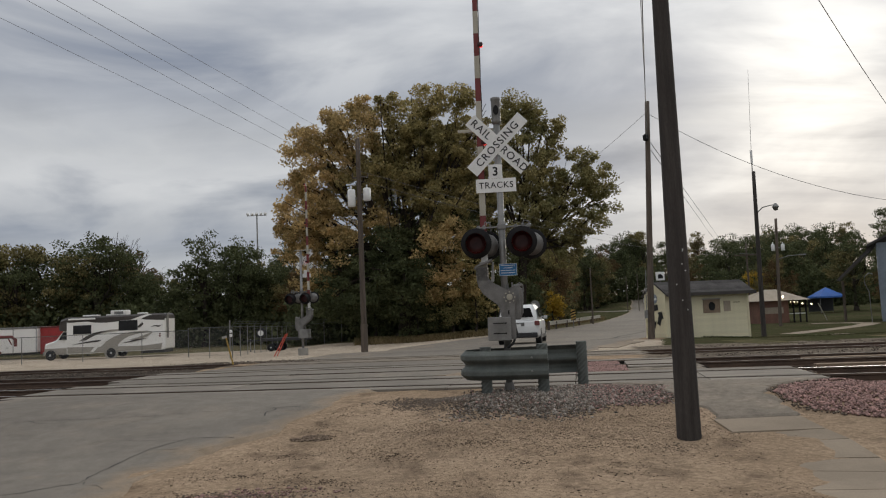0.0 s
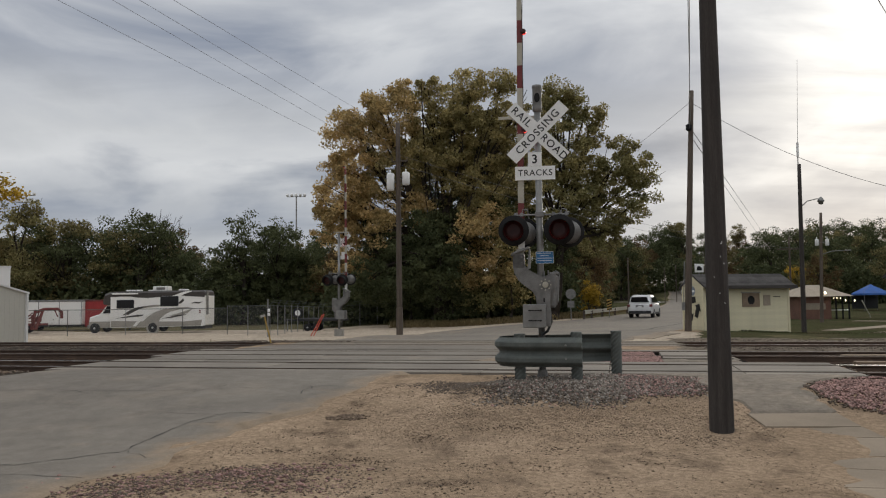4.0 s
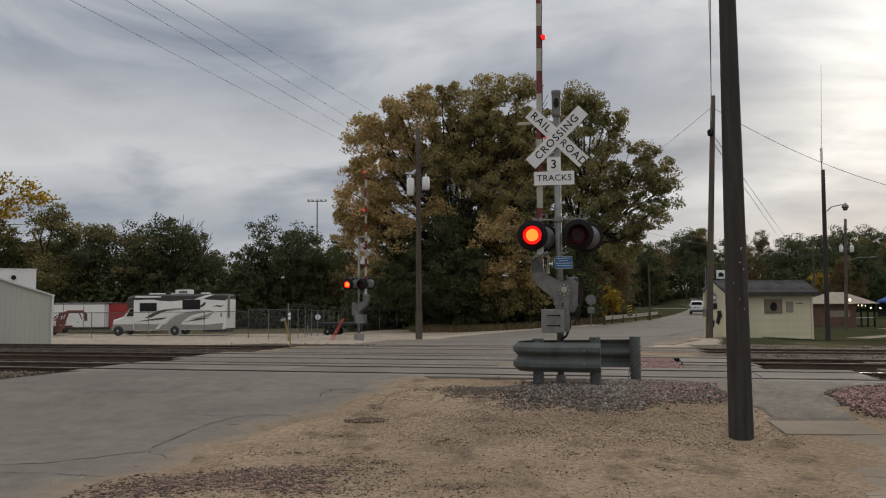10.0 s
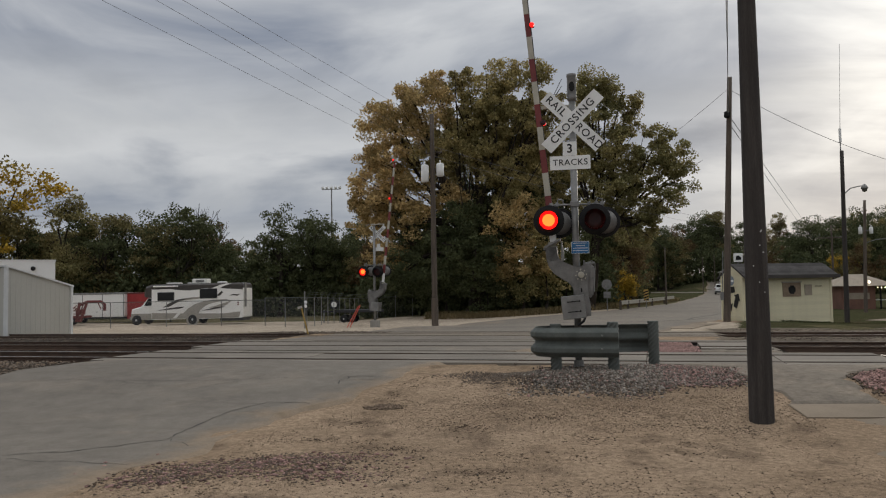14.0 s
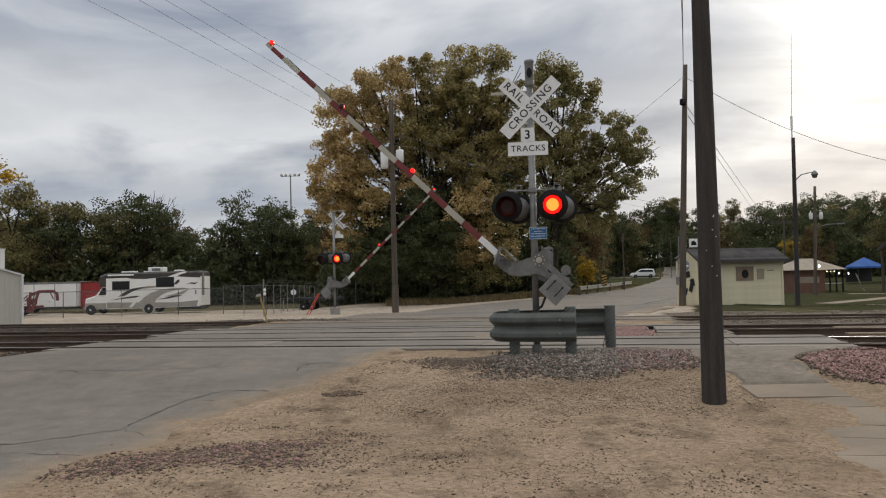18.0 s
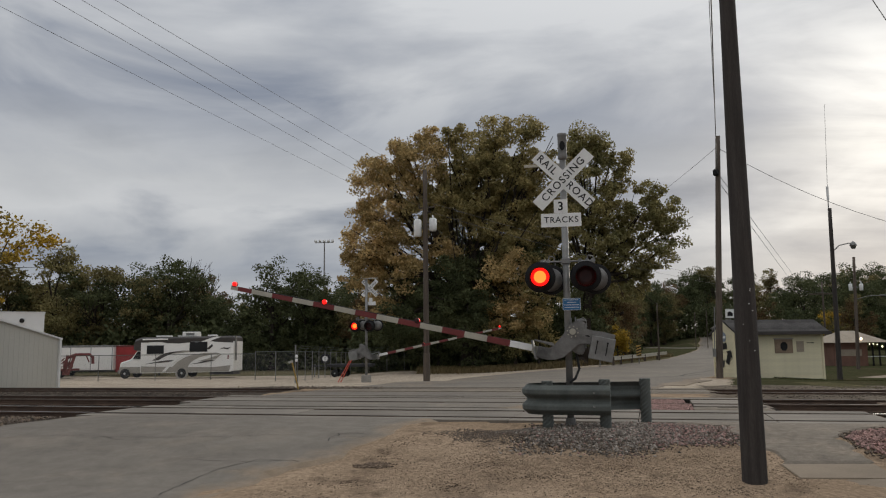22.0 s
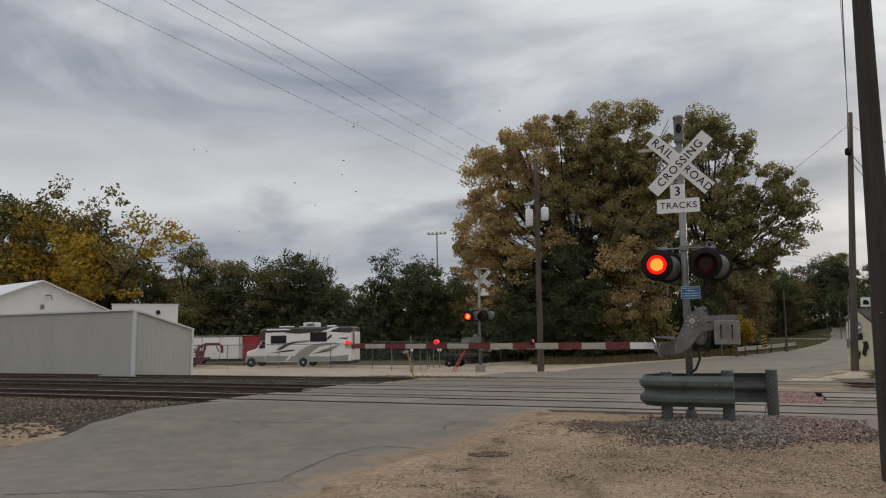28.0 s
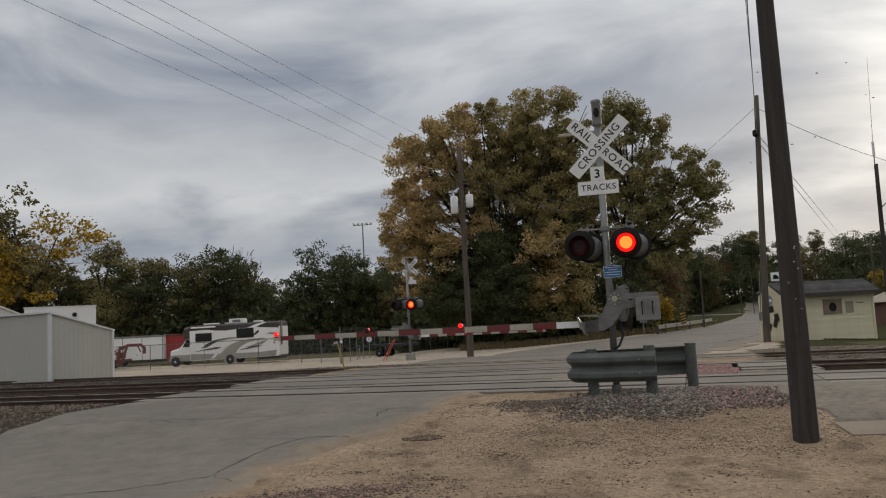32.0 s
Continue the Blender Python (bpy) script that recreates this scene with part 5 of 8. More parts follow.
def build_big_tree():
    gold = ((-8.8, -1.0, 14.0, 3.2), (-10.0, -1.0, 10.2, 2.8), (-6.5, -1.0, 16.4, 2.8), (-8.1, -1.0, 9.4, 2.7), (-10.6, -1.0, 7.2, 1.9), (-5.2, -1.0, 18.2, 1.5), (-7.4, -1.5, 17.6, 1.2), (-10.9, -1.0, 12.4, 1.3), (-11.6, -0.5, 9.0, 1.1), (-9.6, -1.5, 16.0, 1.3), (-9.4, -2.0, 4.6, 1.6), (0.6, -3.0, 7.2, 2.1), (2.3, -3.0, 4.2, 1.7), (0.1, -3.0, 3.8, 1.4), (-7.5, -2.5, 7.4, 1.7), (-4.4, -2.0, 8.8, 1.6))
    olive = ((-2.0, 0.0, 16.9, 3.0), (1.6, 0.0, 17.3, 2.8), (-3.4, 0.0, 13.0, 3.6), (0.7, 0.0, 12.9, 3.8), (4.3, 0.0, 13.8, 2.8), (-6.1, 0.0, 12.6, 2.7), (-3.6, -0.5, 18.9, 1.3), (0.2, -0.5, 19.2, 1.5), (2.6, -0.5, 19.0, 1.3), (4.2, -0.5, 16.4, 1.5), (3.6, -1.5, 10.4, 2.0), (0.2, -2.0, 10.0, 1.9))
    green = ((-7.0, 1.5, 6.3, 3.2), (-2.5, 1.5, 7.6, 3.8), (2.1, 1.5, 8.0, 3.8), (5.7, 1.5, 5.6, 3.2), (-4.6, -3.0, 4.2, 2.6), (-1.9, -3.2, 4.6, 2.2), (-7.6, -2.8, 3.4, 2.4), (-3.4, -2.6, 7.2, 2.0))
    # inner lobes in darker moss-green leaves, a colour that carries the crown's inner shade
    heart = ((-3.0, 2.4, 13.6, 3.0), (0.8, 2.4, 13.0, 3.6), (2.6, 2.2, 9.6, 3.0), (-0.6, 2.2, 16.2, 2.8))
    mv = lambda ls, dx: [(x - dx, y, z + 0.35, r, r * 1.08, r * 0.96) for x, y, z, r in ls]
    tree("big_tree", "great spreading cottonwood with golden-brown autumn leaves over the street", (-2.5, 62.5, gzf(-2.5, 62.5)), (0.4, 0, 9.5), 0.75,
         [("golden-brown crown", M["leaf_gold"], mv(gold, -2.5)), ("olive crown", M["leaf_olive"], mv(olive, -2.5)), ("dark green lower crown", M["leaf_green"], mv(green, -2.5)), ("heart of the crown with its shade put into the leaf colour", M["leaf_moss"], mv(heart, -2.5))], 0.105, 11, clump=0.64, per=105, density=1.0)
    side = ((7.7, 0.0, 16.9, 1.8), (7.9, 0.0, 13.7, 2.6), (7.5, 0.0, 9.5, 3.4), (11.8, 0.0, 12.1, 2.2), (13.9, 0.0, 11.6, 1.7), (13.4, 0.0, 9.1, 1.8), (12.6, 0.0, 13.7, 1.3), (7.2, 0.0, 18.2, 1.3), (8.5, 0.0, 17.4, 1.2), (9.0, 0.3, 11.8, 2.0), (10.4, 0.0, 9.2, 2.3), (6.2, -0.5, 17.4, 1.2), (6.0, 0.3, 12.0, 2.2), (10.6, 0.2, 6.4, 2.0), (12.3, 0.0, 7.4, 1.0))
    tip = ((10.2, 0.0, 16.2, 1.2), (9.8, 0.0, 14.4, 1.1))
    tree("big_tree", "tall cottonwood with thin green and yellowing crown", (6.5, 63.5, gzf(6.5, 63.5)), (1.2, 0, 9.0), 0.5,
         [("olive green crown", M["leaf_moss"], mv(side, 6.5)), ("yellowing tips", M["leaf_olive"], mv(tip, 6.5))], 0.10, 12, clump=0.56, per=100, density=1.2)
    for k, (x, y, z, s, mt) in enumerate(((-5.2, 66, 2.4, 2.6, "leaf_green"), (-1.5, 60.8, 1.8, 2.2, "leaf_green"), (1.2, 60.4, 2.6, 2.4, "leaf_moss"), (3.0, 60.0, 5.2, 2.0, "leaf_olive"), (4.9, 65, 2.2, 2.6, "leaf_green"), (-8.8, 74, 2.8, 2.6, "leaf_green"), (7.4, 73, 3.2, 2.6, "leaf_rust"), (-11.5, 75, 2.8, 2.6, "leaf_green"), (11.0, 74.0, 1.7, 0.95, "leaf_yellow"))):
        tree("shrub", "dense roadside shrub under the great tree", (x, y, gzf(x, y)), (0, 0, z), 0.10, [("foliage", M[mt], [(0, 0, z, s, s, z * 0.95), (s * 0.4, 0.3, z * 1.3, s * 0.6, s * 0.6, z * 0.5)])], 0.095, 40 + k, clump=0.55, per=80, density=0.8, boughs=False)


build_big_tree()


def build_woods():
    G, O, R, Y = M["leaf_green"], M["leaf_wood"], M["leaf_rust"], M["leaf_yellow"]
    kinds = [wild_tree(100, 10, 8.5, (G, G)), wild_tree(101, 10, 7.5, (O, G)), wild_tree(102, 10, 8, (G, O)), wild_tree(103, 10, 8, (R, O)), wild_tree(104, 10, 8.5, (Y, O), density=0.9), wild_tree(105, 10, 7, (O, R)), wild_tree(106, 10, 8, (O, M["leaf_moss"]))]
    rnd = random.Random(9)
    placed = []
    # kind, x, y, height: the wood beyond the yard
    rows = [(4, -66, 80, 23.0), (4, -58.0, 80, 20.8), (4, -62, 84, 14.5), (1, -79, 86, 23.5), (2, -73, 84, 17.0), (6, -50, 84, 14.6), (2, -54, 82, 12.5), (2, -45, 84, 13.0), (0, -40.5, 86, 13.0), (1, -36.5, 84, 12.6), (0, -34.2, 87, 11.6), (2, -28.6, 86, 8.2),
            (0, -24.2, 82, 12.6), (0, -20.8, 83, 12.0), (1, -17.5, 84, 9.4), (5, -14.5, 82, 8.5), (3, -72, 86, 14), (1, -55, 92, 11), (0, -48, 92, 10.5), (3, -76, 80, 13)]
    for k in range(26):
        x = -80 + 3.1 * k + rnd.uniform(-1, 1)
        rows.append((rnd.choice((0, 0, 0, 2, 5)), x, 93 + rnd.uniform(-3, 5), rnd.uniform(10.0, 12.5) * (0.66 if -36 < x < -25 else 1.0)))
    # behind and to the right of the great trees, and over the far street
    rows += [(3, 11.5, 78, 8.5), (5, 13.5, 86, 9.5), (1, 13, 100, 11.0), (3, 13.5, 112, 11.5), (5, 14, 124, 12), (1, 15, 138, 12), (2, 20, 160, 12.5), (0, 27, 166, 12), (0, 11.5, 90, 11.5), (3, 13.5, 99, 12), (0, 15.5, 108, 12.5), (3, 18, 118, 12), (0, 24, 158, 12.5), (5, 28.5, 164, 12), (1, 32.5, 170, 12.5), (2, 36.5, 176, 12), (3, 31, 182, 13), (0, 40, 200, 16)]
    rows += [(0, 5, 74, 9), (2, 0, 76, 9.5), (0, -5, 76, 9), (2, -9, 77, 9.5), (1, 34, 172, 14), (5, 40, 186, 15), (0, 46, 192, 16.5), (2, 52, 196, 17)]
    for k in range(22):
        rows.append((rnd.choice((0, 0, 3, 2, 0)), 46 + 3.2 * k + rnd.uniform(-1.5, 1.5), 128 + rnd.uniform(-10, 18), rnd.uniform(11.5, 14.5)))
    for k in range(18):
        rows.append((rnd.choice((0, 0, 3, 0)), 30 + 6 * k + rnd.uniform(-2, 2), 210 + rnd.uniform(-14, 14), rnd.uniform(14, 19)))
    rows += [(3, 44, 100, 8.0), (4, 45.5, 108, 7.0), (1, 53, 98, 9.5), (2, 60, 96, 10), (5, 67, 96, 10.5), (3, 54.5, 93, 6.5)]
    for k, x, y, h in rows:
        s = h / 10 * rnd.uniform(0.97, 1.03)
        m = pose(x, y, gzf(x, y) - 0.1, 0, 0, rnd.uniform(0, 360)) @ Matrix.Diagonal((s * rnd.uniform(0.9, 1.15), s * rnd.uniform(0.9, 1.15), s, 1))
        if k in placed:
            t = copy_thing(kinds[k], m @ Matrix.Diagonal((*(1 / c for c in kinds[k].scale), 1)))
        else:
            t = kinds[k]
            t.matrix_basis = m
            placed.append(k)
        if k == 4:
            tagged(t, "tree with bright yellow autumn leaves")
        elif k in (3, 5):
            tagged(t, "tree with rust and olive autumn leaves")
    # low thicket that closes the wood's foot
    rng = np.random.default_rng(77)
    pts = []
    for x0, x1, y, h, n in ((-84, -9, 84, 4.2, 5200), (-13, 9, 71, 4.0, 2300), (44, 110, 122, 6.0, 3600), (11, 17, 100, 4, 500), (20, 60, 184, 7, 2000)):
        c = np.stack([rng.uniform(x0, x1, n), y + rng.normal(0, 1.6, n), rng.uniform(0, 1, n) ** 1.3 * h], -1)
        c[:, 2] += gz(c[:, 0], c[:, 1])
        pts.append(np.repeat(c, 9, 0) + rng.normal(size=(9 * n, 3)) * 0.45)
    me = quads("thicket", leaf_quads(np.concatenate(pts), 0.26, rng), M["leaf_green"])
    solo("thicket", me, M["leaf_green"], "dark tangled undergrowth at the foot of the wood", "undergrowth", kind="stuff")


build_woods()

# ---- metal shed on the far side of the tracks ----


def ribbed_wall(bm, p0, p1, z0, h0, h1, pitch=0.24, depth=0.009):
    """A ribbed metal wall from p0 to p1, h0 high at p0 and h1 at p1."""
    d = Vector((p1[0] - p0[0], p1[1] - p0[1]))
    L, n = d.length, None
    d.normalize()
    nrm = Vector((d.y, -d.x))
    prof, s = [], 0.0
    while s < L - pitch:
        prof += [(s, 0), (s + pitch * 0.80, 0), (s + pitch * 0.86, depth), (s + pitch * 0.94, depth)]
        s += pitch
    prof.append((L, 0))
    prev = None
    for q, o in prof:
        x, y = p0[0] + d.x * q + nrm.x * o, p0[1] + d.y * q + nrm.y * o
        h = h0 + (h1 - h0) * q / L
        pr = (bm.verts.new((x, y, z0)), bm.verts.new((x, y, z0 + h)))
        if prev:
            bm.faces.new((prev[0], pr[0], pr[1], prev[1]))
        prev = pr


def build_metal_shed():
    z = -0.27
    c, l = Vector((-19.58, 29.0)), Vector((-31.0, 32.2))
    d = (c - l).normalized()
    back = Vector((-d.y, d.x)) * 3.2
    r, bl = c + back, l + back
    s = thing("metal_shed", "low grey ribbed-metal shed with white corner trim beside the tracks", "shed")
    for nm, a, b, h0, h1 in (("front_wall", l, c, 2.90, 2.90), ("end_wall", c, r, 2.90, 2.14), ("rear_wall", r, bl, 2.14, 2.14), ("end_wall", bl, l, 2.14, 2.90)):
        bm = bmesh.new()
        ribbed_wall(bm, a, b, z, h0, h1)
        part(nm, bm, M["barn"], s)
    bm = bmesh.new()
    ov = 0.08
    q = [(l - d * ov - back.normalized() * ov, 2.92), (c + d * ov - back.normalized() * ov, 2.92), (r + d * ov + back.normalized() * ov, 2.12), (bl - d * ov + back.normalized() * ov, 2.12)]
    lo = [bm.verts.new((p.x, p.y, z + h)) for p, h in q]
    hi = [bm.verts.new((p.x, p.y, z + h + 0.07)) for p, h in q]
    bm.faces.new(hi), bm.faces.new(lo[::-1])
    for i in range(4):
        j = (i + 1) % 4
        bm.faces.new((lo[i], lo[j], hi[j], hi[i]))
    part("roof", bm, M["barntrim"], s, "white metal roof edge")
    for p, h in ((c, 2.90), (r, 2.14)):
        o = Vector((d.x, d.y)) * 0.03 - back.normalized() * 0.03
        x, y = p.x + o.x, p.y + o.y
        part("corner_trim", box(-0.07, 0.07, -0.05, 0.05, 0, h), M["barntrim"], s, "white corner trim", pose(x, y, z, 0, 0, math.degrees(math.atan2(d.y, d.x))))
    part("baseboard", box(0, (c - l).length, -0.03, 0.0, 0, 0.10), M["concrete"], s, "", pose(l.x, l.y, z, 0, 0, math.degrees(math.atan2(d.y, d.x))))


build_metal_shed()


def build_white_barn():
    z = gzf(-37, 49) - 0.2
    s = thing("white_barn", "white metal barn with a low gable behind the grey shed", "barn", pose(-39.1, 47.0, z, 0, 0, 63))
    hw, L, he, hr = 4.6, 12.0, 4.6, 6.45
    out = [(-hw, 0), (hw, 0), (hw, he), (0, hr), (-hw, he)]
    part("gable_wall", plate(out, 0, 0.12), M["whitebarn"], s)
    part("gable_wall", plate(out, L - 0.12, L), M["whitebarn"], s)
    for sx in (-1, 1):
        part("side_wall", box(min(sx * hw, sx * (hw - 0.12)), max(sx * hw, sx * (hw - 0.12)), 0.12, L - 0.12, 0, he), M["whitebarn"], s)
        o = [(0, hr), (sx * (hw + 0.35), he - 0.16), (sx * (hw + 0.35), he - 0.06), (0, hr + 0.10)]
        part("roof_slope", plate(o, -0.3, L + 0.3), M["barntrim"], s)
    bm = tube([(0.3, -0.02, 5.5), (0.5, -0.35, 5.5), (0.6, -0.4, 5.2)], 0.05, 6)
    box(-0.02, 0.22, -0.06, 0.0, 4.55, 4.85, 0, bm)
    part("yard_light", bm, M["galv"], s, "small yard light on the gable")
    pole(-38.6, 40.2, 9, 0.13, 0.09, "wooden utility pole beside the white barn", M["wood2"], (0.4, 0))


build_white_barn()
fs = thing("flat_shed", "white flat-roofed box shed beside the white barn", "shed", pose(-32.1 - 4.6 * math.cos(radians(32)), 53.0 - 4.6 * math.sin(radians(32)), gzf(-35, 52) - 0.2, 0, 0, 32))
top = 4.05 - fs.location.z
part("wall_front", box(0, 4.6, 0, 0.12, 0, top), M["whitebarn"], fs), part("wall_rear", box(0, 4.6, 3.88, 4.0, 0, top), M["whitebarn"], fs)
part("wall_side", box(0, 0.12, 0.12, 3.88, 0, top), M["whitebarn"], fs), part("wall_side", box(4.48, 4.6, 0.12, 3.88, 0, top), M["whitebarn"], fs)
part("roof", box(-0.05, 4.65, -0.05, 4.05, top, top + 0.08, 0.01), M["barntrim"], fs, "white roof edge")
part("wall_lamp", lathe([(0.05, -0.2), (0.16, -0.12), (0.16, 0.0)], 12, axis="Y", at=(3.2, 0, top - 0.55)), M["black"], fs, "small dark wall lamp")

# ---- wheels, shared by the vehicles ----


def wheel(parent, x, y, r, w, m=None):
    me = lathe([(r * 0.62, -w / 2), (r * 0.93, -w / 2), (r, -w / 2 + 0.04), (r, w / 2 - 0.04), (r * 0.93, w / 2), (r * 0.62, w / 2)], 22, axis="Y")
    wh = part("wheel", me, M["tyre"], parent, "black tyre", pose(x, y, r), True)
    bm = lathe([(r * 0.2, -w / 2 - 0.015), (r * 0.25, -w / 2 + 0.02), (r * 0.55, -w / 2 + 0.05), (r * 0.63, -w / 2 + 0.005), (r * 0.63, w / 2 - 0.005), (r * 0.55, w / 2 - 0.05), (r * 0.2, w / 2 + 0.015)], 18, axis="Y")
    part("rim", bm, M["rim"], wh, "light metal rim", smooth=True)
    return wh


def build_suv(name, label, m):
    """A mid-size SUV that points along +x; wheels on z = 0."""
    s = thing(name, label, "car", m)
    hw = 0.96

    def low(w, z0, z1, ins=0.04):
        return [(-w + 0.05, z0), (w - 0.05, z0), (w, z0 + 0.12), (w, z1 - 0.12), (w - ins, z1), (-w + ins, z1), (-w, z1 - 0.12), (-w, z0 + 0.12)]

    body = hull([(-2.42, low(0.82, 0.45, 0.95)), (-2.36, low(0.92, 0.36, 1.08)), (-2.0, low(hw, 0.30, 1.12)), (1.2, low(hw, 0.28, 1.10)), (1.9, low(hw - 0.03, 0.30, 1.02)), (2.30, low(0.86, 0.36, 0.90)), (2.42, low(0.72, 0.42, 0.78))])
    bmesh.ops.bevel(body, geom=body.edges[:], offset=0.05, segments=2, affect="EDGES")
    part("body", body, M["carwhite"], s, "white lower body", smooth=True)

    def roof(w0, w1, z0, z1):
        return [(-w0, z0), (w0, z0), (w0 - (w0 - w1) * 0.5, z0 + (z1 - z0) * 0.55), (w1, z1 - 0.04), (w1 - 0.12, z1), (-w1 + 0.12, z1), (-w1, z1 - 0.04), (-w0 + (w0 - w1) * 0.5, z0 + (z1 - z0) * 0.55)]

    cabin = hull([(-2.32, roof(0.88, 0.72, 1.05, 1.12)), (-2.02, roof(0.90, 0.70, 1.08, 1.74)), (-1.2, roof(0.92, 0.72, 1.08, 1.80)), (0.3, roof(0.92, 0.70, 1.08, 1.77)), (1.35, roof(0.88, 0.66, 1.06, 1.12))])
    bmesh.ops.bevel(cabin, geom=cabin.edges[:], offset=0.04, segments=2, affect="EDGES")
    part("cabin", cabin, M["carwhite"], s, "white roof and pillars", smooth=True)
    bm = plate([(-0.70, 1.14), (0.70, 1.14), (0.60, 1.58), (-0.60, 1.58)], -0.008, 0.008)
    part("rear_window", bm, M["darkglass"], s, "dark rear window", pose(-2.37, 0, 0.0, 0, 0, -90) @ pose(0, 0.0, 0, 0, 0, 0) @ pose(0, 0.0, 0.10, 24, 0, 0) @ pose(0, 0.46, -0.11))
    for sy in (-1, 1):
        o = [(-1.95, 1.18), (-1.80, 1.58), (-0.2, 1.62), (0.35, 1.58), (1.05, 1.15)]
        bm = plate(o, -0.012, 0.012)
        part("side_window", bm, M["darkglass"], s, "dark side windows", pose(0, sy * 0.845, 0.0, sy * 14, 0, 0) @ pose(0, sy * 0.375 + 0.0, -0.03))
        part("tail_lamp", box(-2.45, -2.22, sy * 0.86 - 0.11, sy * 0.86 + 0.11, 0.86, 1.06, 0.02), M["taillight"], s, "red tail lamp")
        part("mirror", box(0.75, 0.95, sy * 1.02 - 0.09, sy * 1.02 + 0.09, 1.10, 1.25, 0.03), M["carwhite"], s)
        part("sill", box(-1.2, 1.2, sy * 0.955 - 0.02, sy * 0.955 + 0.02, 0.27, 0.42, 0.01), M["trimblack"], s)
        part("roof_rail", box(-1.7, 0.2, sy * 0.62 - 0.02, sy * 0.62 + 0.02, 1.79, 1.83, 0.008), M["galv"], s)
    part("rear_bumper", box(-2.47, -2.30, -0.86, 0.86, 0.34, 0.55, 0.04), M["trimblack"], s, "black rear bumper")
    part("plate_recess", box(-2.445, -2.40, -0.30, 0.30, 0.84, 1.00, 0.01), M["alu"], s)
    part("number_plate", box(-2.455, -2.44, -0.15, 0.15, 0.80, 0.93, 0.004), M["sign"], s, "pale number plate")
    for x in (-1.45, 1.45):
        for y in (-0.84, 0.84):
            wheel(s, x, y, 0.37, 0.25)
    return s


suv = build_suv("white_suv", "white mid-size SUV driving away up the street", pose(4.2, 36, gzf(4.2, 36), 0, 0, 70))
far_car = build_suv("white_car", "white car passing on the far cross street", pose(56.2, 230, gzf(56.2, 230), 0, 0, 180))

# ---- motorhome, trailers and fence in the yard ----


def build_motorhome():
    s = thing("motorhome", "white motorhome with champagne swooshes and dark brown roof band", "motorhome", pose(-30.8, 61.4, gzf(-26, 61.5) + 0.02, 0, 0, 0.5) @ Matrix.Diagonal((0.955, 1, 1.15, 1)))
    # x runs from the nose (0) to the tail (9.8); the near side is y = 0
    W = 2.35

    def sec(x, z0, z1, ins=0.0, top=0.08):
        return (x, [(ins, z0), (W - ins, z0), (W - ins, z1 - top), (W - ins - top, z1), (ins + top, z1), (ins, z1 - top)])
    part("coach_body", hull([sec(1.95, 0.42, 2.50, 0, 0.01), sec(2.0, 0.36, 2.52, 0, 0.01), sec(9.75, 0.42, 2.52, 0, 0.01), sec(9.95, 0.50, 2.52, 0.05, 0.01)]), M["paintw"], s, "white coach body")
    part("roof_shell", hull([sec(1.95, 2.53, 2.62, 0.02, 0.03), sec(2.0, 2.53, 2.86, 0, 0.10), sec(9.75, 2.53, 2.90, 0, 0.12), sec(9.95, 2.53, 2.78, 0.05, 0.10)]), M["brownpaint"], s, "dark brown roof shell")
    part("cabover", hull([sec(1.25, 2.05, 2.35, 0.15, 0.1), sec(1.40, 1.95, 2.72, 0.05, 0.15), sec(2.02, 1.90, 2.86, 0.0, 0.12)]), M["brownpaint"], s, "dark brown overcab")
    part("cab", hull([sec(0.0, 0.45, 0.95, 0.35), sec(0.10, 0.38, 1.12, 0.22), sec(0.95, 0.36, 1.32, 0.16), sec(1.02, 0.36, 1.38, 0.16), sec(1.62, 0.36, 2.02, 0.20), sec(2.02, 0.36, 2.05, 0.16)]), M["paintw"], s, "white van cab")
    part("windscreen", plate([(0.02, 0.0), (0.86, 0.0), (0.80, 0.62), (0.06, 0.62)], -0.01, 0.01), M["darkglass"], s, "", pose(1.0, 1.9, 1.40, 0, 0, -90) @ pose(-0.05, 0.0, 0, -43, 0, 0))
    part("cab_window", plate([(1.22, 1.36), (1.92, 1.36), (1.90, 1.86), (1.60, 1.88)], 0.135, 0.16), M["darkglass"], s, "dark cab door window")
    part("cab_skirt", box(0.08, 2.0, 0.10, 0.14, 0.36, 0.80, 0.01), M["champagne"], s, "champagne lower cab panel")
    part("bumper", box(-0.10, 0.18, 0.2, W - 0.2, 0.34, 0.58, 0.04), M["galv"], s)
    sw = lambda o, y0, mt, lab="": part("swoosh", plate(o, y0 - 0.007, y0), M[mt], s, lab)
    part("roof_band", plate([(2.0, 2.50), (2.6, 2.50), (3.2, 2.60), (4.2, 2.44), (5.2, 2.40), (6.1, 2.46), (6.6, 2.62), (7.6, 2.66), (8.3, 2.50), (9.92, 2.42), (9.90, 2.74), (2.05, 2.74)], -0.012, -0.002), M["brownpaint"], s, "dark brown band below the roof")
    part("white_flash", plate([(6.3, 2.36), (7.1, 2.50), (7.9, 2.74), (8.5, 2.86), (8.9, 2.84), (8.2, 2.64), (7.6, 2.38), (7.0, 2.30)], -0.022, -0.013), M["paintw"], s)
    part("lower_band", plate([(2.0, 0.40), (9.6, 0.44), (9.72, 0.86), (8.2, 0.74), (6.4, 0.76), (4.8, 0.78), (2.0, 0.84)], -0.012, -0.002), M["champagne"], s, "champagne lower band")
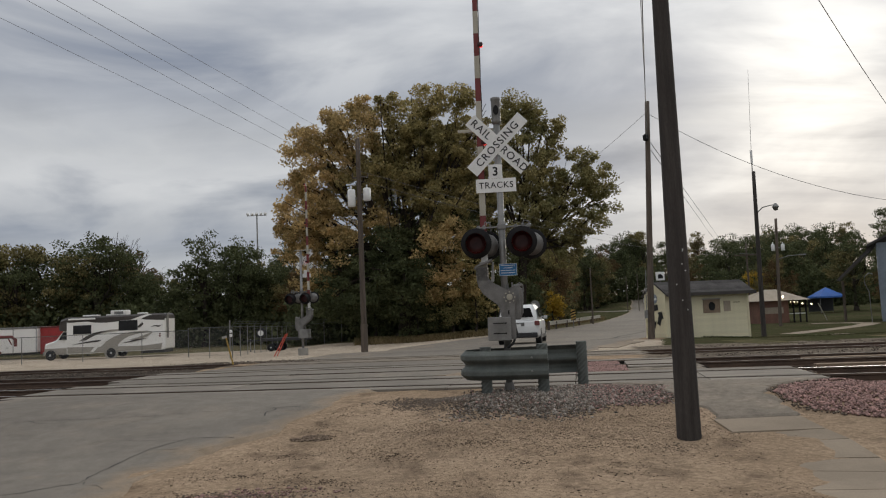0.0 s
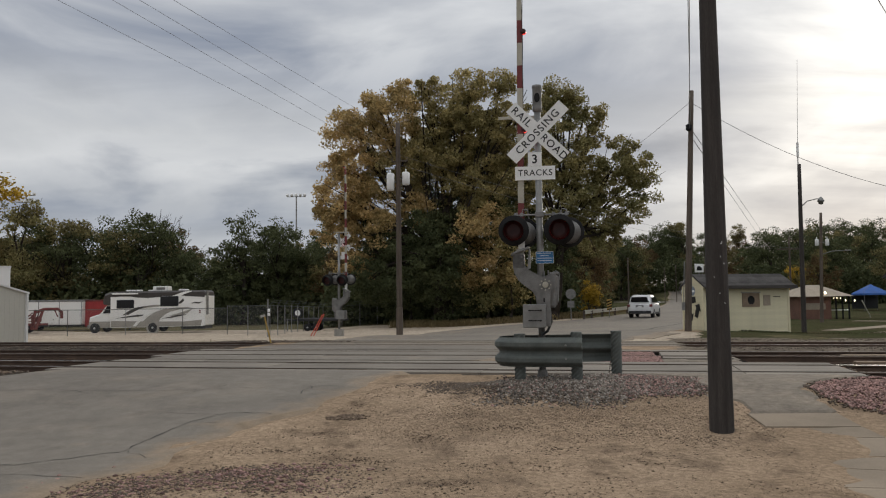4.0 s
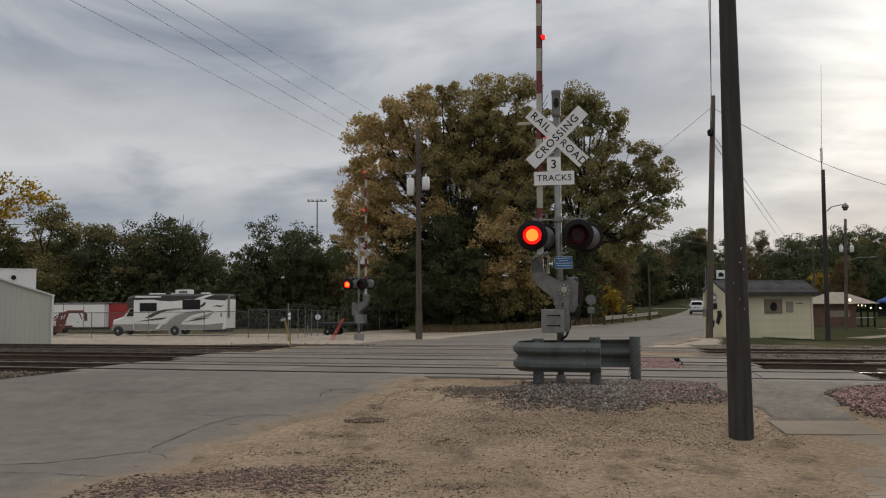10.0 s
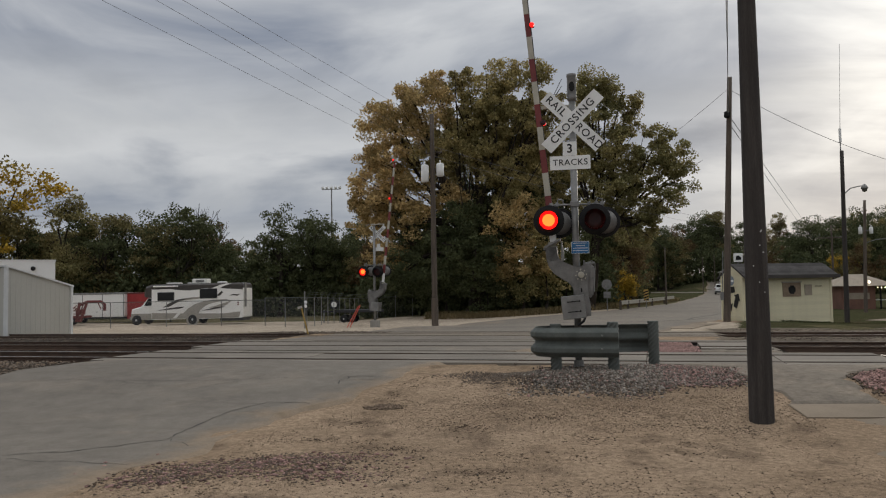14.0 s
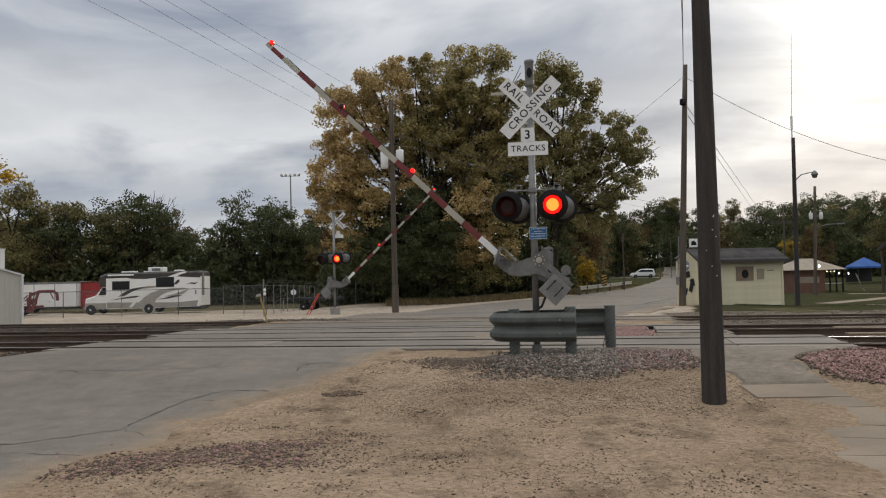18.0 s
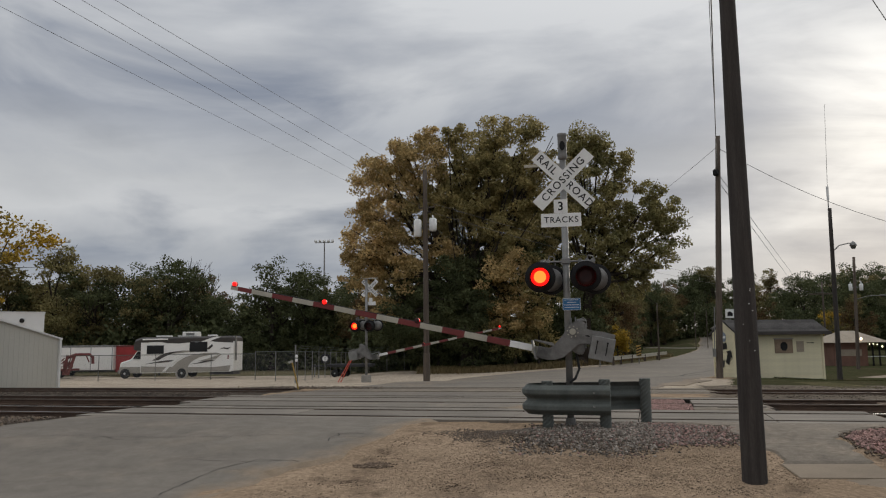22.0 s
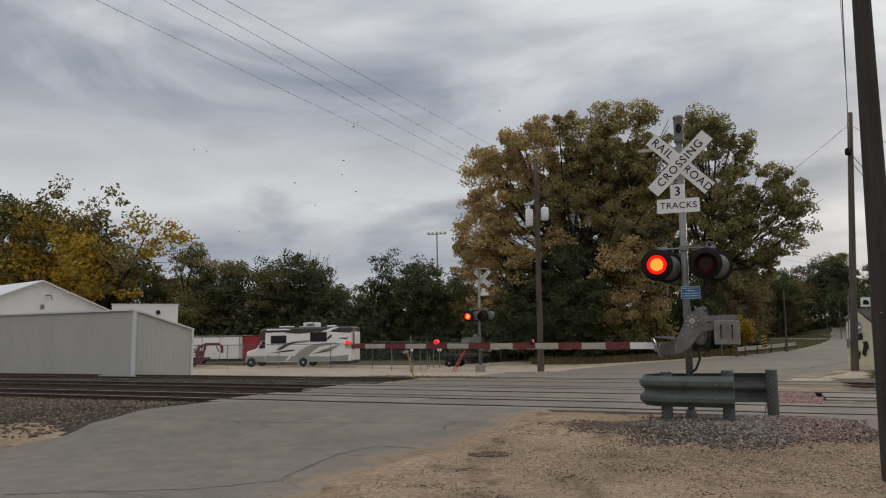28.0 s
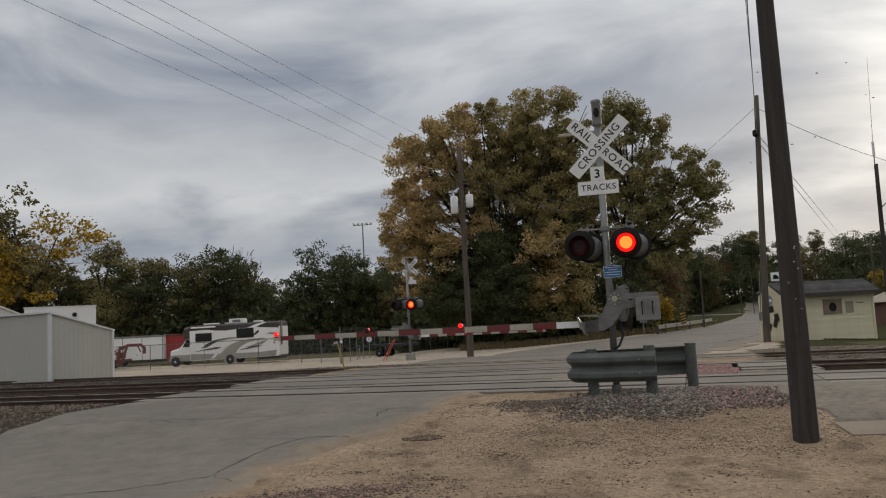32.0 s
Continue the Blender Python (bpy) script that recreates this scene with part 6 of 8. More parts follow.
    sw([(4.45, 0.44), (4.75, 0.80), (5.15, 1.12), (5.75, 1.42), (6.5, 1.62), (7.4, 1.72), (8.5, 1.74), (8.9, 1.66), (7.8, 1.58), (7.0, 1.42), (6.55, 1.22), (6.2, 0.98), (6.05, 0.74)], -0.013, "champagne", "broad champagne swoosh")
    sw([(6.9, 1.16), (7.6, 1.30), (8.4, 1.50), (9.0, 1.66), (8.5, 1.34), (7.8, 1.16)], -0.013, "champagne")
    sw([(3.85, 0.46), (4.15, 0.46), (4.7, 0.98), (5.4, 1.36), (6.3, 1.62), (5.3, 1.46), (4.55, 1.12)], -0.021, "paintw", "white stripe between the swooshes")
    sw([(2.95, 1.22), (3.5, 1.52), (4.1, 1.74), (4.8, 1.84), (5.6, 1.86), (4.7, 1.72), (4.0, 1.48), (3.5, 1.26)], -0.013, "brownpaint", "thin dark swoosh")
    sw([(4.1, 1.62), (5.0, 1.72), (6.0, 1.80), (6.6, 1.90), (5.6, 1.92), (4.7, 1.82)], -0.013, "champagne")
    sw([(2.3, 0.98), (3.4, 1.06), (4.4, 1.12), (5.1, 1.26), (4.2, 1.24), (3.3, 1.14)], -0.013, "brownpaint")
    sw([(6.3, 0.96), (7.2, 1.02), (8.0, 1.14), (8.5, 1.24), (7.6, 1.20), (6.9, 1.06)], -0.023, "brownpaint")
    sw([(7.6, 1.98), (8.1, 2.34), (8.2, 2.20), (7.9, 1.98)], -0.013, "brownpaint")
    sw([(8.75, 1.98), (9.1, 2.10), (9.45, 2.06), (9.75, 2.12), (9.45, 1.96), (9.1, 2.02)], -0.013, "brownpaint", "small dark emblem shape")
    for z0 in (1.30, 1.44):
        part("tail_light", box(9.45, 9.58, -0.014, 0.0, z0, z0 + 0.10), M["redframe"], s, "red side lamp")
    part("entry_door", box(4.05, 4.75, -0.010, -0.002, 0.62, 2.30, 0.003), M["paintw"], s)
    for x0, x1, z0, z1 in ((2.52, 3.90, 1.74, 2.24), (6.22, 7.66, 1.86, 2.46)):
        part("frame", box(x0 - 0.05, x1 + 0.05, -0.026, -0.004, z0 - 0.05, z1 + 0.05, 0.008), M["trimblack"], part("window", box(x0, x1, -0.034, -0.027, z0, z1), M["darkglass"], s, "dark tinted window"))
    part("awning", box(2.1, 4.3, -0.10, 0.0, 2.66, 2.76, 0.03), M["paintw"], s, "rolled white awning")
    part("vent_grille", box(5.62, 6.35, 0.49, 0.50, 2.96, 3.14), M["galv"], s, "grille of the air unit")
    for x0, x1, h in ((5.3, 6.6, 0.34), (3.0, 4.1, 0.10), (7.5, 8.1, 0.12), (4.9, 5.5, 0.08)):
        part("roof_unit", box(x0, x1, 0.5, 1.4, 2.88, 2.88 + h, 0.05), M["paintw"], s, "white roof air unit")
    part("ladder", box(9.96, 10.02, 0.3, 0.7, 1.2, 2.9, 0.01), M["galv"], s)
    part("tail_hitch", box(7.9, 9.9, 0.1, 2.0, 0.22, 0.44, 0.03), M["trimblack"], s)
    part("wheel_arch", lathe([(0.46, -0.02), (0.56, -0.015), (0.56, 0.02), (0.46, 0.02)], 20, axis="Y", at=(5.55, -0.01, 0.40)), M["champagne"], s, "champagne wheel arch")
    for x in (0.62, 5.55):
        for y in (0.085, W - 0.085):
            wheel(s, x, y, 0.345, 0.26).matrix_basis = pose(x, y, 0.345) @ Matrix.Diagonal((1.15, 1, 1, 1))


build_motorhome()


def build_trailers():
    z = gzf(-36, 67)
    a = thing("cargo_trailer", "long white enclosed cargo trailer parked in the yard", "trailer", pose(-43.83, 68.5, z))
    part("box_body", box(0, 9.0, 0, 2.4, 0.55, 2.75, 0.06), M["paintw"], a)
    part("roof_edge", box(-0.02, 9.02, -0.02, 2.42, 2.60, 2.78, 0.03), M["galv"], a)
    part("door", box(5.6, 6.3, -0.02, 0.0, 0.7, 2.3, 0.005), M["paintw"], a, "white side door")
    part("frame_rail", box(0, 9.0, 0.1, 2.3, 0.42, 0.55, 0.02), M["trimblack"], a)
    for x in (0.05, 1.8, 5.0, 6.9, 8.9):
        part("side_post", box(x - 0.03, x + 0.03, -0.015, 0.0, 0.56, 2.62), M["galv"], a)
    part("fender", box(2.5, 4.4, -0.10, 0.02, 0.62, 0.72, 0.02), M["galv"], a, "grey wheel fender")
    for zl in (1.0, 1.9):
        part("latch", box(6.32, 6.46, -0.04, -0.015, zl, zl + 0.05), M["black"], a)
    for x in (3.0, 3.9):
        wheel(a, x, 0.14, 0.34, 0.22), wheel(a, x, 2.26, 0.34, 0.22)
    r = thing("red_trailer", "red enclosed trailer beside the white trailer", "trailer", pose(-34.85, 69.0, z))
    part("box_body", box(0.0, 4.6, 0, 2.3, 0.35, 2.72, 0.06), M["redtrailer"], r)
    part("roof_edge", box(-0.02, 4.62, -0.02, 2.32, 2.60, 2.75, 0.03), M["redframe"], r)
    part("landing_leg", box(1.0, 1.12, 0.1, 0.22, 0.0, 0.36, 0.01), M["trimblack"], r)
    part("landing_leg", box(4.0, 4.12, 0.1, 0.22, 0.0, 0.36, 0.01), M["trimblack"], r)
    g = thing("gooseneck_trailer", "dark red gooseneck flatbed trailer in front of the white trailer", "trailer", pose(-37.0, 63.0, gzf(-36, 63)))
    part("deck", box(-3.5, 0.9, 0, 2.2, 0.62, 0.80, 0.02), M["redframe"], g)
    for k in range(3):
        part("rail_bar", box(-3.5, 0.9, 0.0, 0.06, 0.95 + 0.25 * k, 1.01 + 0.25 * k), M["redframe"], g)
    for x, t in ((0.6, 0.0), (0.9, 0.35), (-1.4, 0.0)):
        part("upright", plate([(x, 0.3), (x + 0.28, 0.3), (x + 0.5 + t, 1.95), (x + 0.3 + t, 1.95)], 0.0, 0.10), M["redframe"], g)
    part("neck", tube([(0.6, 0.6, 1.70), (1.4, 0.6, 1.98), (2.6, 0.6, 1.98), (2.9, 0.6, 1.75), (2.92, 0.6, 1.2)], 0.13, 8), M["redframe"], g, "dark red gooseneck")
    for x0, z0, x1, z1 in ((0.75, 0.75, 1.25, 1.9), (1.25, 1.9, 0.35, 1.25), (2.45, 1.95, 2.75, 1.35), (-0.4, 0.8, 0.6, 1.7)):
        part("brace", rod((x0, 0.3, z0), (x1, 0.3, z1), 0.05, seg=8), M["redframe"], g)
    part("winch_box", box(0.55, 1.0, 0.2, 1.0, 0.9, 1.35, 0.03), M["redframe"], g)
    for x in (-1.6, -0.7):
        wheel(g, x, 0.1, 0.36, 0.24), wheel(g, x, 2.1, 0.36, 0.24)
    d = thing("utility_trailer", "black utility trailer with a spare wheel behind the fence", "trailer", pose(-12.7, 55.5, gzf(-12, 55.5)))
    part("deck", box(0.2, 3.6, 0, 1.5, 0.72, 0.92, 0.02), M["trimblack"], d)
    part("tongue", box(-1.0, 0.2, 0.68, 0.82, 0.74, 0.84, 0.01), M["trimblack"], d)
    part("jack", box(-0.75, -0.67, 0.70, 0.78, 0.0, 0.9, 0.01), M["galv"], d)
    sp = part("spare_wheel", lathe([(0.20, -0.09), (0.36, -0.09), (0.37, 0.09), (0.20, 0.09)], 20, axis="Y", at=(0.25, -0.1, 1.32)), M["tyre"], d)
    part("hub", lathe([(0.20, -0.10), (0.20, 0.05)], 16, axis="Y", at=(0.25, -0.1, 1.32)), M["sign"], sp, "white wheel centre")
    part("spare_post", box(0.2, 0.3, 0.0, 0.1, 0.6, 1.32), M["trimblack"], d)
    for x in (0.9, 1.5):
        wheel(d, x, 0.12, 0.27, 0.2), wheel(d, x, 1.38, 0.27, 0.2)


build_trailers()


def build_fence(points, label, spacing=3.0, h=1.75, barbed=True):
    f = thing("chain_link_fence", label, "fence", group="yard fences")
    post = mesh_of(rod((0, 0, -0.2), (0, 0, h), 0.026, seg=8), "post")
    arm = mesh_of(rod((0, 0, h), (0.0, -0.22, h + 0.30), 0.016, seg=6), "barb_arm")
    for (x0, y0), (x1, y1) in zip(points, points[1:]):
        L = math.hypot(x1 - x0, y1 - y0)
        n = max(1, round(L / spacing))
        ang = math.degrees(math.atan2(y1 - y0, x1 - x0))
        for k in range(n + 1):
            x, y = x0 + (x1 - x0) * k / n, y0 + (y1 - y0) * k / n
            part("post", post, M["galv"], f, m=pose(x, y, gzf(x, y)))
            if barbed:
                part("barb_arm", arm, M["guard"], f, m=pose(x, y, gzf(x, y), 0, 0, ang))
        za, zb = gzf(x0, y0), gzf(x1, y1)
        part("top_rail", rod((x0, y0, za + h - 0.03), (x1, y1, zb + h - 0.03), 0.024, seg=6), M["guard"], f)
        bm = bmesh.new()
        bm.faces.new([bm.verts.new(p) for p in ((x0, y0, za + 0.05), (x1, y1, zb + 0.05), (x1, y1, zb + h - 0.04), (x0, y0, za + h - 0.04))])
        part("chain_link", bm, M["chain"], f, "grey chain link")
        if barbed:
            c, s = math.cos(radians(ang)), math.sin(radians(ang))
            for o in (0.12, 0.21):
                part("barbed_wire", rod((x0 + s * o, y0 - c * o, za + h + o * 1.36), (x1 + s * o, y1 - c * o, zb + h + o * 1.36), 0.008, seg=5), M["guard"], f)


build_fence(((-44.0, 50.5), (-26.4, 50.0), (-19.4, 51.6), (-15.85, 50.0)), "grey chain-link fence along the front of the yard", 4.4, 1.72, False)
build_fence(((-12.15, 46.5), (-12.2, 63.5), (-7.0, 69.5), (-6.4, 79.0)), "tall chain-link fence with barbed wire arms beside the wood", 1.9, 1.85)
build_fence(((-15.85, 50.0), (-12.15, 46.5)), "short run of chain-link fence at the yard gate", 2.6, 1.85, False)

# ---- small things by the tracks ----
mk = thing("marker_post", "bent yellow marker post leaning beside the tracks", "marker post", pose(-6.95, 26.7, gzf(-6.95, 26.7)))
part("post", box(-0.025, 0.025, -0.01, 0.01, -0.1, 1.0, 0.003), M["yellow"], mk, "", pose(0, 0, 0, 0, -14, 0))
part("tip", box(-0.13, 0.035, -0.015, 0.015, 0.92, 1.0, 0.005), M["whiteband"], mk, "pale bent tip", pose(0, 0, 0, 0, -14, 0))
br = thing("barrier_poles", "two red-orange poles leaning beside the far signal", "poles", pose(-6.75, 33.6, gzf(-6.8, 33.6)))
part("pole", rod((-0.25, 0, 0), (0.22, 0.2, 0.92), 0.02), M["orange"], br), part("pole", rod((-0.13, 0.0, 0), (0.30, 0.2, 0.95), 0.02), M["orange"], br)
bm = box(-0.9, 0.9, -0.35, 0.35, 0.0, 0.035, 0.01)
box(-0.5, 0.7, -0.2, 0.45, 0.04, 0.07, 0.01, bm)
solo("white_board", bm, M["paintw"], "weathered white boards lying beside the tracks", "boards", pose(-11.4, 27.2, gzf(-11.4, 27.2), 2, 1, 8))

gp = thing("gate_post", "tall steel post with white insulators at the yard fence", "post", pose(-11.62, 44.0, gzf(-11.62, 44.0)))
part("post", rod((0, 0, -0.2), (0, 0, 2.15), 0.040, seg=10), M["galv"], gp)
for zz in (1.30, 1.52):
    part("insulator", lathe([(0.04, -0.09), (0.08, -0.06), (0.08, 0.06), (0.04, 0.09)], 12, at=(0.07, -0.05, zz)), M["sign"], gp, "white insulator", smooth=True)

# ---- wires ----
for p0, z1, x1 in (((-8.22, 13.0, 7.27), 7.45, -0.25), ((-7.15, 13.0, 7.24), 7.95, -0.28), ((-6.64, 13.0, 7.22), 8.25, 0.1), ((-6.03, 13.0, 7.20), 9.0, 0.42)):
    end = (-3.36 + x1, 36.0, z1)
    p0 = (p0[0] + 0.22, *p0[1:])
    start = tuple(a + (a - b) * 0.9 for a, b in zip(p0, end))
    wire("overhead_wire", start, end, 0.12, 0.0042)
wire("overhead_wire", (9.7, 34.0, 9.9), (22.7, 34.0, 5.24), 0.98, 0.011, label="sagging service wire from the pole by the shed")
wire("overhead_wire", (9.8, 34.0, 8.55), (47.6, 129.0, 12.27), 0.0, 0.016), wire("overhead_wire", (9.8, 34.0, 8.2), (46.8, 129.0, 11.98), 0.0, 0.016)
wire("overhead_wire", (3.03, 10.35, 7.6), (9.62, 33.9, 8.72), 0.05, 0.014, "thick black cable between the poles")
wire("overhead_wire", (2.98, 10.35, 7.9), (9.66, 33.9, 9.0), 0.05, 0.008)
wire("overhead_wire", (6.2, 13.2, 7.9), (14.0, 23.0, 6.8), 0.1)
wire("overhead_wire", (9.75, 34.0, 9.95), (11.6, 85.0, 13.8), 0.4)
for z, dx in ((7.75, -1.4), (8.2, 1.4)):
    wire("overhead_wire", (-3.36, 36.0, z), (40.4 + dx, 100.0, gzf(40.4, 100) + 7.78), 1.0, 0.009)

# ---- stadium lights ----
for x, y, h, n in ((-34, 150, 23.0, 5), (-88, 150, 24.2, 8)):
    st = thing("stadium_light", "tall steel pole with a row of floodlights behind the wood", "floodlight", pose(x, y, gzf(x, y)), "stadium lights")
    part("pole", rod((0, 0, 0), (0, 0, h), 0.22, 0.12, seg=10), M["galv"], st)
    for dz in ((0,) if n == 5 else (0, 1.4)):
        part("crossbar", box(-1.9, 1.9, -0.06, 0.06, h - 0.2 - dz, h - 0.08 - dz), M["galv"], st)
        for k in range(5):
            part("floodlight", lathe([(0.08, 0.25), (0.16, 0.2), (0.30, -0.2), (0.30, -0.25)], 10, axis="Y", at=(-1.7 + 0.85 * k, 0, h - dz + 0.15)), M["paintw"], st, smooth=True)

dead = thing("dead_tree", "bare grey dead tree standing in the wood's edge", "tree", pose(-35.9, 89.5, gzf(-35.9, 89.5)))
rngd = random.Random(3)
bm = bmesh.new()


def branch(bm, p, d, length, r, depth):
    q = p + d * length
    tube([tuple(p), tuple((p + q) / 2 + Vector((rngd.uniform(-0.1, 0.1), 0, 0))), tuple(q)], r, 5, bm, r * 0.55)
    if depth:
        for _ in range(3):
            nd = (d + Vector((rngd.uniform(-0.55, 0.55), rngd.uniform(-0.5, 0.5), rngd.uniform(-0.05, 0.35)))).normalized()
            branch(bm, q, nd, length * rngd.uniform(0.5, 0.75), r * 0.55, depth - 1)


branch(bm, Vector((0, 0, -0.2)), Vector((0.03, 0, 1)), 5.2, 0.20, 4)
part("trunk", bm, M["deadwood"], dead)

# ---- cream shed beyond the tracks ----


def build_cream_shed():
    ang = 15.0
    W, D, H, R = 4.35, 1.75, 2.22, 2.70
    s = thing("cream_shed", "small cream vinyl-sided recycling shed with a dark shingle roof", "shed", pose(10.5, 35.7, gzf(12.5, 37) - 0.10, 0, 0, ang))
    part("floor_skid", box(0.05, W - 0.05, 0.05, D - 0.05, -0.2, 0.08), M["board"], s)
    part("core", box(0.03, W - 0.03, 0.03, D - 0.03, 0.0, H), M["board"], s, "sheathing behind the siding")
    n = 14
    h = (H - 0.06) / n
    for k in range(n):
        z = 0.06 + k * h
        for L, m in ((W, pose(0, 0, z)), (D, pose(0, D, z, 0, 0, -90)), (W, pose(W, D, z, 0, 0, 180)), (D, pose(W, 0, z, 0, 0, 90))):
            bm = bmesh.new()
            vs = [[bm.verts.new((x, y, zz)) for y, zz in ((-0.028, 0.0), (-0.006, h), (0.03, h), (0.03, 0.0))] for x in (0.02, L - 0.02)]
            for i in range(4):
                j = (i + 1) % 4
                bm.faces.new((vs[0][i], vs[1][i], vs[1][j], vs[0][j]))
            bm.faces.new(vs[0][::-1]), bm.faces.new(vs[1])
            bmesh.ops.recalc_face_normals(bm, faces=bm.faces[:])
            part("siding_board", bm, M["siding"], s, m=m)
    for x in (0.0, W):
        part("gable", plate([(0.0, H), (D, H), (D / 2, R)], -0.03, 0.03), M["siding"], s, "cream gable", pose(x, 0, 0, 0, 0, 90))
    for x, y in ((0, 0), (W, 0), (0, D), (W, D)):
        part("corner_trim", box(x - 0.05, x + 0.05, y - 0.05, y + 0.05, 0.0, H), M["siding"], s, "cream corner trim")
    sl = math.hypot(D / 2 + 0.3, (R - H) * (D / 2 + 0.3) / (D / 2))
    slope = math.degrees(math.atan2(R - H, D / 2))
    for side in (0, 1):
        m = pose(0, D / 2, R + 0.06, 0, 0, 0) if side == 0 else pose(W, D / 2, R + 0.06, 0, 0, 180)
        lo, hi = (-0.08, W + 0.3) if side == 0 else (-0.3, W + 0.08)
        roof = part("roof_slope", box(lo, hi, -sl, 0.0, -0.06, 0.0), M["shingle"], s, "dark shingle roof", m @ pose(0, 0, 0, slope, 0, 0))
        for k in range(7):
            part("shingle_course", box(lo, hi, -sl + 0.165 * k, -sl + 0.165 * k + 0.18, 0.002 + 0.0004 * k, 0.016, 0.002), M["shingle"], roof)
    part("fascia", box(-0.08, W + 0.3, -0.34, -0.30, H - 0.17, H - 0.02), M["brownpaint"], s)
    w = part("window", box(1.93, 2.83, -0.05, -0.02, 1.22, 1.85, 0.004), M["board"], s, "boarded service window")
    part("opening", plate([(2.38 + 0.19 * math.cos(a), 1.53 + 0.21 * math.sin(a)) for a in [radians(22.5 + 45 * i) for i in range(8)]], -0.056, -0.05), M["black"], w, "dark hole in the board")
    part("window_frame", box(1.88, 2.88, -0.055, -0.03, 1.85, 1.90), M["champagne"], w)
    part("notice_board", box(3.03, 3.39, -0.05, -0.02, 1.27, 1.75, 0.004), M["tan_roof"], s, "small brown board")
    part("bracket", box(3.55, 3.9, -0.05, -0.03, 1.66, 1.69), M["black"], s)
    # three bent arrows painted on the gable end
    m = pose(-0.034, 0, 0, 0, 0, -90)
    for k in range(3):
        a = radians(90 + 120 * k)
        c, sn = math.cos(a), math.sin(a)
        base = [(-0.26, -0.13), (0.20, -0.18), (0.22, -0.32), (0.46, -0.02), (0.20, 0.26), (0.19, 0.12), (-0.22, 0.14)]
        o = [(-D / 2 + (p * sn * 0.0 + (0.40 * c) + p * -sn + q * c) * 0.98, 1.18 + (0.40 * sn + p * c + q * sn) * 1.0) for p, q in base]
        part("painted_arrow", plate(o, -0.008, 0.0), M["letter"], s, "black painted recycling arrow", m)
    part("painted_panel", lathe([(0.22, -0.004), (0.22, 0.0)], 20, axis="Y", at=(-D / 2, 0, 1.98)), M["bluegrey"], s, "round painted mark", m)
    part("painted_bar", box(-D / 2 - 0.17, -D / 2 + 0.17, -0.010, -0.005, 1.92, 2.02), M["sign"], s, "plain pale bars", m)


build_cream_shed()
sg = thing("sign_box", "white box sign on a post behind the cream shed", "sign", pose(13.9, 48.0, gzf(13.9, 48)))
part("post", rod((0, 0, -0.2), (0, 0, 3.1), 0.05), M["galv"], sg)
part("panel", box(-0.26, 0.26, -0.06, 0.06, 3.10, 3.62, 0.02), M["sign"], sg), part("picture", plate([(-0.16, 3.22), (0.16, 3.22), (0.16, 3.38), (0.0, 3.50), (-0.14, 3.45)], -0.068, -0.062), M["black"], sg, "dark shape on the sign")

# ---- pavement ----


def slab_mesh(p, q, w0, w1, gap=0.005, t=0.09):
    """A concrete slab between two points of its middle line."""
    p, q = Vector(p), Vector(q)
    d = (q - p).normalized()
    nrm = Vector((d.y, -d.x))
    a, b = p + d * gap, q - d * gap
    pts = [a - nrm * w0 / 2, a + nrm * w0 / 2, b + nrm * w1 / 2, b - nrm * w1 / 2]
    bm = bmesh.new()
    lo = [bm.verts.new((v.x, v.y, gzf(v.x, v.y) - t)) for v in pts]
    hi = [bm.verts.new((v.x, v.y, gzf(v.x, v.y) + float(soil(v.x, v.y)) + 0.022)) for v in pts]
    fs = [bm.faces.new(hi), bm.faces.new(lo[::-1])]
    for i in range(4):
        j = (i + 1) % 4
        fs.append(bm.faces.new((lo[i], lo[j], hi[j], hi[i])))
    bmesh.ops.recalc_face_normals(bm, faces=fs)
    bmesh.ops.bevel(bm, geom=list(fs[0].edges), offset=0.007, segments=2, affect="EDGES")
    return bm


pv = thing("pavement", "pale concrete pavement slabs leading to the tracks", "pavement", kind="structure")
rows = (11.56, 10.91, 10.43, 9.64, 9.08, 8.14, 7.2, 6.3, 5.3)
rim_w = (1.65, 1.78, 1.98, 2.02, 1.72, 1.62, 1.52, 1.48, 1.45)      # drifted sand hides the west side
rim_e = (2.80, 2.93, 3.06, 3.12, 3.12, 3.10, 3.08, 3.05, 3.0)
for k in range(len(rows) - 1):
    bm = bmesh.new()
    ring = [to_xy(rim_w[k + 1], rows[k + 1] + 0.006), to_xy(rim_e[k + 1], rows[k + 1] + 0.006), to_xy(rim_e[k], rows[k] - 0.006), to_xy(rim_w[k], rows[k] - 0.006)]
    lo = [bm.verts.new((x, y, gzf(x, y) - 0.09)) for x, y in ring]
    hi = [bm.verts.new((x, y, gzf(x, y) + float(soil(x, y)) + (-0.02 if i in (0, 3) and k else 0.014 + 0.003 * (k % 3)))) for i, (x, y) in enumerate(ring)]
    fs = [bm.faces.new(hi), bm.faces.new(lo[::-1])] + [bm.faces.new((lo[i], lo[(i + 1) % 4], hi[(i + 1) % 4], hi[i])) for i in range(4)]
    bmesh.ops.recalc_face_normals(bm, faces=fs)
    bmesh.ops.bevel(bm, geom=list(fs[0].edges), offset=0.008, segments=2, affect="EDGES")
    part("slab", bm, M["slab"], pv)
far_mid = [(5.35, 26.9), (6.35, 28.9), (7.4, 30.9)]
for a, b in zip(far_mid, far_mid[1:]):
    part("slab", slab_mesh(a, b, 1.7, 1.5), M["slab"], pv)
lawn_walk = [(16.2, 41.2), (18.4, 42.2), (21.0, 43.4), (23.6, 44.6)]
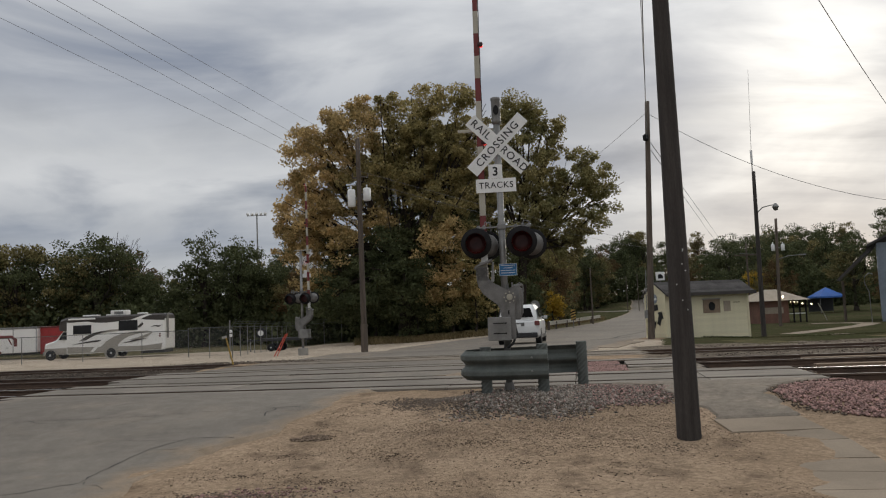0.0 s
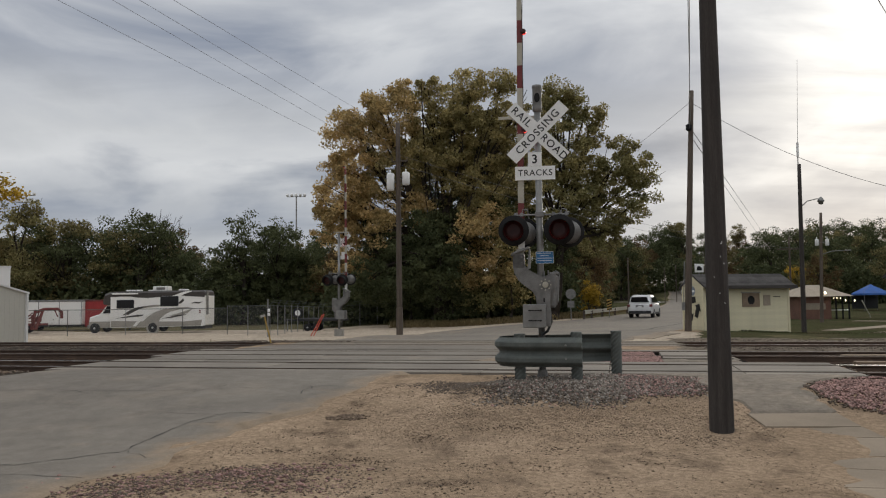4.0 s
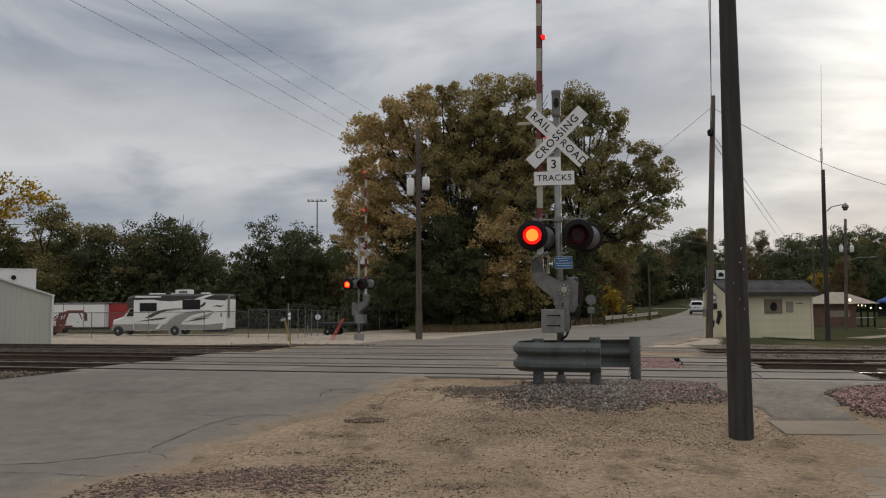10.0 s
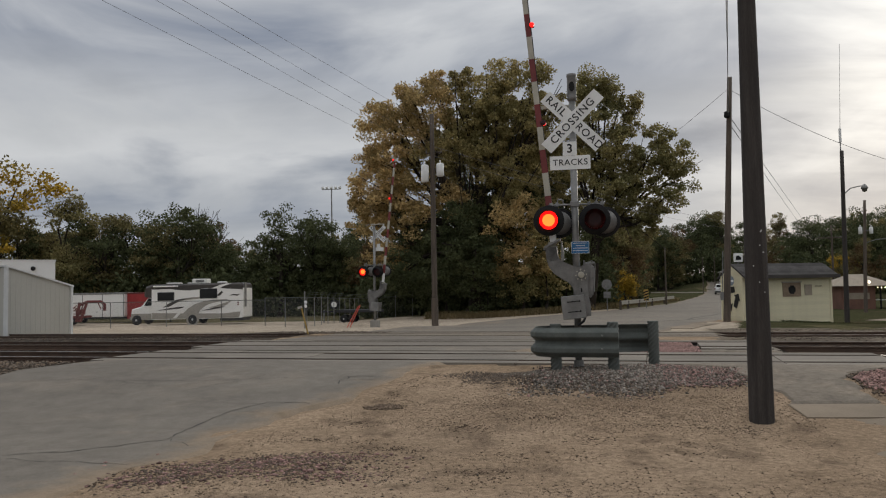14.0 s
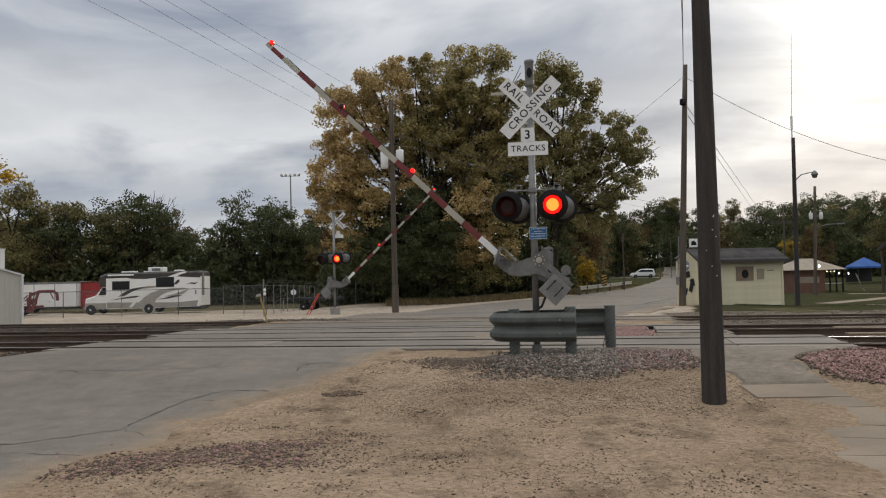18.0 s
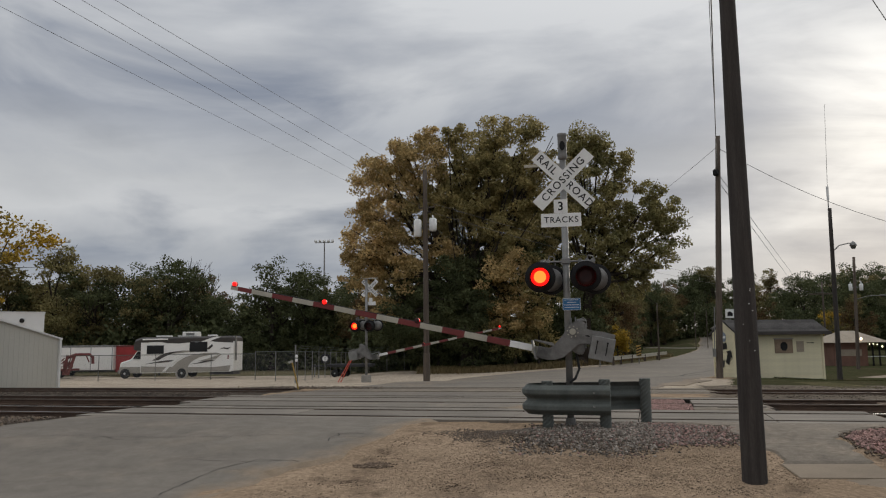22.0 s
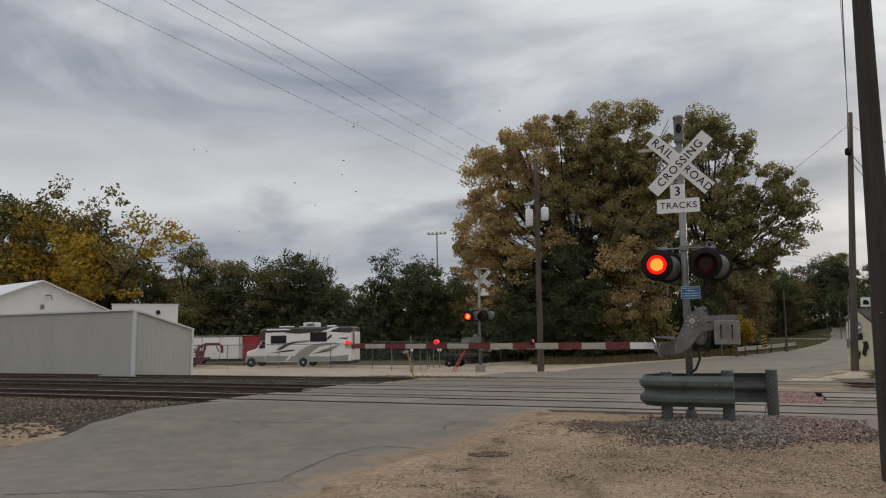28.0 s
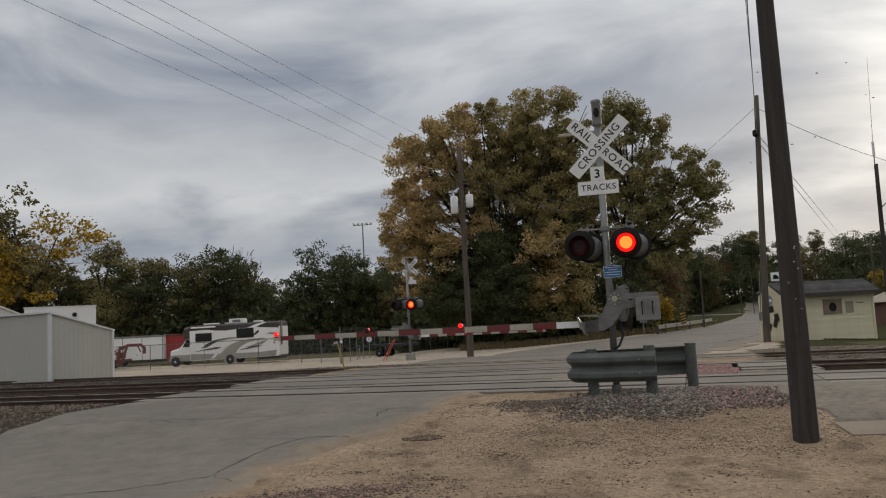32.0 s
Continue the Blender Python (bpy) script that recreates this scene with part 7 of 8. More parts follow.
for a, b in zip(lawn_walk, lawn_walk[1:]):
    part("slab", slab_mesh(a, b, 1.2, 1.2), M["slab"], pv)
curve_walk = [(21.5, 47.5), (24.5, 50.2), (27.6, 53.0), (30.6, 56.0), (33.2, 59.5), (33.0, 62.5), (31.0, 64.5)]
for a, b in zip(curve_walk, curve_walk[1:]):
    part("slab", slab_mesh(a, b, 1.3, 1.3), M["slab"], pv)


def build_path():
    verts, faces = [], []
    rows, cols = 34, 14
    for k in range(rows + 1):
        t = k / rows
        c = 11.57 + (14.72 - 11.57) * t
        l = np.interp(c, (11.57, 12.0, 12.35, 12.8, 14.1, 14.7), (1.6, 1.62, 1.5, 1.18, 1.05, 0.2)) + 0.05 * math.sin(19 * t) + 0.03 * math.sin(43 * t)
        r = np.interp(c, (11.57, 12.45, 13.1, 13.75, 14.2, 14.7), (2.82, 2.82, 2.76, 2.98, 3.5, 4.1)) + 0.05 * math.sin(23 * t) + 0.03 * math.sin(51 * t)
        for i in range(cols + 1):
            x, y = to_xy(float(l + (r - l) * i / cols), c)
            verts.append((x, y, gzf(x, y) + float(soil(x, y)) + ((0.006 if k == 0 else 0.022) if 0 < i < cols else -0.03)))
    for k in range(rows):
        for i in range(cols):
            q = k * (cols + 1) + i
            faces.append((q, q + 1, q + cols + 2, q + cols + 1))
    me = bpy.data.meshes.new("footpath")
    me.from_pydata(verts, [], faces)
    solo("footpath", me, M["path"], "patched grey asphalt footpath up to the crossing", "path", kind="structure")


build_path()

# ---- gravel, clods and pebbles ----
OCT_V = np.array([(1, 0, 0), (0, 1, 0), (-1, 0, 0), (0, -1, 0), (0, 0, 1), (0, 0, -1)], float)
OCT_F = np.array([(0, 1, 4), (1, 2, 4), (2, 3, 4), (3, 0, 4), (1, 0, 5), (2, 1, 5), (3, 2, 5), (0, 3, 5)])


def stones(name, label, material, xy, size, rng, lift=0.3, flat=0.7, extra=None):
    n = len(xy)
    s = rng.uniform(size[0], size[1], (n, 1, 1)) * rng.uniform(0.6, 1.25, (n, 6, 1)) * np.array([1, 1, flat])
    a = rng.uniform(0, 2 * math.pi, n)
    v = OCT_V[None] * s
    c, sn = np.cos(a)[:, None], np.sin(a)[:, None]
    x, y = v[..., 0] * c - v[..., 1] * sn, v[..., 0] * sn + v[..., 1] * c
    z = gz(xy[:, 0], xy[:, 1]) + soil(xy[:, 0], xy[:, 1]) + (0 if extra is None else extra)
    co = np.stack([x + xy[:, :1], y + xy[:, 1:], v[..., 2] + (z + lift * size[0])[:, None]], -1).reshape(-1, 3)
    f = (OCT_F[None] + 6 * np.arange(n)[:, None, None]).reshape(-1, 3)
    me = bpy.data.meshes.new(name)
    me.vertices.add(len(co)), me.loops.add(3 * len(f)), me.polygons.add(len(f))
    me.vertices.foreach_set("co", co.ravel())
    me.loops.foreach_set("vertex_index", f.ravel().astype(np.int32))
    me.polygons.foreach_set("loop_start", np.arange(0, 3 * len(f), 3, dtype=np.int32))
    me.update(calc_edges=True)
    me.materials.append(material)
    return solo(name, me, material, label, "gravel", kind="stuff")


def blob(rng, n, cx, cy, rx, ry, power=0.6):
    a, r = rng.uniform(0, 2 * math.pi, n), rng.uniform(0, 1, n) ** power
    r = r * (1 + 0.18 * np.sin(3 * a + cx) + 0.1 * np.sin(7 * a)) * (1 + 0.13 * rng.normal(size=n))
    return np.stack([cx + rx * r * np.cos(a), cy + ry * r * np.sin(a)], -1)


def build_gravel():
    rng = np.random.default_rng(21)

    def strip(n, u0, u1, v0, v1):
        return np.stack(to_xy(rng.uniform(u0, u1, n), rng.uniform(v0, v1, n)), -1)

    # the heap round the near signal
    p = blob(rng, 15000, 1.95, 12.80, 1.80, 1.15, 0.85)
    p = p[(to_uv(p[:, 0], p[:, 1])[0] < 1.25 + rng.normal(0, 0.12, len(p))) & (to_uv(p[:, 0], p[:, 1])[1] < 14.55)]
    warm = rng.random(len(p)) < np.clip((p[:, 0] - 2.2) / 1.4, 0.05, 0.36)
    grey = p[~warm]
    pale = rng.random(len(grey)) < 0.33
    stones("gravel", "coarse grey gravel heaped round the signal mast", M["stone"], grey[pale], (0.014, 0.038), rng, 0.5)
    stones("gravel", "dark fine gravel filling the heap round the mast", M["darkstone"], grey[~pale], (0.012, 0.032), rng)
    stones("gravel", "pinkish gravel in the heap round the mast", M["pink"], p[warm], (0.014, 0.036), rng, 0.5)
    # small black stones imitate the shaded gaps between the heap's stones
    stones("gravel", "black stones that paint the shade in the gaps of the gravel heap", M["gap_shade"], blob(rng, 7000, 1.9, 12.85, 1.65, 1.0, 0.7), (0.010, 0.022), rng)
    dk = blob(rng, 4200, 0.1, 13.0, 1.15, 0.62, 0.9)
    stones("gravel", "fine dark gravel beside the street", M["darkstone"], dk, (0.008, 0.022), rng)
    rim = strip(1500, 0.75, 1.55, 12.5, 14.5)
    stones("gravel", "dark crumbled asphalt between gravel and footpath", M["darkstone"], rim, (0.010, 0.026), rng)
    fine = blob(rng, 7000, 1.6, 11.0, 2.9, 1.3, 0.7)
    stones("gravel", "fine tan gravel spread over the dirt", M["pebble"], fine, (0.006, 0.018), rng)
    p = strip(17000, 2.75, 9.5, 11.5, 14.5)
    pu, pw = to_uv(p[:, 0], p[:, 1])
    p = p[(pu > np.interp(pw, (11.5, 11.9, 12.45, 13.1, 13.75, 14.2, 14.5), (3.7, 3.05, 2.84, 2.80, 3.05, 3.6, 4.2))) & (pw > 11.5 + 0.12 * np.sin(3 * pu) + 0.03 * (pu - 3))]
    stones("gravel", "pink granite gravel beside the pavement", M["pink"], p, (0.014, 0.037), rng, extra=0.015)
    rim = strip(2200, 2.75, 5.0, 11.6, 14.55)
    pu, pw = to_uv(rim[:, 0], rim[:, 1])
    gap = pu - np.interp(pw, (11.5, 11.9, 12.45, 13.1, 13.75, 14.2, 14.5), (3.7, 3.05, 2.84, 2.80, 3.05, 3.6, 4.2))
    stones("gravel", "dark crumbs along the edge of the footpath", M["darkstone"], rim[np.abs(gap) < 0.16], (0.012, 0.030), rng, extra=0.012)
    def patch(n, spread):
        return np.concatenate([np.stack([rng.normal(cx, rx * spread, int(n * f)), rng.normal(cy, ry * spread, int(n * f))], -1) for f, cx, cy, rx, ry in ((0.26, -3.15, 7.80, 0.42, 0.20), (0.24, -2.55, 8.15, 0.40, 0.17), (0.18, -2.0, 8.55, 0.36, 0.15), (0.16, -3.55, 7.40, 0.30, 0.17), (0.16, -1.9, 7.75, 0.38, 0.16))])

    stones("clods", "dark dirt among the broken stone", M["clod"], patch(1500, 1.3), (0.006, 0.022), rng, flat=0.5)
    stones("gravel", "patch of broken reddish stone in the dirt", M["pink"], patch(900, 0.95), (0.008, 0.030), rng, flat=0.45)
    stones("gravel", "larger reddish stones scattered over the patch", M["pink"], patch(110, 1.15), (0.026, 0.044), rng, flat=0.5)
    stones("gravel", "dark stone chips in the dirt beside the street", M["darkstone"], patch(1300, 1.2), (0.006, 0.026), rng, flat=0.5)
    stones("gravel", "pink gravel between the tracks", M["pink"], np.concatenate([strip(2600, -2.2, 0.85, 17.42, 18.5), strip(1100, -0.3, 0.85, 18.5, 19.08), strip(1500, -0.3, 0.75, 19.3, 20.55)]), (0.02, 0.044), rng, extra=-0.01)
    stones("gravel", "loose dark ballast beside the street", M["darkstone"], strip(5600, -24, -12.1, 9.8, 14.7), (0.018, 0.055), rng)
    stones("gravel", "brown broken stones in the ballast beside the street", M["clod"], strip(1300, -22, -12.3, 11.0, 14.6), (0.02, 0.06), rng)
    stones("gravel", "dark stained ballast between the ties", M["darkstone"], np.concatenate([strip(5500, -30, DECK_W, 14.7, 21.4), strip(2500, 4.2, 16, 14.7, 21.4)]), (0.02, 0.05), rng)
    stones("gravel", "grey gravel round the third track", M["darkstone"], np.concatenate([strip(3000, -26, DECK_W, 21.5, 25.6), strip(3600, 2.0, 16, 21.5, 27.0)]), (0.016, 0.04), rng)
    u, v = rng.uniform(-26, -9, 2600), rng.normal(25.7, 0.25, 2600)
    x, y = to_xy(u, v)
    stones("gravel", "strip of rough dark stones along the far track", M["darkstone"], np.stack([x, y], -1), (0.02, 0.06), rng)
    p = np.stack([rng.uniform(-4.5, 5.2, 34000), rng.uniform(6.2, 13.2, 34000)], -1)
    keep = (p[:, 0] > np.interp(p[:, 1], (4, 8, 9.8, 10.9, 12.65, 14.6), (-4.4, -3.6, -3.3, -2.6, -1.8, -1.2)) + 0.1)
    patch = np.sin(1.7 * p[:, 0] + 0.9 * p[:, 1]) + np.sin(2.3 * p[:, 1] - 1.1 * p[:, 0] + 1) + 0.7 * np.sin(4.1 * p[:, 0] + 3.3 * p[:, 1])
    keep &= rng.random(len(p)) < np.where(patch > 0.3, 0.85, 0.28)
    p = p[keep & (p[:, 0] < 2.6 + 0.12 * p[:, 1])]
    stones("pebbles", "scattered pebbles in the dirt", M["pebble"], p, (0.004, 0.013), rng)
    q = p[rng.random(len(p)) < 0.09] + rng.normal(0, 0.05, (1, 2))
    stones("clods", "small dark dirt clods and bark chips", M["clod"], q, (0.006, 0.02), rng, flat=0.5)
    c = blob(rng, 420, -1.82, 11.25, 0.26, 0.14, 0.6)
    stones("clods", "dark clump of dirt and dead leaves", M["clod"], c, (0.012, 0.035), rng, flat=0.5)
    p = np.stack([rng.uniform(-3.6, 4.2, 16000), rng.uniform(6.3, 12.4, 16000)], -1)
    drift = np.sin(2.1 * p[:, 0] + 5.3 * p[:, 1]) + np.sin(3.3 * p[:, 0] - 2.2 * p[:, 1] + 2) + np.sin(0.9 * p[:, 0] + 1.4 * p[:, 1] + 4)
    ok = (p[:, 0] > np.interp(p[:, 1], (4, 8, 9.8, 10.9, 12.65), (-4.2, -3.4, -3.1, -2.4, -1.6))) & (to_uv(p[:, 0], p[:, 1])[0] < 1.6) & (rng.random(len(p)) < np.where(drift > 1.2, 0.75, np.where(drift > 0.2, 0.16, 0.03)))
    stones("clods", "dark bark chips and clods in drifts over the dirt", M["chip"], p[ok], (0.004, 0.014), rng, flat=0.45)
    q = p[ok & (rng.random(len(p)) < 0.10)] + 0.06
    stones("clods", "larger dark clods and leaf litter on the dirt", M["chip"], q, (0.010, 0.026), rng, flat=0.35)
    stones("pebbles", "pale pebbles among the bark chips", M["pebble"], p[ok][::3] + rng.normal(0, 0.06, (len(p[ok][::3]), 2)), (0.008, 0.022), rng)
    for cx, cy, n in ((-0.1, 7.9, 60), (1.0, 7.5, 40), (0.9, 9.3, 70), (2.0, 8.6, 50), (-2.4, 9.6, 120), (-1.3, 9.0, 150), (2.9, 9.9, 90), (0.3, 10.4, 140), (1.6, 10.0, 120), (-0.6, 10.0, 120), (-2.0, 10.4, 110)):
        stones("clods", "dark clods of dirt on the verge", M["chip"], blob(rng, n, cx, cy, 0.5, 0.22, 0.9), (0.005, 0.017), rng, flat=0.5)


build_gravel()


def blades(name, label, material, x, y, h, w, rng, lean=0.25):
    n = len(x)
    z = gz(x, y) - 0.02
    a = rng.uniform(0, 2 * math.pi, n)
    hh = rng.uniform(0.5, 1.0, n) * h
    dx, dy = np.cos(a) * w, np.sin(a) * w
    lx, ly = rng.normal(0, lean, n) * hh, rng.normal(0, lean, n) * hh
    q = np.stack([np.stack([x - dx, y - dy, z], -1), np.stack([x + dx, y + dy, z], -1), np.stack([x + lx + dx * 0.3, y + ly + dy * 0.3, z + hh], -1), np.stack([x + lx - dx * 0.3, y + ly - dy * 0.3, z + hh], -1)], 1)
    solo(name, quads(name, q, material), material, label, "grass", kind="stuff")


def build_grass():
    rng = np.random.default_rng(5)
    n = 16000
    x, y = rng.uniform(-6.2, 9.5, n), rng.normal(61.0, 1.3, n)
    y = y + np.where(x > 4, (x - 4) * 1.6, 0)
    blades("dry_grass", "dry brown grass and weeds along the street under the trees", M["dryblade"], x, y, 0.55, 0.022, rng, 0.45)
    x = rng.uniform(9.5, 20, 5000)
    blades("dry_grass", "dry weeds behind the roadside guardrail", M["dryblade"], x, 71 + (x - 9) * 2.15 + rng.normal(0, 1.2, 5000), 0.5, 0.025, rng, 0.45)
    x, y = rng.uniform(12.0, 30, 26000), rng.uniform(33.5, 44, 26000)
    k = (x > 9.2 + 0.3 * (y - 30)) & ~((np.abs((x - 13.1) * 0.95 + (y - 37.6) * 0.31) < 1.9) & (np.abs(-(x - 13.1) * 0.31 + (y - 37.6) * 0.95) < 1.35))
    blades("lawn_grass", "short uneven lawn grass beyond the tracks", M["grassblade"], x[k], y[k], 0.10, 0.02, rng)
    x = rng.uniform(-30, -9.5, 900)
    y = (26.1 - 0.186 * x) / 0.9826 + rng.normal(0, 0.3, 900)
    blades("dry_grass", "sparse dry weeds beside the far track", M["dryblade"], x, y, 0.12, 0.012, rng)


build_grass()

# ---- buildings and things beyond the lawn ----


def build_park():
    z = gzf(30, 70)
    b = thing("brick_shelter", "low brown brick building with tan hipped roof and string lights", "building", pose(28.9, 70.0, z - 0.1) @ Matrix.Diagonal((0.70, 1, 1, 1)))
    part("wall_front", box(0, 4.0, 0, 0.2, 0, 2.1), M["brick"], b), part("wall_rear", box(0, 6.2, 4.8, 5.0, 0, 2.1), M["brick"], b)
    part("wall_side", box(0, 0.2, 0.2, 4.8, 0, 2.1), M["brick"], b), part("wall_side", box(3.8, 4.0, 0.2, 4.8, 0, 2.1), M["brick"], b)
    part("band", box(0.3, 3.3, -0.02, 0.0, 0.95, 1.5), M["tan_roof"], b, "pale panel in the wall")
    bm = bmesh.new()
    lo = [bm.verts.new(p) for p in ((-0.5, -0.5, 2.1), (6.6, -0.5, 2.1), (6.6, 5.4, 2.1), (-0.5, 5.4, 2.1))]
    hi = [bm.verts.new(p) for p in ((2.3, 2.4, 3.15), (4.0, 2.4, 3.15))]
    bm.faces.new(lo[::-1]), bm.faces.new((lo[0], lo[1], hi[1], hi[0])), bm.faces.new((lo[1], lo[2], hi[1])), bm.faces.new((lo[2], lo[3], hi[0], hi[1])), bm.faces.new((lo[3], lo[0], hi[0]))
    part("roof", bm, M["tan_roof"], b, "tan hipped roof")
    for x in (4.6, 5.4, 6.2):
        part("porch_post", box(x - 0.07, x + 0.07, -0.1, 0.04, 0, 2.1), M["black"], b)
    part("porch_rail", box(4.0, 6.2, -0.06, 0.0, 0.85, 0.92), M["sign"], b)
    for x, zz, r in ((2.95, 2.42, 0.11), (3.9, 1.95, 0.04), (4.35, 1.95, 0.04), (4.8, 1.93, 0.04), (5.4, 1.75, 0.06), (6.55, 1.7, 0.06)):
        part("bulb", lathe([(r * 0.5, -r), (r, -r * 0.4), (r, r * 0.4), (r * 0.5, r)], 10, at=(x, -0.62, zz)), M["lamp"], b, "lit bulb")
    c = thing("canopy_tent", "blue canopy tent on thin legs", "tent", pose(47.75, 95.0, gzf(47.75, 95)) @ Matrix.Diagonal((1.03, 1.03, 1, 1)))
    bm = bmesh.new()
    lo = [bm.verts.new(p) for p in ((-1.5, -1.5, 2.05), (1.5, -1.5, 2.05), (1.5, 1.5, 2.05), (-1.5, 1.5, 2.05))]
    tp = bm.verts.new((0, 0, 3.15))
    for i in range(4):
        bm.faces.new((lo[i], lo[(i + 1) % 4], tp))
    va = [bm.verts.new((v.co.x * 1.01, v.co.y * 1.01, 1.85)) for v in lo]
    for i in range(4):
        bm.faces.new((va[i], va[(i + 1) % 4], lo[(i + 1) % 4], lo[i]))
    part("canopy", bm, M["tarp"], c, "blue fabric roof")
    for x in (-1.45, 1.45):
        for y in (-1.45, 1.45):
            part("leg", rod((x, y, 0), (x, y, 2.05), 0.03, seg=6), M["galv"], c)
    part("side_panel", box(-1.5, 1.5, 1.4, 1.45, 0.2, 1.8), M["trimblack"], c, "dark rear panel")
    solo("leaning_pole", rod((35.4, 72, gzf(35.4, 72) + 1.55), (36.1, 72, gzf(36, 72)), 0.04, seg=8), M["whiteband"], "pale pole leaning before the canopy", "pole")
    # the corner of a house and its porch
    z = gzf(36, 62)
    h = thing("house", "blue-grey sided house with a brown porch roof", "house", pose(35.6, 62.0, z, 0, 0, -29))
    part("wall_side", box(0, 0.2, 0.2, 8, 0, 6.3), M["bluegrey"], h), part("wall_front", box(0, 9, 0, 0.2, 0, 6.3), M["bluegrey"], h)
    for k in range(24):
        part("clapboard", box(-0.02, 9.0, -0.03, 0.0, 0.1 + 0.26 * k, 0.33 + 0.26 * k), M["bluegrey"], h)
    part("corner_board", box(-0.08, 0.08, -0.06, 0.1, 0, 6.3), M["bluegrey"], h)
    part("roof_slope", plate([(-0.6, 6.1), (4.5, 8.6), (4.5, 8.75), (-0.75, 6.22)], -0.4, 8.4), M["shingle"], h)
    part("porch_roof", plate([(-3.0, 3.45), (0.3, 6.65), (0.3, 6.95), (-3.2, 3.55)], 2.5, 6.5), M["brownpaint"], h, "steep dark porch roof")
    for y in (2.7, 6.3):
        part("porch_post", box(-2.85, -2.7, y - 0.08, y + 0.08, 0, 3.45), M["wood2"], h)
    sh = thing("shepherd_hook", "white curved lamp hook beside the house", "lamp post", pose(33.5, 60.0, gzf(33.5, 60)))
    part("hook", tube([(0.05, 0, 0), (0.0, 0, 2.4), (-0.3, 0, 3.1), (-0.25, 0, 3.6), (0.1, 0, 3.85), (0.4, 0, 3.75)], 0.03, 8), M["galv"], sh)
    for k, (x, y) in enumerate(((54.4, 190), (62.3, 192), (49.2, 172))):
        g = thing("far_house", "small pale house on the far hillside", "house", pose(x, y, gzf(x, y), 0, 0, -12))
        part("wall_front", box(-3, 3, 0, 0.2, 0, 2.9), M["paintw"] if k != 2 else M["concrete"], g), part("wall_side", box(-3, -2.8, 0.2, 6, 0, 2.9), M["paintw"], g), part("wall_side", box(2.8, 3, 0.2, 6, 0, 2.9), M["paintw"], g)
        part("roof", plate([(-3.5, 2.8), (3.5, 2.8), (0, 4.7)], -0.4, 6.4), M["concrete"] if k != 1 else M["shingle"], g)
        for wx in (-1.6, 1.2):
            wn = part("window", box(wx - 0.45, wx + 0.45, -0.03, 0.0, 1.1, 2.2), M["darkglass"], g)
            part("frame", box(wx - 0.5, wx + 0.5, -0.05, -0.03, 2.2, 2.28), M["sign"], wn)
    # guardrail and signs along the far street
    gr = thing("road_guardrail", "pale steel guardrail along the far street", "guardrail")
    path = [(8.6, 60.2), (9.6, 63.0), (11.2, 67.5), (13.2, 72.5), (15.6, 79.0), (17.8, 85.0)]
    rows = []
    for (x, y), (x2, y2) in zip(path, path[1:]):
        za, zb = gzf(x, y), gzf(x2, y2)
        bm = bmesh.new()
        d = Vector((x2 - x, y2 - y)).normalized()
        for z0, z1, o in ((0.40, 0.52, 0.05), (0.52, 0.58, 0.0), (0.58, 0.70, 0.05)):
            vs = [bm.verts.new((x + d.y * o, y - d.x * o, za + z0)), bm.verts.new((x2 + d.y * o, y2 - d.x * o, zb + z0)), bm.verts.new((x2 + d.y * o, y2 - d.x * o, zb + z1)), bm.verts.new((x + d.y * o, y - d.x * o, za + z1))]
            ws = [bm.verts.new(v.co + Vector((-d.y, d.x, 0)) * 0.05) for v in vs]
            bm.faces.new(vs), bm.faces.new(ws[::-1])
            for i in range(4):
                j = (i + 1) % 4
                bm.faces.new((vs[j], vs[i], ws[i], ws[j]))
        part("beam", bm, M["whiteband"], gr)
        part("post", box(-0.08, 0.08, -0.08, 0.08, -0.2, 0.66), M["wood2"], gr, m=pose(x, y, za))
    ss = thing("round_sign", "back of a round grey road sign on a post", "sign", pose(7.35, 58.2, gzf(7.35, 58.2)))
    part("post", rod((0, 0, -0.2), (0, 0, 2.3), 0.035), M["galv"], ss)
    part("disc", lathe([(0.38, -0.01), (0.38, 0.01)], 24, axis="Y", at=(0, -0.05, 1.95)), M["alu"], ss), part("lower_plate", box(-0.26, 0.26, -0.06, -0.045, 0.95, 1.42), M["alu"], ss)
    om = thing("object_marker", "yellow and black striped hazard marker by the guardrail", "sign", pose(11.2, 64.0, gzf(11.2, 64)))
    part("post", rod((0, 0, -0.2), (0, 0, 0.8), 0.03), M["galv"], om)
    pl = part("panel", box(-0.2, 0.2, -0.02, 0.0, 0.62, 1.52), M["yellow"], om)
    for k in range(4):
        part("stripe", plate([(-0.2, 0.66 + 0.22 * k), (0.2, 0.80 + 0.22 * k if k < 3 else 1.46), (0.2, 0.70 + 0.22 * k), (-0.2, 0.56 + 0.22 * k + (0.06 if k == 0 else 0))], -0.026, -0.021), M["black"], pl)


build_park()

# ---- a loose flock of small dark birds ----
BIRDS = []


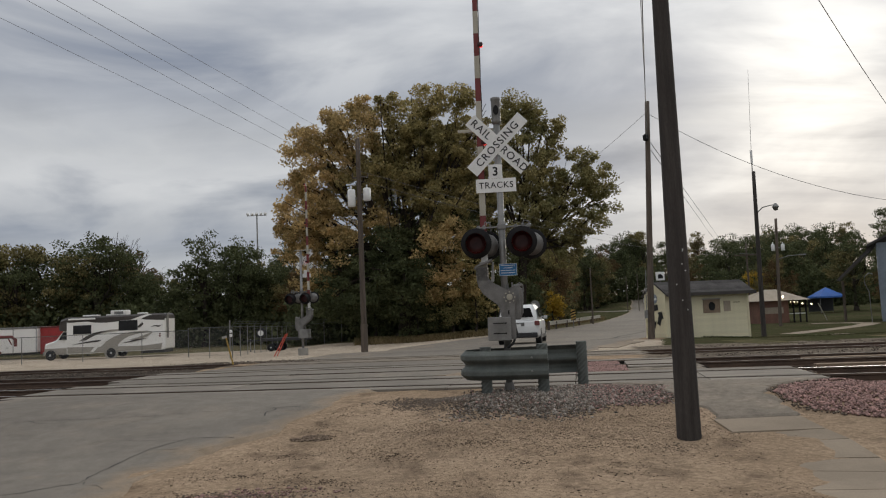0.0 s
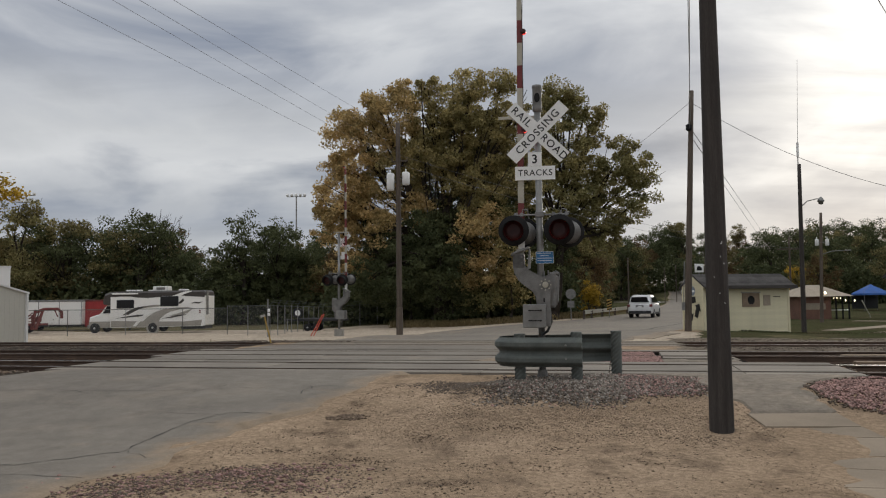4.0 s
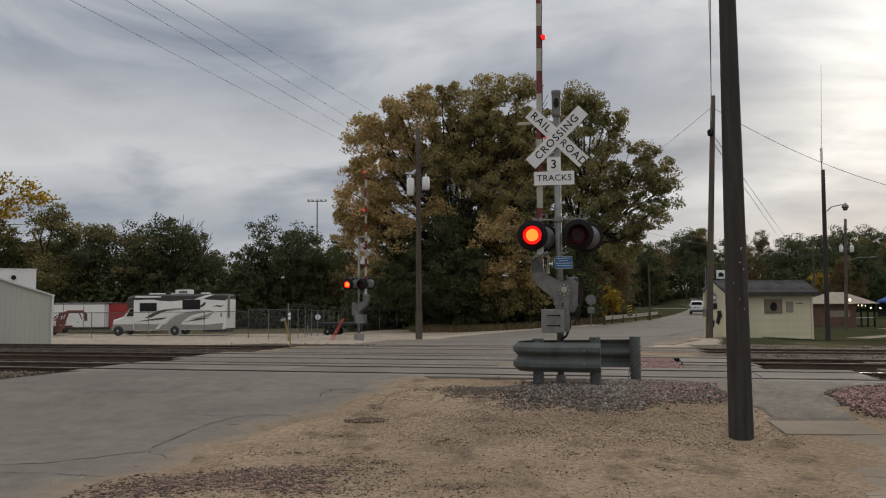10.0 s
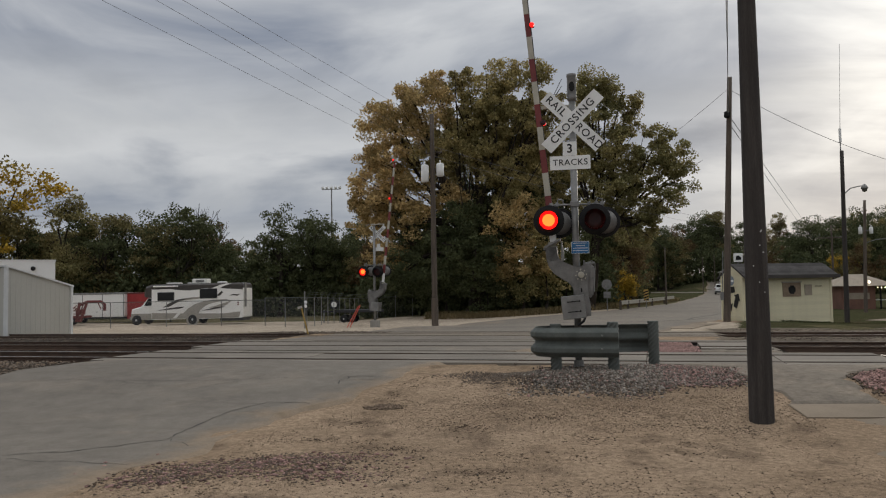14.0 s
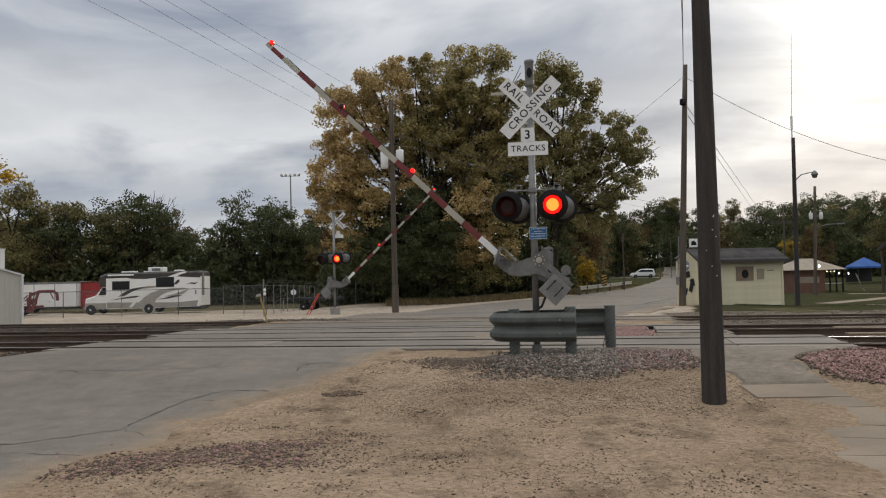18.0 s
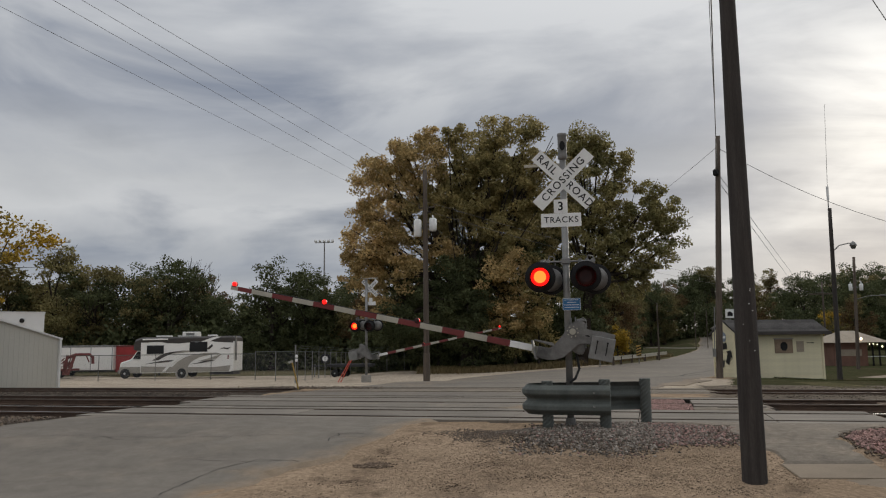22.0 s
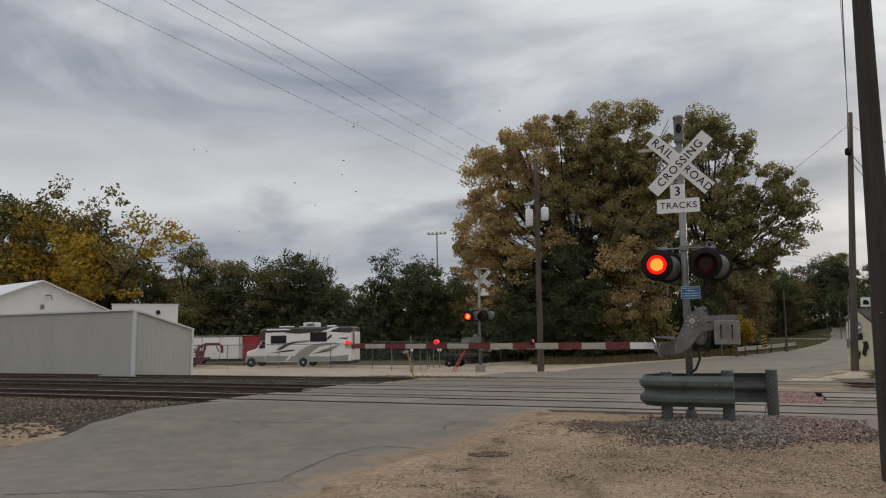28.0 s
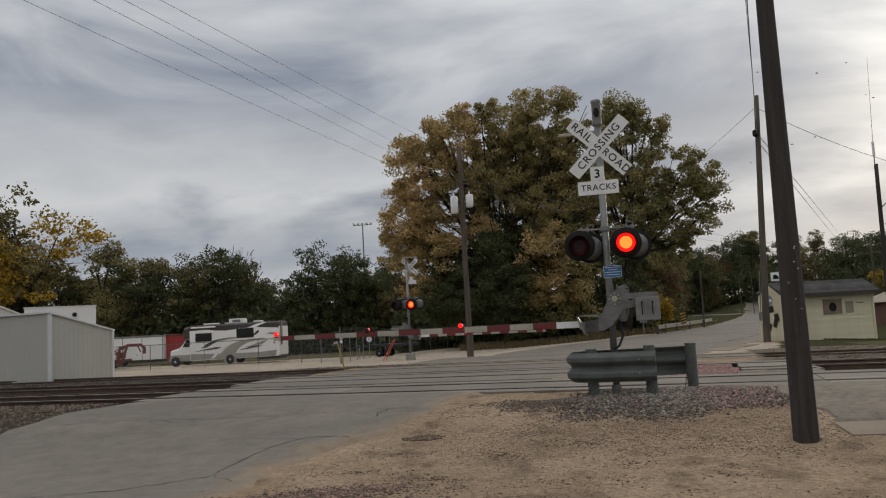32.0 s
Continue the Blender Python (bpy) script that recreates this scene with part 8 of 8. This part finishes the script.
def build_birds():
    rnd = random.Random(31)
    body = mesh_of(lathe([(0.005, -0.13), (0.035, -0.07), (0.045, 0.0), (0.03, 0.07), (0.022, 0.10), (0.005, 0.14)], 8, axis="Y"), "body")
    wing = mesh_of(plate([(0.0, -0.05), (0.11, -0.06), (0.23, 0.03), (0.12, 0.04), (0.0, 0.05)], -0.004, 0.004), "wing")
    for k in range(16):
        b = thing("bird", "small dark bird flying in a loose flock", "bird", group="flock of birds")
        part("body", body, M["trimblack"], b, m=pose(0, 0, 0, 0, 0, 90), smooth=True)
        part("wing", wing, M["trimblack"], b, m=pose(0, 0.03, 0.01, 0, 0, 90) @ pose(0, 0, 0, 90 + rnd.uniform(-15, 15), 0, 0))
        part("wing", wing, M["trimblack"], b, m=pose(0, -0.03, 0.01, 0, 0, -90) @ pose(0, 0, 0, 90 + rnd.uniform(-15, 15), 0, 0))
        BIRDS.append((b, rnd.uniform(-46, 4), rnd.uniform(72, 110), rnd.uniform(17, 30), rnd.uniform(12.5, 15), rnd.uniform(-0.3, 0.4), rnd.uniform(0, 6)))


build_birds()

# ---- what moves ----
GATE = ((0.0, 90.5), (13.2, 90.5), (13.5, 89.2), (14.2, 82.5), (15.0, 73.0), (15.5, 67.5), (16.0, 62.5), (16.5, 58.8), (17.0, 53.7), (17.5, 48.6), (18.0, 44.0), (18.5, 39.4), (19.0, 34.2), (19.5, 29.3), (20.0, 24.6), (20.5, 20.9), (21.0, 17.7), (21.5, 14.6), (22.0, 12.0), (22.5, 9.6), (23.0, 7.3), (23.5, 5.9), (24.5, 4.0), (26.0, 1.6), (27.0, 0.5), (28.5, 0.3), (32.0, 0.3))
FAR_GATE = ((0.0, 90.0), (13.2, 90.0), (13.5, 88.5), (14.2, 81.0), (15.0, 70.0), (15.5, 64.5), (16.0, 61.0), (16.5, 58.0), (17.0, 53.2), (17.5, 48.3), (18.0, 43.6), (18.5, 39.2), (19.0, 35.0), (19.5, 30.8), (20.0, 26.3), (20.5, 22.6), (21.0, 18.9), (21.5, 15.1), (22.0, 11.5), (22.5, 8.6), (23.0, 6.0), (23.5, 3.6), (24.0, 1.7), (24.5, 0.4), (25.5, -0.3), (27.0, -0.5), (32.0, -0.5))
FIRST, HALF = 8.603, 0.5367                     # the lights start, and change sides this often


def flash_rows(at, lit_even, steady=False, turn=0):
    """Rows that turn a lens to its lit face and back."""
    lit = lambda n: steady or (n % 2 == 0) == lit_even
    rows, now = [(0.0, 0)], 0
    n = 0
    while FIRST + n * HALF < 31.95:
        t = FIRST + n * HALF
        want = 178 if (lit(n) or n == 0) else 0
        if want != now:
            f0 = round((t + (0.0 if want else 0.03)) * FPS)
            f0 += (f0 - 1) % FPS == 0
            for k, f in enumerate((0.0, 0.5, 1.0)):
                rows.append(((f0 - 2 + k) / FPS, now + (want - now) * f))
            now = want
        n += 1
    rows.append((32.0, now))
    return [(t, pose(*at, 0, 0, a + turn)) for t, a in rows]


def motions():
    px, py, pz = near_arm.location
    walk(near_arm, [(t, pose(px, py, pz, 0, a - 90, 0)) for t, a in GATE])
    qx, qy, qz = far_arm.location
    walk(far_arm, [(t, pose(qx, qy, qz, 0, a - 90, 0)) for t, a in FAR_GATE])
    for k, (lens, side, at) in enumerate(LENSES):
        far = k >= 4
        even = (side < 0) != far
        walk(lens, flash_rows(at, even))
    for k, (lens, which, at) in enumerate(ARM_LAMPS):
        walk(lens, flash_rows(at, which < 0, which == 0, 180 if k >= 3 else 0))
    drive = ((0.0, 4.05, 37.0), (0.2, 4.3, 38.2), (0.5, 4.72, 39.4), (1.0, 5.95, 42.9), (1.5, 7.08, 46.0), (2.0, 8.33, 49.4), (2.5, 9.82, 53.2), (3.0, 11.3, 57.5), (3.5, 12.75, 61.0), (5.5, 17.5, 73.2), (6.0, 18.65, 77.0), (7.0, 20.7, 83.5), (8.0, 23.0, 91.0), (9.0, 25.65, 100.0), (10.0, 27.6, 106.5), (11.0, 29.7, 114.0), (12.0, 32.0, 122.0), (13.0, 34.4, 129.5), (14.5, 38.0, 142.0), (15.5, 40.2, 151.0), (16.0, 40.5, 154.0), (16.5, 39.9, 155.0), (17.0, 38.5, 155.3), (18.0, 34.8, 155.6), (19.0, 31.5, 156.0), (20.0, 28.2, 156.5), (22.0, 20.0, 158.0), (32.0, 19.5, 158.2))
    rows = []
    for k, (t, x, y) in enumerate(drive):
        a, b = drive[max(k - 1, 0)], drive[min(k + 1, len(drive) - 1)]
        rows.append((t, pose(x, y, gzf(x, y) + 0.02, 0, 0, math.degrees(math.atan2(b[2] - a[2], b[1] - a[1])))))
    walk(suv, rows)
    cross = ((0.0, 56.2), (1.5, 57.0), (2.0, 58.0), (2.5, 58.6), (3.0, 59.3), (3.5, 60.5), (5.0, 66.0), (7.0, 78.0), (32.0, 78.2))
    for bird, x, y, z, v, climb, beat in BIRDS:
        walk(bird, [(t, pose(x + v * (t - 29), y, z + climb * (t - 29) + 0.5 * math.sin(beat + 1.7 * t), 0, 4 * math.sin(beat + 2 * t), 0)) for t in [0.0, 20.0] + [24.0 + 0.5 * k for k in range(17)]])
    walk(far_car, [(t, pose(x, 230, gzf(x, 230), 0, 0, 4)) for t, x in cross])


motions()
